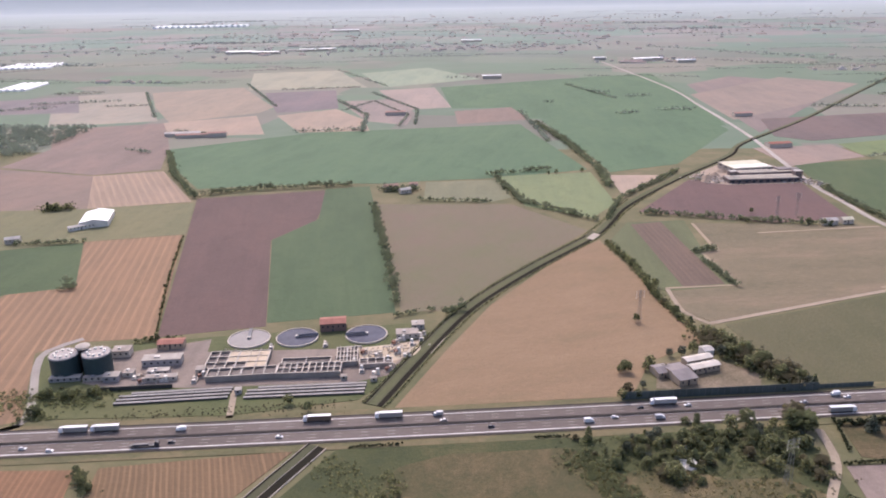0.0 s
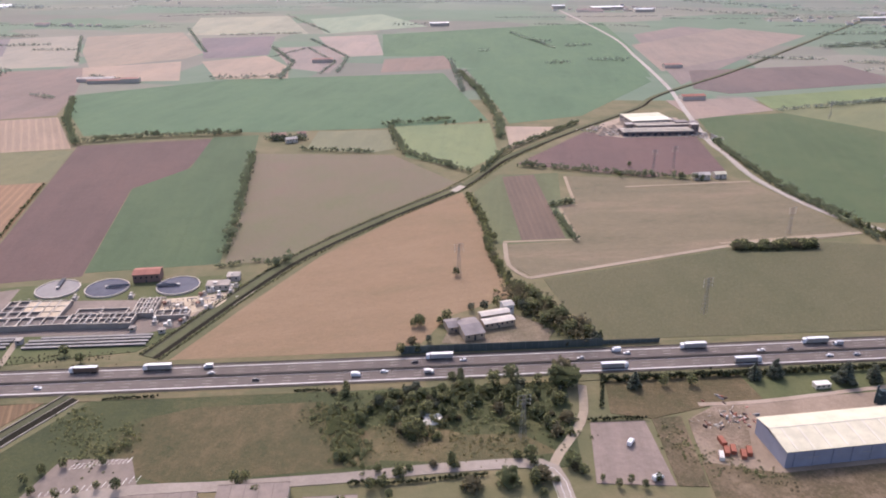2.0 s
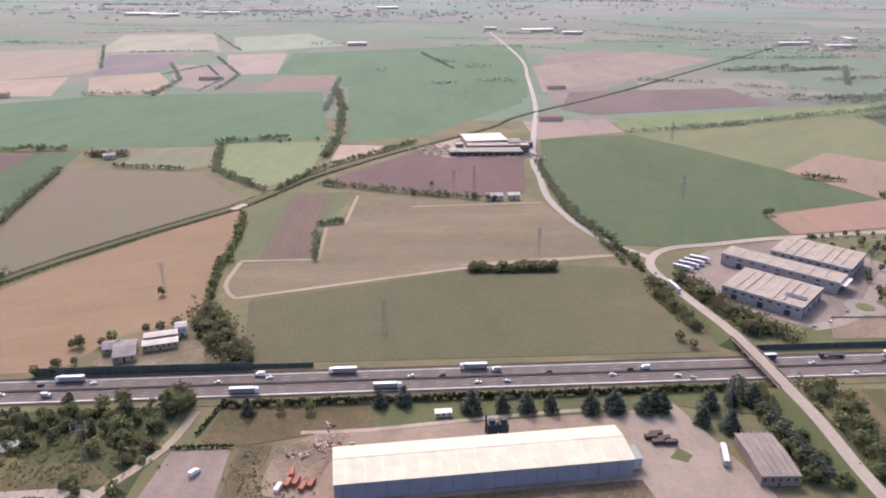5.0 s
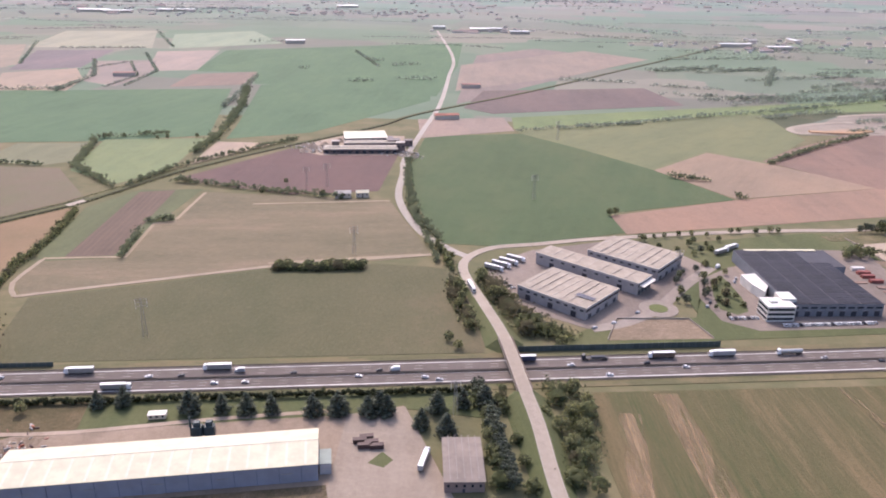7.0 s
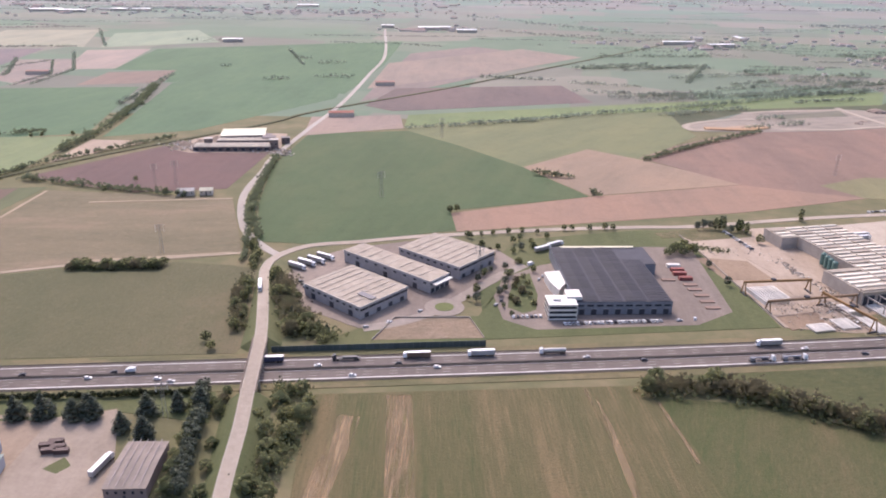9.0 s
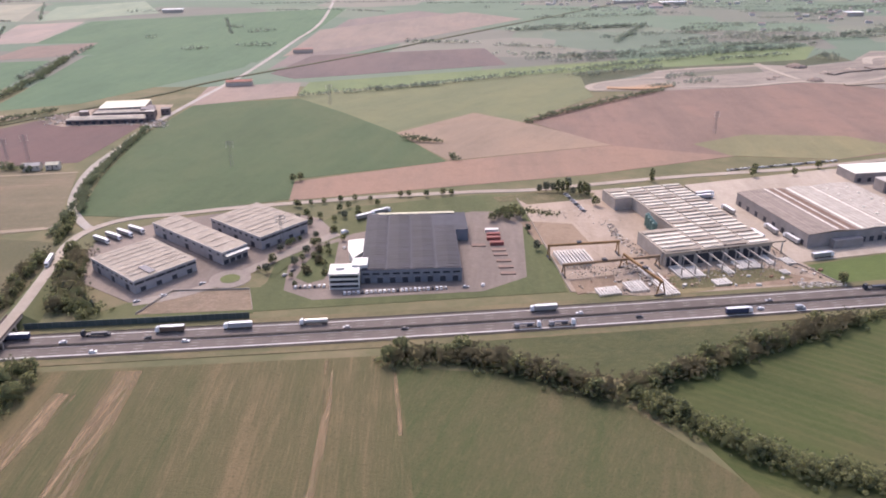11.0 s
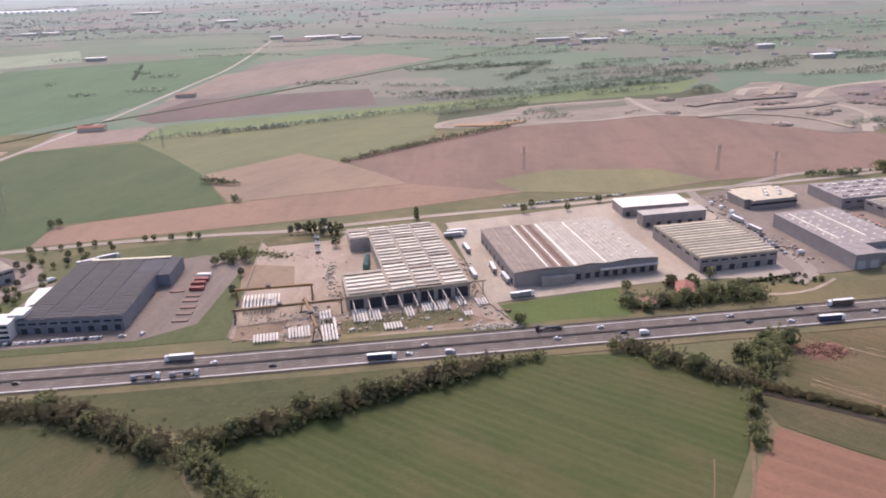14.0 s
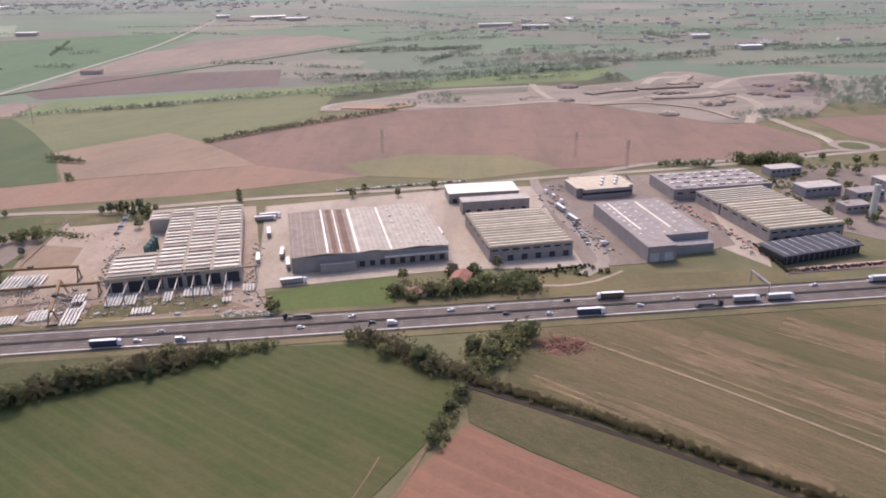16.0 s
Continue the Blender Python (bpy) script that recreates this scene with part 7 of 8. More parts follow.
for k in range(16):
    park(CARS[(0, 1, 2, 0)[k % 4]], 1233 - k * 0.6, 640 + k * 6.2, 20)
for k in range(9):
    park(CARS[(1, 0, 2)[k % 3]], 880 + k * 1.2, 700 - k * 5, 15)
for k, (x, y, a) in enumerate(((528, 596, -30), (534, 603, -30), (540, 609, -30), (546, 616, -30), (717, 645, 35), (728, 655, 35), (1003, 660, 105), (1008, 610, 105), (1022, 620, 100), (1030, 602, 105), (1040, 573, 15), (993, 690, 15), (995, 697, 15), (1222, 715, 110), (1228, 690, 110), (1132, 640, 105), (1128, 660, 105), (489, 357, 80))):
    park(LORRIES[0 if k < 6 else (0, 3)[k % 2]], x, y, a)
for x, y, a in ((1225, 735, 100), (1220, 748, 90), (1215, 760, 100), (1244, 640, 20), (705, 614, 50), (232, 330, 60), (240, 304, 30)):
    park(VANS[0], x, y, a)
park(LORRIES[3], 510.8, 555, -76, 2.3)
for src in (*CARS, *VANS, *LORRIES, TANKER, FLAT, CRANE):
    for o in (*src.children_recursive, src):
        bpy.data.objects.remove(o)

# ---- treatment plant ----
DARKTANK = plain("dark green steel", (0.035, 0.06, 0.065), 0.5)
RIM = plain("pale concrete rim", (0.55, 0.485, 0.405), 0.85, stain=0.6)
for x, y in ((-256, 436), (-235, 439)):
    dg = thing("digester_tank", "dark green cylindrical digester with white roof fittings", "tank", "digesters", at=Matrix.Translation((x, y, 0.2)))
    bm = bmesh.new()
    tube(bm, (0, 0, 0), (0, 0, 14.5), 9.2, n=32)
    part("shell", bm, DARKTANK, dg)
    bm = bmesh.new()
    tube(bm, (0, 0, 14.55), (0, 0, 15.3), 9.3, 8.9, n=32)
    cover = part("cover", bm, plain("grey cover", (0.4, 0.36, 0.33), 0.8), dg)
    for a in range(9):
        bm = bmesh.new()
        q = Vector((5.5 * math.cos(a * 0.7), 5.5 * math.sin(a * 0.7), 15.3))
        tube(bm, q, q + Vector((0, 0, 1.0)), 1.0, n=8)
        part("roof_fitting", bm, WHITE, cover)
    for a in range(24):
        bm = bmesh.new()
        q = Vector((9.0 * math.cos(a * 0.2618), 9.0 * math.sin(a * 0.2618), 15.3))
        tube(bm, q, q + Vector((0, 0, 1.1)), 0.08, n=4)
        part("rail_post", bm, WHITE, cover)
tw = thing("stair_tower", "dark brown tower between the digesters with a pale cap", "tower", at=Matrix.Translation((-246, 443, 0.2)))
part("shaft", bx(-2.6, 2.6, -2.6, 2.6, 0, 16.5, 0.1), plain("brown shaft", (0.1, 0.07, 0.065), 0.8), tw)
bm = bmesh.new()
tube(bm, (0, 0, 16.5), (0, 0, 18), 4.6, 4.6, n=24)
tube(bm, (0, 0, 18), (0, 0, 19.5), 4.6, 0.6, n=24)
part("cap", bm, RIM, tw)
m_pond, nt_p, b_p = mat("basin water", 0.4)
b_p.inputs["Specular IOR Level"].default_value = 0.04
nt_p.links.new(ramp(nt_p, noise_of(nt_p, nt_p.nodes.new("ShaderNodeTexCoord").outputs["Object"], 0.12, 4.0), ((0.3, (0.055, 0.06, 0.085)), (0.7, (0.09, 0.095, 0.125)))), b_p.inputs["Base Color"])
for k, (x, y) in enumerate(((-148, 490), (-113, 493), (-63, 499))):
    ck = thing("clarifier_basin", "round clarifier basin with water and a scraper bridge", "basin", "clarifiers", at=Matrix.Translation((x, y, 0.2)))
    bm = bmesh.new()
    ring = []
    for a in range(40):
        c, s_ = math.cos(a * math.pi / 20), math.sin(a * math.pi / 20)
        ring.append([bm.verts.new((r * c, r * s_, z)) for r, z in ((15.4, 0), (15.4, 1.2), (14.7, 1.2), (14.7, 0))])
    for p, q in zip(ring, ring[1:] + ring[:1]):
        for j in range(3):
            bm.faces.new((p[j], q[j], q[j + 1], p[j + 1]))
    bmesh.ops.recalc_face_normals(bm, faces=bm.faces[:])
    part("rim_wall", bm, RIM, ck)
    bm = bmesh.new()
    tube(bm, (0, 0, 0.3), (0, 0, 0.8), 14.72, n=40)
    part("water", bm, m_pond if k else plain("grey scum", (0.14, 0.13, 0.13), 0.5), ck)
    a = radians((100, 12, 190)[k])
    bm = bmesh.new()
    box(bm, 0, 15.2, -0.9, 0.9, 1.5, 1.8, Matrix.Rotation(a, 4, "Z"))
    for d in (-0.85, 0.85):
        box(bm, 0, 15.2, d - 0.05, d + 0.05, 1.8, 2.7, Matrix.Rotation(a, 4, "Z"))
    part("scraper_bridge", bm, plain("bridge steel", (0.16, 0.17, 0.2), 0.6), ck)
    bm = bmesh.new()
    tube(bm, (0, 0, 0), (0, 0, 2.4), 1.4, n=14)
    part("centre_column", bm, STEEL, ck)


def basin(x, y, turn, w, d, h, nx, ny, label, pale=(), ramp_side=False):
    s = site("settling_basin", label, "basin", x, y, turn, "rectangular basins")
    grey = plain("basin concrete", (0.31, 0.27, 0.235), 0.9, stain=0.6)
    part("floor", bx(0, w, 0, d, -0.2, 0.4), grey, s)
    for i in range(nx + 1):
        xx = w * i / nx
        wall = part("cross_wall", bx(xx - 0.2, xx + 0.2, 0.31, d - 0.31, 0, h - 0.1), grey, s)
        part("coping", bx(xx - 0.35, xx + 0.35, 0.31, d - 0.31, h - 0.08, h + 0.12), RIM, wall)
    for j in range(ny + 1):
        yy = d * j / ny
        wall = part("long_wall", bx(-0.3, w + 0.3, yy - 0.2, yy + 0.2, 0, h - 0.1), grey, s)
        part("coping", bx(-0.3, w + 0.3, yy - 0.3, yy + 0.3, h - 0.1, h + 0.1), RIM, wall)
    for i in range(nx):
        for j in range(ny):
            bed = (i, j) in pale
            fill = plain("pale sludge", (0.56, 0.46, 0.33), 0.9) if bed else plain("dark sludge", (0.15, 0.125, 0.11), 0.7)
            part("cell", bx(w * i / nx + 0.21, w * (i + 1) / nx - 0.21, d * j / ny + 0.31, d * (j + 1) / ny - 0.31, 0.35, h - (0.4 if bed else 1.4)), fill, s)
    for i in range(nx):
        xx = w * (i + 0.5) / nx
        walkway = part("walkway", bx(xx - 0.4, xx + 0.4, 0, d, h + 0.14, h + 0.26), STEEL if i % 2 else RIM, s)
        for dx in (-0.4, 0.4):
            bm = bx(xx + dx - 0.05, xx + dx + 0.05, 0, d, h + 1.1, h + 1.25)
            for q in range(4):
                box(bm, xx + dx - 0.06, xx + dx + 0.06, d * (q + 0.1) / 3.3, d * (q + 0.1) / 3.3 + 0.12, h + 0.26, h + 1.1)
            part("handrail", bm, RIM, walkway)
    return s


basin(-158, 427, 8, 45, 11, 4.0, 3, 1, "long concrete basin with walkways")
basin(-113, 433, 5, 42, 13.5, 4.0, 5, 2, "concrete aeration basin divided in cells")
basin(-164, 440, 6, 41, 24, 3.2, 3, 3, "concrete sludge basin with pale beds", ((1, 1), (2, 1), (1, 2), (2, 2), (2, 0)))
basin(-113, 446, 6, 33, 9, 3.4, 1, 1, "covered grey concrete basin")
basin(-76, 450, 8, 14, 22, 3.6, 3, 3, "pump basin with pipes and walkways")
basin(-60, 448, 8, 22, 8, 3.2, 2, 1, "low concrete basin beside the yard")
random.seed(5)
for x, y, w, d, h, c in ((-236, 459, 12, 9, 5, 0), (-209, 446, 26, 9, 5, 1), (-216, 432, 7, 6, 3, 0), (-200, 434, 14, 5, 3.5, 1), (-198, 426, 20, 5, 3, 0), (-168, 436, 6, 6, 4, 0), (-262, 424, 20, 5, 2.6, 1), (-240, 426, 16, 4, 2.4, 0), (-226, 425, 10, 7, 4, 1), (-40, 492, 16, 9, 4, 0), (-30, 508, 9, 8, 4, 1), (-70, 432, 4, 3, 2.5, 0), (-50, 430, 4, 3, 2.5, 0), (-134, 412, 4, 4, 3, 1)):
    s = site("plant_hut", ("pale" if c == 0 else "grey") + " flat-roofed service hut of the plant", "hut", x, y, 8, "service huts")
    walls(s, w, d, h, RIM if c == 0 else plain("grey render", (0.34, 0.32, 0.31), 0.9), 0.3)
    part("roof", bx(-0.25, w + 0.25, -0.25, d + 0.25, h, h + 0.3), plain("gravel roof", (0.35, 0.305, 0.26), 0.9, stain=0.6) if c == 0 else plain("dull hut roof", (0.4, 0.36, 0.31), 0.9, stain=0.5), s)
    openings(s, w, h, max(1, int(w / 4)), 1.4, 1.2, h * 0.45, GLASS, "window")
    if w > 8:
        part("roof_unit", bx(w * 0.3, w * 0.45, d * 0.3, d * 0.6, h + 0.3, h + 1.2), STEEL, s)
for k in range(18):
    x, y = random.uniform(-80, -36), random.uniform(447, 478)
    pp = thing("pipe_stand", "pale pipework standing in the plant yard", "pipes", "pipework", at=Matrix.Translation((x, y, 0.2)))
    bm = bmesh.new()
    tube(bm, (0, 0, 0), (0, 0, 2.6), 0.4)
    tube(bm, (0, 0, 2.4), (4, 0, 2.4), 0.35)
    tube(bm, (4, 0, 0), (4, 0, 2.6), 0.35)
    part("pipe", bm, RIM, pp)


def machinery(x, y, turn, k):
    u = site("machinery_unit", "pale pumping machinery with pipes and a small tank", "machinery", x, y, turn, "plant machinery")
    part("base", bx(-3, 3, -1.8, 1.8, 0, 0.5, 0.05), RIM, u)
    part("motor_box", bx(-2.6, -0.4, -1.2, 1.2, 0.5, 2.0 + 0.4 * (k % 3), 0.08), (WHITE, STEEL, plain("rusty steel", (0.26, 0.13, 0.09), 0.8))[k % 3], u)
    bm = bmesh.new()
    tube(bm, (1.2, 0, 0.5), (1.2, 0, 3.0 + k % 2), 1.1, n=14)
    part("tank", bm, WHITE if k % 2 else RIM, u)
    bm = bmesh.new()
    tube(bm, (-0.4, 0.6, 1.4), (2.8, 0.6, 1.4), 0.22)
    tube(bm, (2.8, 0.6, 0.5), (2.8, 0.6, 3.4), 0.22)
    part("pipe", bm, RIM, u)
    bm = bmesh.new()
    for q in range(4):
        box(bm, -2.9 + q * 1.9, -2.8 + q * 1.9, -1.75, -1.65, 0.5, 1.6)
    box(bm, -2.9, 2.9, -1.75, -1.65, 1.5, 1.62)
    part("handrail", bm, RIM, u)


for k, (x, y) in enumerate(((-50, 467), (-42, 458), (-40, 485), (-36, 491), (-22, 492), (-37, 471), (-30, 467), (-58, 444), (-40, 446), (-48, 441), (-90, 481), (-215, 436), (-206, 431), (-196, 433), (-200, 426), (-186, 428), (-166, 428), (-163, 434), (-22, 500), (-28, 484), (-60, 470), (-66, 455), (-128, 476), (-240, 452))):
    machinery(x, y, (8, 98, 40)[k % 3], k)
dw = site("dark_wall", "long dark boundary wall of the treatment plant", "wall", -222, 414, 7.6)
part("panel", bx(0, 45, -0.15, 0.15, 0, 2.6), plain("dark boundary", (0.06, 0.06, 0.055), 0.9), dw)
part("coping", bx(-0.1, 45.1, -0.22, 0.22, 2.6, 2.72), plain("dark boundary", (0.06, 0.06, 0.055), 0.9), dw)


def clutter(line, spread, n, low, high, colours, label, name="loose_clutter"):
    """Loose pieces scattered along a line, as one heap of stuff."""
    rng = np.random.default_rng(len(line) + n)
    pts = [Vector(p) for p in line]
    verts, faces = [], []
    cube = [(-1, -1, 0), (1, -1, 0), (1, 1, 0), (-1, 1, 0), (-1, -1, 1), (1, -1, 1), (1, 1, 1), (-1, 1, 1)]
    quad = [(0, 3, 2, 1), (4, 5, 6, 7), (0, 1, 5, 4), (1, 2, 6, 5), (2, 3, 7, 6), (3, 0, 4, 7)]
    for _ in range(n):
        k = rng.integers(0, len(pts) - 1)
        q = pts[k].lerp(pts[k + 1], rng.random())
        x, y = q.x + rng.normal() * spread, q.y + rng.normal() * spread
        sx, sy, sz, a = rng.uniform(low, high), rng.uniform(low, high) * 0.4, rng.uniform(low, high) * 0.7, rng.uniform(0, 6.28)
        o = len(verts)
        for u, v, w in cube:
            u, v = u * sx * (1 - 0.25 * w * rng.random()), v * sy
            verts.append((x + u * math.cos(a) - v * math.sin(a), y + u * math.sin(a) + v * math.cos(a), 0.3 + w * sz * rng.uniform(0.8, 1.2)))
        faces += [tuple(o + i for i in f) for f in quad]
    me = bpy.data.meshes.new(name)
    me.from_pydata(verts, [], faces)
    me.materials.append(mixed("clutter " + label, colours))
    tagged(new(name, me), label, "clutter", kind="stuff")


PALES = ((0.6, 0.55, 0.46), (0.4, 0.34, 0.27), (0.2, 0.15, 0.11), (0.66, 0.62, 0.55), (0.3, 0.2, 0.13), (0.12, 0.1, 0.09))
clutter([(904, 632), (908, 608), (916, 580), (922, 571)], 2.5, 140, 0.3, 1.2, PALES, "heaped formwork and concrete parts beside the works")
clutter([(1008, 531), (1036, 533)], 2.0, 140, 0.3, 1.1, ((0.66, 0.62, 0.55), (0.5, 0.45, 0.38), (0.3, 0.25, 0.2)), "pale broken concrete heaped beside the motorway")
clutter([(928, 545), (960, 548), (1010, 562)], 7, 320, 0.2, 0.75, PALES, "formwork scraps scattered over the precast yard")
clutter([(868, 548), (900, 552), (918, 518)], 5, 260, 0.2, 0.8, PALES, "timber and steel scraps between the beams")
DARKS = ((0.2, 0.14, 0.1), (0.1, 0.08, 0.07), (0.3, 0.24, 0.18), (0.45, 0.4, 0.33), (0.25, 0.15, 0.08))
clutter([(905, 560), (914, 545), (924, 520)], 3, 220, 0.4, 1.6, DARKS, "rusty formwork heaped under the gantry")
clutter([(893, 522), (902, 524)], 2, 60, 0.4, 1.2, DARKS, "brown stack of timbers beside the beams")
clutter([(300, 975), (318, 960), (345, 950)], 9, 260, 0.6, 2.2, PALES, "bricks and pallets heaped in the factory yard")
clutter([(400, 950), (430, 955), (440, 930)], 6, 160, 0.6, 2.0, PALES, "bricks and scrap beside the kilns")
clutter([(1018, 545), (1008, 590), (1000, 640)], 1.8, 100, 0.3, 1.1, PALES, "parts stacked along the yard fence")
clutter([(850, 650), (880, 660), (905, 640)], 5, 60, 0.3, 0.9, PALES, "scrap left on the back of the yard")
clutter([(1212, 760), (1230, 680), (1245, 625)], 5, 110, 0.5, 1.5, PALES + ((0.3, 0.08, 0.06),), "pallets and bins between the factories")
clutter([(1316, 735), (1335, 672), (1348, 618)], 3, 90, 0.6, 2.0, PALES, "pallets stacked along the factory wall")
clutter([(-60, 466), (-40, 470), (-24, 490)], 5, 90, 0.3, 1.1, PALES, "pipes and fittings lying in the plant yard")
clutter([(-212, 434), (-190, 430)], 4, 60, 0.3, 1.2, PALES, "fittings round the pump house")
clutter([(-166, 468), (-128, 472)], 2, 40, 0.3, 1.0, PALES, "fittings behind the sludge basin")
clutter([(274, 345), (292, 356), (300, 350)], 4, 70, 0.3, 1.2, PALES + ((0.4, 0.1, 0.06),), "scrap lying on the weedy earth")
clutter([(1225, 770), (1255, 790), (1290, 800)], 5, 90, 0.6, 1.8, PALES, "stored goods behind the small works")
# Pale panel colour holds the sky's reflection instead of dark glass.
PVB = plain("sky-toned solar glass", (0.42, 0.38, 0.33), 0.5)
for x0, y0, x1, y1, n in ((-206, 397.5, -137, 407.5, 4), (-127, 407, -52, 415.5, 4)):
    for k in range(n):
        a = math.atan2(y1 - y0, x1 - x0)
        row = thing("solar_row", "long row of tilted solar panels, sky reflection in their colour", "solar panels", "solar rows", at=Matrix.Translation((x0 + (k == 3) * 6, y0 + k * 4.1, 0.2)) @ Matrix.Rotation(a, 4, "Z"))
        w = math.hypot(x1 - x0, y1 - y0) - (6 if k == 3 else 0)
        for j in range(12):
            bm = bmesh.new()
            box(bm, w * j / 12 + 0.1, w * (j + 1) / 12 - 0.1, -0.7, 0.7, -0.05, 0.05, Matrix.Translation((0, 0, 1.5)) @ Matrix.Rotation(radians(22), 4, "X"))
            part("panel", bm, PVB, row)
        part("top_rail", bx(0, w, 0.5, 0.62, 1.0, 1.6), plain("dark rail", (0.08, 0.075, 0.07), 0.7), row)
        part("support", bx(0, w, -0.5, -0.35, 0, 1.2), plain("dark rail", (0.08, 0.075, 0.07), 0.7), row)

# ---- precast yard ----
YELLOW = plain("yellow crane paint", (0.28, 0.16, 0.065), 0.7, stain=0.6)
BEAM = plain("white precast concrete", (0.74, 0.7, 0.63), 0.85, vary=0.25)


def gantry(x, y, turn, span, h, paint, label):
    g_ = site("gantry_crane", label, "crane", x, y, turn, "gantry cranes")
    part("girder", bx(-1, span + 1, -0.7, 0.7, h, h + 1.6, 0.1), paint, g_)
    for xx in (0, span):
        for dy in (-3.2, 3.2):
            bm = bmesh.new()
            tube(bm, (xx, dy, 0), (xx, dy * 0.3, h + 0.4), 0.4, 0.45, 6)
            part("leg", bm, paint, g_)
        part("bogie", bx(xx - 0.5, xx + 0.5, -4.2, 4.2, 0, 0.8), DOOR, g_)
    part("trolley", bx(span * 0.4, span * 0.4 + 3, -1.3, 1.3, h + 1.6, h + 2.8), DOOR, g_)
    return g_


gantry(853, 571, 8.7, 49, 8.5, YELLOW, "yellow gantry crane over precast beams")
gantry(860, 543, 12.5, 66, 7, plain("rusty crane steel", (0.26, 0.17, 0.1), 0.7, stain=0.6), "long rusty gantry runway over the yard")
gantry(917, 516, 111, 43, 8.5, YELLOW, "yellow gantry crane along the yard")
run = site("crane_runway", "long steel crane runway on columns", "crane", 927, 560, 13)
part("rail_beam", bx(0, 92, -0.4, 0.4, 8.6, 9.6), plain("tan fascia", (0.4, 0.33, 0.25), 0.8), run)
for k in range(9):
    part("column", bx(k * 11.2, k * 11.2 + 0.7, -0.35, 0.35, 0, 8.6), STEEL, run)
for k in range(14):
    part("sign_letter_bar", bx(36 + k * 1.9, 37.3 + k * 1.9, -0.1, 0.1, 9.62, 10.7), plain("brown sign", (0.14, 0.09, 0.07), 0.8), run)
for k in range(8):
    fr = site("portal_frame", "concrete portal runway in front of the works", "runway", 936 + k * 9.4, 541 + k * 2.4, 104, "portal runways")
    part("beam", bx(-3, 18, -0.35, 0.35, 6.4, 7.2), PALE, fr)
    for xx in (0, 15):
        part("column", bx(xx - 0.35, xx + 0.35, -0.3, 0.3, 0, 6.4), PALE, fr)


def beam_stack(x, y, turn, n, length, gap=1.7, h=1.1, high=1):
    for k in range(n):
        b_ = site("concrete_beam", "white precast concrete beam lying on the yard", "beam", x + k * gap * math.cos(radians(turn - 90)), y + k * gap * math.sin(radians(turn - 90)), turn, "concrete beams", 0.27)
        part("web", bx(0, length, -0.3, 0.3, 0, h * high), BEAM, b_)
        part("flange", bx(0, length, -0.6, 0.6, h * high, h * high + 0.25), BEAM, b_)


beam_stack(862, 553, 102, 9, 24, 2.3, 1.4, 2)
beam_stack(876, 560, 102, 4, 22, 2.3, 1.4)
beam_stack(880, 513, 104, 8, 10, 1.9)
beam_stack(900, 518, 104, 7, 14, 1.9)
beam_stack(921, 514, 104, 5, 30, 2.0)
for k, (x, y, n, ln) in enumerate(((936, 538, 5, 18), (946, 540, 4, 15), (956, 528, 6, 8), (968, 545, 3, 14), (978, 552, 5, 12), (988, 554, 4, 13), (1000, 560, 3, 14), (1012, 560, 4, 10), (1004, 545, 3, 6), (916, 535, 4, 20))):
    beam_stack(x, y, 104, n, ln, 1.9)
for k in range(60):
    x, y = random.uniform(868, 1030), 0
    y = random.uniform(514, 534) + (x - 868) * 0.13
    s = random.uniform(0.5, 1.6)
    rb = site("rubble_block", "pale broken concrete block", "rubble", x, y, random.uniform(0, 90), "rubble")
    part("block", bx(-s, s, -s * 0.6, s * 0.6, 0, s * 0.8, 0.1), (DUST, BEAM, plain("rusty steel", (0.26, 0.13, 0.09), 0.8), DUST)[k % 4], rb)
for x, y, col in ((815, 618, 0), (816, 610, 1), (816, 603, 1), (818, 594, 1), (819, 584, 2), (820, 576, 2), (822, 566, 2), (823, 556, 2), (824, 546, 2), (805, 592, 2)):
    st = site("stacked_load", ("white", "red", "brown")[col] + " stack of material in the factory yard", "stack", x, y, 4, "stacks")
    for k in range(1 if col == 2 else 3):
        part("pallet", bx(-5 + k * 0.1, 5, -2 + k * 0.2, 2, k * 0.8, k * 0.8 + 0.75, 0.05), (WHITE, plain("dull red load", (0.27, 0.085, 0.07), 0.7, stain=0.5), plain("brown timber", (0.26, 0.18, 0.14), 0.9))[col], st)

# ---- long hall yard ----
ORANGE = plain("orange container paint", (0.37, 0.12, 0.07), 0.6, stain=0.5)
for x, y, a in ((274.3, 321.4, 80), (278, 325, 80), (281.5, 326.5, 80), (278, 333, 100), (285.5, 323, 80), (289, 325.5, 80)):
    ct = site("skip_container", "orange steel skip container on dusty ground", "container", x, y, a, "orange containers")
    part("body", bx(-3, 3, -1.2, 1.2, 0.15, 2.2, 0.06), ORANGE if x > 275 else WHITE, ct)
    for k in range(6):
        part("rib", bx(-2.7 + k * 1.05, -2.55 + k * 1.05, -1.28, 1.28, 0.15, 2.2), plain("faded red", (0.42, 0.17, 0.12), 0.7), ct)
for k, (x, y) in enumerate(((456, 371), (459, 374), (462, 370), (465, 367), (459, 367))):
    ct = site("skip_container", "dark brown steel skip in the gravel yard", "container", x, y, 10, "dark containers")
    part("body", bx(-3.4, 3.4, -1.2, 1.2, 0, 2.2, 0.06), plain("dark brown steel", (0.085, 0.05, 0.045), 0.6), ct)
    part("lip", bx(-3.5, 3.5, -1.3, 1.3, 2.2, 2.4), plain("dark brown steel", (0.085, 0.05, 0.045), 0.6), ct)
yard("planting_bed", [(462, 355), (470, 352), (474, 358), (468, 364)], 0.36, GRASS, "small grass island in the yard", "lawn")
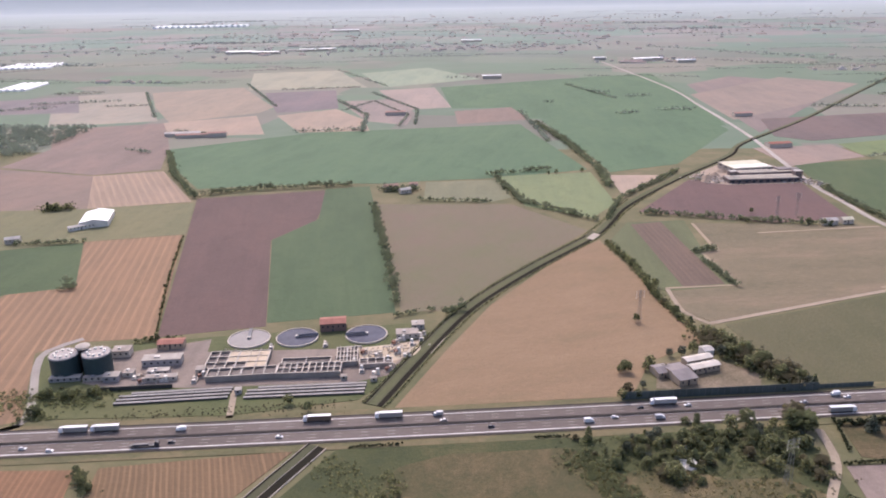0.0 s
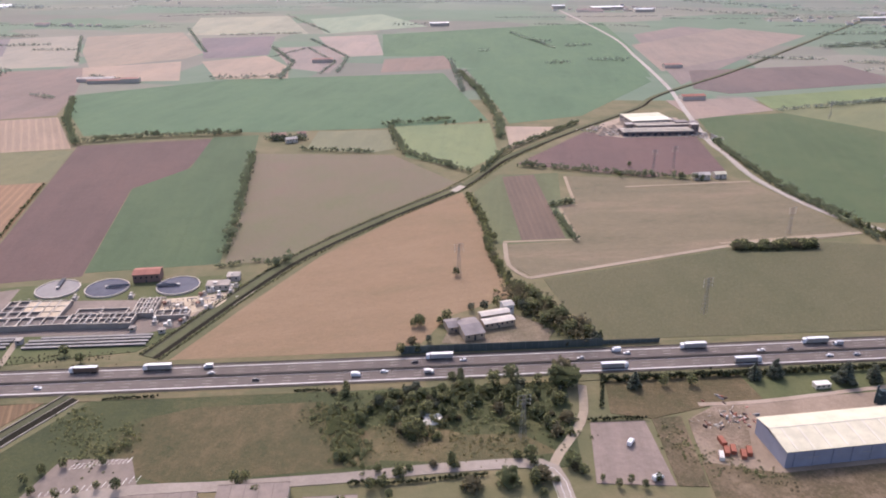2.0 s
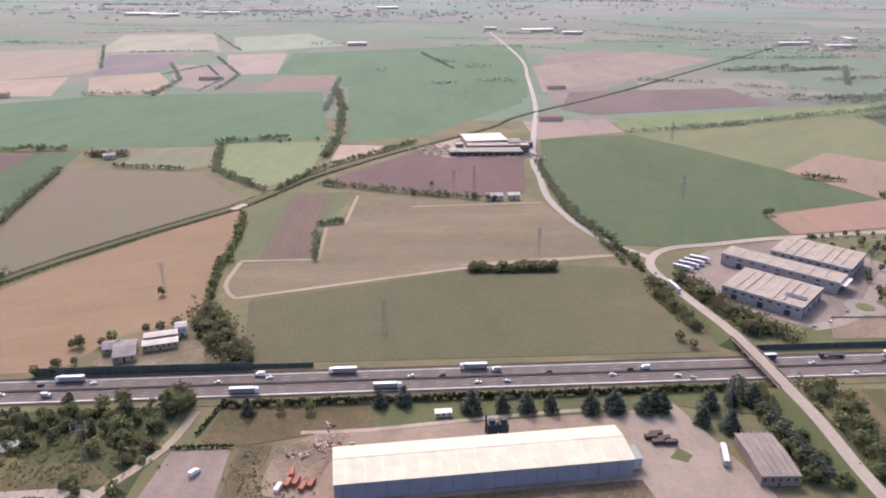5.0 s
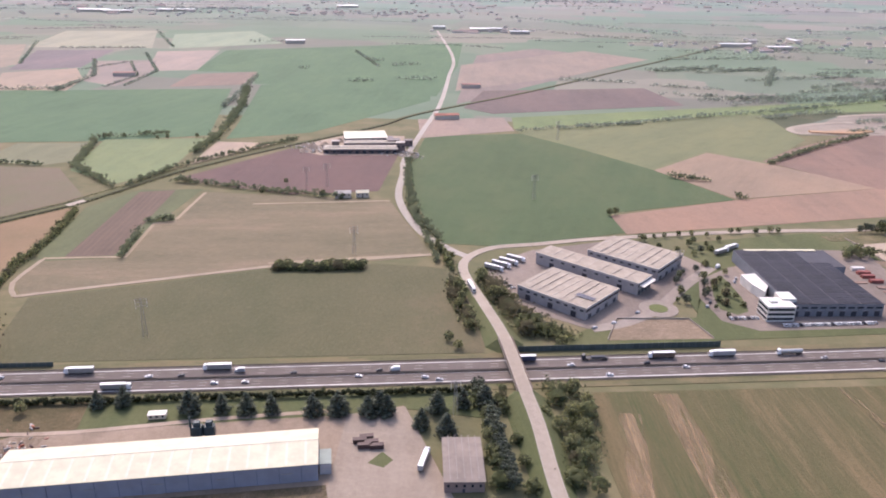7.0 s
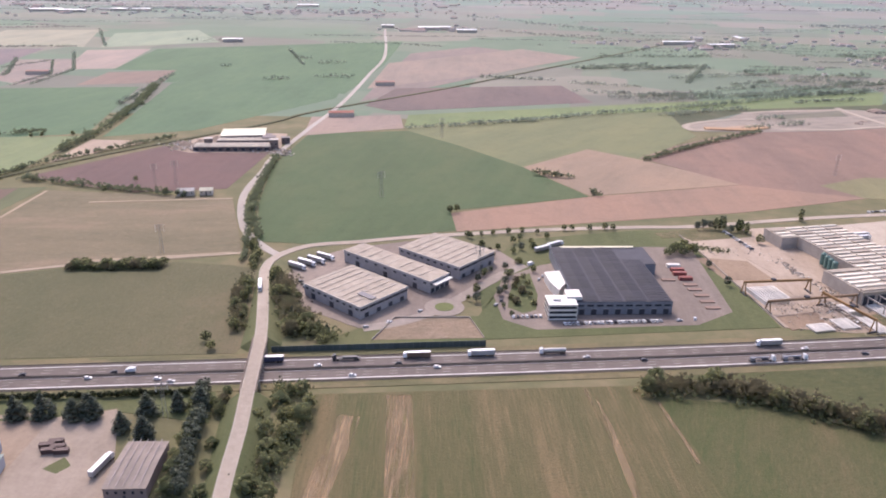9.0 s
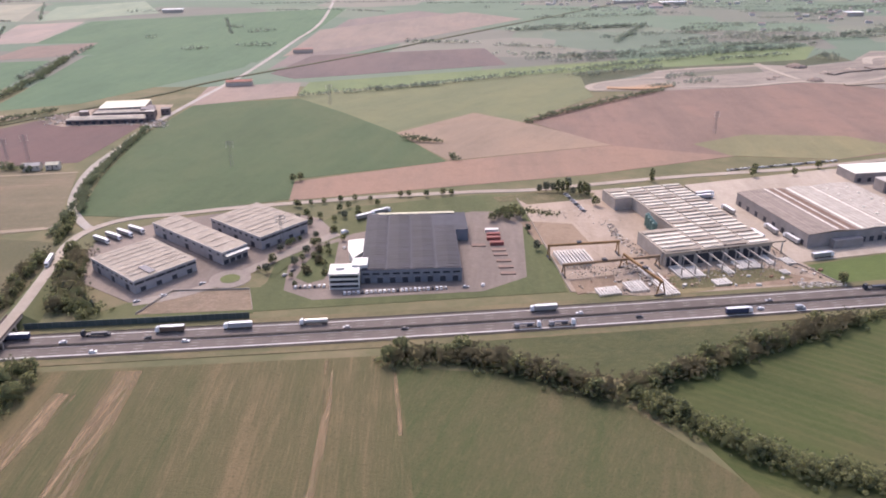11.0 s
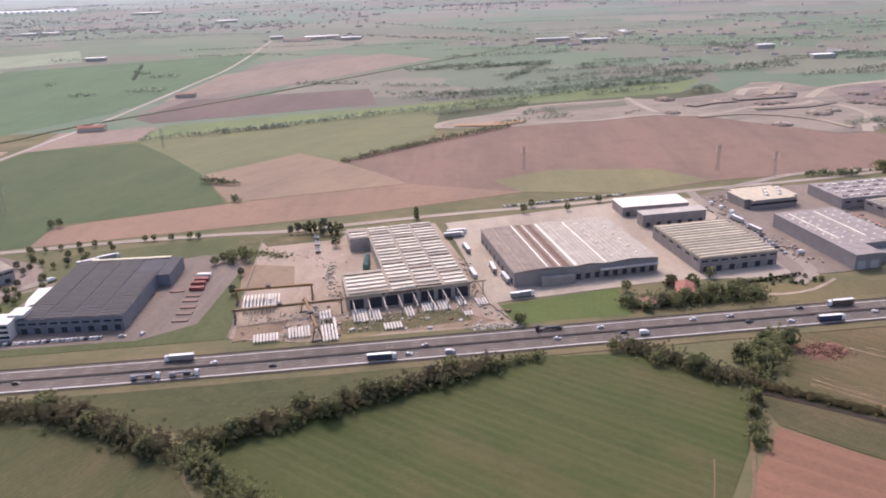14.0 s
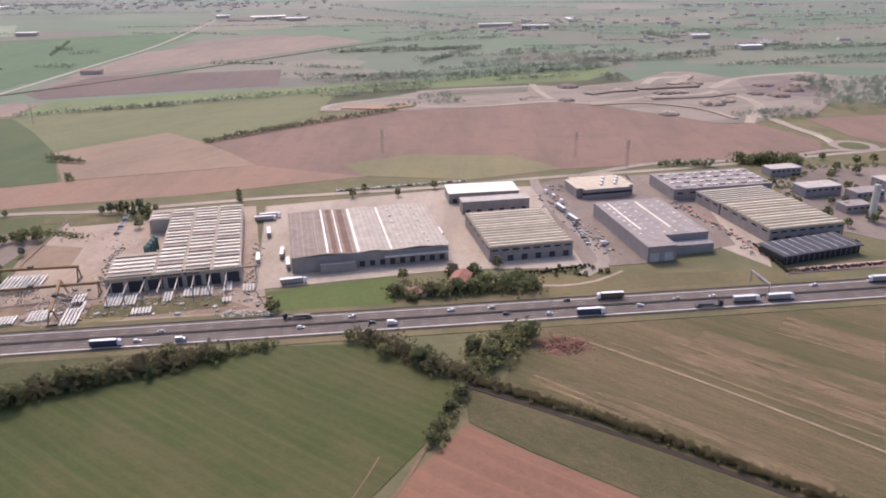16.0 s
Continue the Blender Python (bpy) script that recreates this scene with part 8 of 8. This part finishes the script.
cab = site("site_cabin", "small pale site cabin on the grass", "cabin", 344, 383, 10)
part("body", bx(0, 9, 0, 4, 0.2, 2.8, 0.05), plain("cream cabin", (0.6, 0.55, 0.42), 0.7), cab)
part("roof", bx(-0.2, 9.2, -0.2, 4.2, 2.8, 3.0), WHITE, cab)
openings(cab, 9, 2.8, 3, 1.2, 1.0, 1.3, GLASS, "window")
for x, y in ((374, 372), (380, 373)):
    mc = site("dark_machine", "dark green processing machine behind the hall", "machine", x, y, 10, "machines")
    part("body", bx(-2.5, 2.5, -2, 2, 0, 5.5, 0.2), DARKTANK, mc)
    part("hopper", bx(-1.6, 1.6, -1.4, 1.4, 5.5, 8.0, 0.2), DARKTANK, mc)
    bm = bmesh.new()
    tube(bm, (-3.2, 0, 0), (-3.2, 0, 11 if x < 376 else 6), 0.5)
    part("stack_pipe", bm, DARKTANK, mc)
for k in range(22):
    x, y = random.choice(((297, 357), (292, 355), (286, 371), (279, 345), (284, 373)))
    sc = site("scrap_piece", "small rusty scrap part on the dusty yard", "scrap", x + random.gauss(0, 4), y + random.gauss(0, 2), random.uniform(0, 180), "scrap")
    part("piece", bx(-1.2, 1.2, -0.35, 0.35, 0, random.uniform(0.5, 1.6), 0.08), random.choice((ORANGE, STEEL, plain("rusty steel", (0.26, 0.13, 0.09), 0.8), plain("dark brown steel", (0.085, 0.05, 0.045), 0.6))), sc)
wp = thing("white_sheeting", "crumpled white sheeting lying in the scrub", "sheeting", at=Matrix.Translation((131, 345, 0.2)))
bm = bmesh.new()
bmesh.ops.create_grid(bm, x_segments=12, y_segments=10, size=4.5)
for v in bm.verts:
    v.co.z = 1.0 + 1.6 * noise.noise(v.co * 0.5) + 0.8 * noise.noise(v.co * 1.3)
    v.co.x += noise.noise(v.co * 0.4) * 2
part("sheet", bm, WHITE, wp)

# ---- motorway furniture ----
NOISE_WALL = plain("dark green noise barrier", (0.085, 0.105, 0.098), 0.7, vary=0.2)
for x0, x1, h, d in ((108, 232, 5.6, 17.0), (232, 268, 3.2, 18.6), (540, 668, 3.8, 22.0)):
    nb = thing("noise_barrier", "dark green noise barrier of panels along the motorway", "barrier", "noise barriers")
    n = int((x1 - x0) / 4)
    for k in range(n):
        xa = x0 + 4.0 * k
        mm = Matrix.Translation((xa, road_y(xa) + d, 0)) @ Matrix.Rotation(road_turn(xa), 4, "Z")
        bm = bmesh.new()
        box(bm, 0.08, 3.95, -0.1, 0.1, 0, h, mm)
        part("panel", bm, NOISE_WALL, nb)
        bm = bmesh.new()
        box(bm, -0.1, 0.1, -0.18, 0.18, 0, h + 0.2, mm)
        part("post", bm, plain("barrier post", (0.14, 0.15, 0.14), 0.6), nb)
sg = thing("sign_gantry", "steel sign gantry over one carriageway", "sign gantry", at=Matrix.Translation((1327, 558, 0.4)) @ Matrix.Rotation(radians(100), 4, "Z"))
for xx in (0, 20):
    part("post", bx(xx - 0.3, xx + 0.3, -0.3, 0.3, 0, 7.5), STEEL, sg)
part("truss", bx(-0.5, 20.5, -0.5, 0.5, 6.6, 7.6), STEEL, sg)
part("sign_board", bx(5, 14, -0.7, -0.52, 5.0, 8.0), plain("sign back", (0.25, 0.24, 0.24), 0.6), sg)


def pylon(x, y, h, turn=20):
    p_ = thing("power_pylon", "slender lattice power pylon standing in the field", "pylon", "pylons", at=Matrix.Translation((x, y, 0)) @ Matrix.Rotation(radians(turn), 4, "Z"))
    bm = bmesh.new()
    b0, b1 = h * 0.055, h * 0.014
    corners = ((1, 1), (1, -1), (-1, -1), (-1, 1))
    for cx, cy in corners:
        tube(bm, (cx * b0, cy * b0, 0), (cx * b1, cy * b1, h), 0.11, 0.08, 4)
    n = 9
    for k in range(n):
        za, zb = h * k / n, h * (k + 1) / n
        ra, rb = b0 + (b1 - b0) * k / n, b0 + (b1 - b0) * (k + 1) / n
        for (cx, cy), (dx, dy) in zip(corners, corners[1:] + corners[:1]):
            tube(bm, (cx * ra, cy * ra, za), (dx * rb, dy * rb, zb), 0.05, None, 4)
    part("lattice", bm, plain("pylon steel", (0.32, 0.3, 0.28), 0.6, 0.3), p_)
    for k, zz in enumerate((0.8, 0.89, 0.97)):
        bm = bmesh.new()
        tube(bm, (-h * 0.13, 0, h * zz), (h * 0.13, 0, h * zz), 0.16, None, 4)
        part("cross_arm", bm, plain("pylon steel", (0.32, 0.3, 0.28), 0.6, 0.3), p_)
        for sgn in (-1, 1):
            bm = bmesh.new()
            tube(bm, (sgn * h * 0.125, 0, h * zz), (sgn * h * 0.125, 0, h * zz - 1.4), 0.18, None, 6)
            part("insulator", bm, WHITE, p_)


for x, y, h in ((306, 472, 27), (178, 332, 27), (140, 526, 26), (416, 620, 24), (361, 801, 26), (340, 800, 22), (572, 778, 26), (622, 1037, 26), (1255, 873, 26), (1299, 841, 26), (665, 585, 26), (503, 398, 22), (1062, 895, 24)):
    pylon(x, y, h)

# ---- quarry heaps and red rubble ----
for x, y, r, c in ((1283, 1172, 15, 1), (1427, 1222, 20, 1), (1449, 1230, 18, 0), (1470, 1143, 22, 0), (1577, 1199, 20, 1), (1550, 1214, 16, 1), (1398, 1080, 17, 0), (1226, 1184, 9, 1), (1298, 1277, 20, 1), (1494, 1161, 16, 0), (1610, 1240, 24, 1), (1640, 1280, 22, 0), (1585, 1280, 20, 1), (1660, 1330, 20, 1), (1486, 1300, 22, 0), (1320, 1225, 12, 0), (1365, 1245, 14, 0), (1440, 1275, 18, 1), (1240, 1200, 7, 1)):
    hp = thing("spoil_heap", "grey-brown spoil heap in the quarry", "heap", "spoil heaps", at=Matrix.Translation((x, y, 0.3)))
    bm = bmesh.new()
    bmesh.ops.create_cone(bm, cap_ends=True, segments=20, radius1=r * 0.8, radius2=r * 0.25, depth=r * 0.2)
    bmesh.ops.subdivide_edges(bm, edges=bm.edges[:], cuts=1)
    for v in bm.verts:
        v.co.z += r * 0.1
        if v.co.z > 0.1:
            v.co += Vector((noise.noise(v.co * 0.2), noise.noise(v.co * 0.2 + Vector((9, 0, 0))), noise.noise(v.co * 0.3))) * r * 0.22
    part("mound", bm, soil("spoil gravel", (0.3, 0.235, 0.19), (0.36, 0.29, 0.24), 0, 0) if c else soil("heap gravel", (0.4, 0.33, 0.26), (0.46, 0.38, 0.3), 0, 0), hp, smooth=True)
# quarry banks, pale tracks and an orange sand face
for pts, half, z, c in (([(1321, 1214), (1355, 1236), (1392, 1246)], 6, 2.2, 1), ([(1396, 1256), (1440, 1266), (1487, 1276)], 9, 2.6, 1), ([(1454, 1290), (1480, 1330), (1501, 1374)], 8, 2.4, 0), ([(1310, 1139), (1381, 1150), (1443, 1112), (1470, 1050)], 4, 1.4, 0), ([(1400, 1180), (1470, 1190), (1520, 1215)], 5, 1.8, 1), ([(985, 1125), (1040, 1122), (1075, 1140)], 6, 2.0, 2)):
    tagged(link("quarry_bank", ribbon(smooth_line(pts), -half, half, z, z + 0.4), (soil("bank gravel", (0.3, 0.24, 0.18), (0.4, 0.33, 0.26), 0, 0), soil("bank earth", (0.2, 0.17, 0.14), (0.27, 0.22, 0.18), 0, 0), soil("orange sand", (0.42, 0.27, 0.16), None, 0, 0))[c]), "long low gravel bank in the quarry", "bank", kind="structure")
RUBBLE = plain("red rubble", (0.25, 0.13, 0.09), 0.95, vary=0.3)
spots = [(x, y, 0.1 + 1.3 * max(0.0, 1 - ((x - 1199) / 14) ** 2 - ((y - 496) / 10) ** 2) * random.random(), random.uniform(0.25, 0.85)) for x, y in ((random.gauss(1199, 7), random.gauss(496, 5)) for _ in range(620))]
tagged(new("brick_rubble", clump_mesh("brick_rubble", spots, RUBBLE)), "scattered heap of red brick rubble", "rubble", kind="stuff")
for x, y, r in ((1194, 489, 5), (1201, 497, 6), (1207, 502, 5), (1191, 496, 4), (1210, 495, 4)):
    hp = thing("earth_heap", "low heap of red earth and broken brick", "heap", "red heaps", at=Matrix.Translation((x, y, 0.2)))
    r *= 0.75
    bm = bmesh.new()
    bmesh.ops.create_cone(bm, cap_ends=True, segments=16, radius1=r, radius2=r * 0.2, depth=r * 0.36)
    for v in bm.verts:
        v.co.z += r * 0.18
        v.co += Vector((noise.noise(v.co * 0.5 + Vector((x, 0, 0))), noise.noise(v.co * 0.5 + Vector((0, y, 0))), 0)) * 1.1
    part("mound", bm, RUBBLE, hp)

# ---- towns and sheds of the far plain ----
def town(cx, cy, sx, sy, n, name="far_town"):
    vs, fs, mi = [], [], []
    for _ in range(n):
        x, y = random.gauss(cx, sx), random.gauss(cy, sy)
        a = random.uniform(-0.3, 0.3)
        w, d, h = random.uniform(3.5, 8), random.uniform(3, 5), random.uniform(2.5, 5)
        if random.random() < 0.07:
            w, d, h = w * 3, d * 2.2, h * 0.9
        c, s_ = math.cos(a), math.sin(a)
        o = len(vs)
        for px, py, pz in ((-w, -d, 0), (w, -d, 0), (w, d, 0), (-w, d, 0), (-w, -d, h), (w, -d, h), (w, d, h), (-w, d, h), (-w, 0, h + d * 0.45), (w, 0, h + d * 0.45)):
            vs.append((x + px * c - py * s_, y + px * s_ + py * c, pz))
        fs += [[o + k for k in f] for f in ((0, 1, 5, 4), (1, 2, 6, 5), (2, 3, 7, 6), (3, 0, 4, 7), (4, 8, 7), (5, 6, 9), (4, 5, 9, 8), (7, 8, 9, 6))]
        r = random.random()
        mi += [0] * 6 + [1 if r < 0.9 else 2] * 2
    me = bpy.data.meshes.new(name)
    me.from_pydata(vs, [], fs)
    # Far walls and roofs made paler so their colour holds distance haze.
    for m_ in (plain("far stucco", (0.62, 0.58, 0.52), 0.9), plain("far tile", (0.36, 0.28, 0.24), 0.9), ROOFPALE):
        me.materials.append(m_)
    me.polygons.foreach_set("material_index", mi)
    me.update()
    tagged(new(name, me), "distant town of small tiled houses", "town", kind="stuff")


for cx, cy, sx, sy, n in ((0, 3150, 420, 130, 260), (-700, 3000, 300, 120, 120), (560, 2500, 90, 40, 60), (-900, 3900, 400, 200, 160), (400, 4000, 700, 250, 260), (1450, 2250, 260, 70, 110), (1650, 1850, 160, 70, 70), (2200, 2600, 400, 160, 140), (-1700, 3200, 500, 240, 140), (1500, 4200, 700, 300, 180), (-600, 5200, 1200, 300, 240), (1800, 5600, 1500, 400, 240), (1250, 2150, 120, 30, 40), (-950, 2060, 60, 20, 16)):
    town(cx, cy, sx, sy, int(n * 0.5))
    for _ in range(max(3, n // 16)):
        x, y = random.gauss(cx, sx), random.gauss(cy, sy)
        far_hedge([(x, y), (x + random.uniform(50, 220), y + random.uniform(-12, 25))], random.uniform(4, 6.5), 16)
BRIGHT = plain("bright greenhouse sheet", (0.85, 0.85, 0.83), 0.4, stain=0.15)
for x0, y0, w, n, dy in ((-1560, 2440, 14, 8, 150), (-1215, 1890, 13, 4, 150), (-2080, 4900, 26, 16, 120)):
    gh = thing("greenhouse_block", "distant block of white plastic greenhouses", "greenhouse", "greenhouses", at=Matrix.Translation((x0, y0, 0.2)) @ Matrix.Rotation(radians(8), 4, "Z"))
    for k in range(n):
        bm = bmesh.new()
        tube(bm, (k * w * 1.45, 0, 0), (k * w * 1.45, dy, 0), w * 0.5, n=12)
        part("tunnel", bm, BRIGHT, gh)
for x, y, w, d in ((-970, 2930, 110, 40), (-860, 2910, 100, 34), (-700, 3010, 60, 30), (-630, 3030, 70, 30), (500, 2480, 60, 30), (560, 2500, 40, 24), (620, 2420, 60, 22), (1690, 1690, 46, 18), (1430, 2320, 14, 50), (1180, 2190, 90, 16), (1290, 2140, 70, 16), (380, 2530, 40, 20), (-75, 3400, 90, 40), (-830, 4300, 160, 60), (1650, 1890, 40, 18), (20, 2060, 50, 16)):
    fs_ = site("far_shed", "distant white-roofed industrial shed", "shed", x, y, 8, "far sheds", 0.0)
    part("wall", bx(0, w, 0, d, -0.1, 8), PALEWALL, fs_)
    part("roof", bx(-0.5, w + 0.5, -0.5, d + 0.5, 8.02, 8.6), BRIGHT, fs_)

# ---- draw the whole place at its scale ----
for ob in list(scene.objects):
    if ob.parent is None and ob is not cam and ob is not sun:
        ob.matrix_basis = Matrix.Scale(SCALE, 4) @ ob.matrix_basis
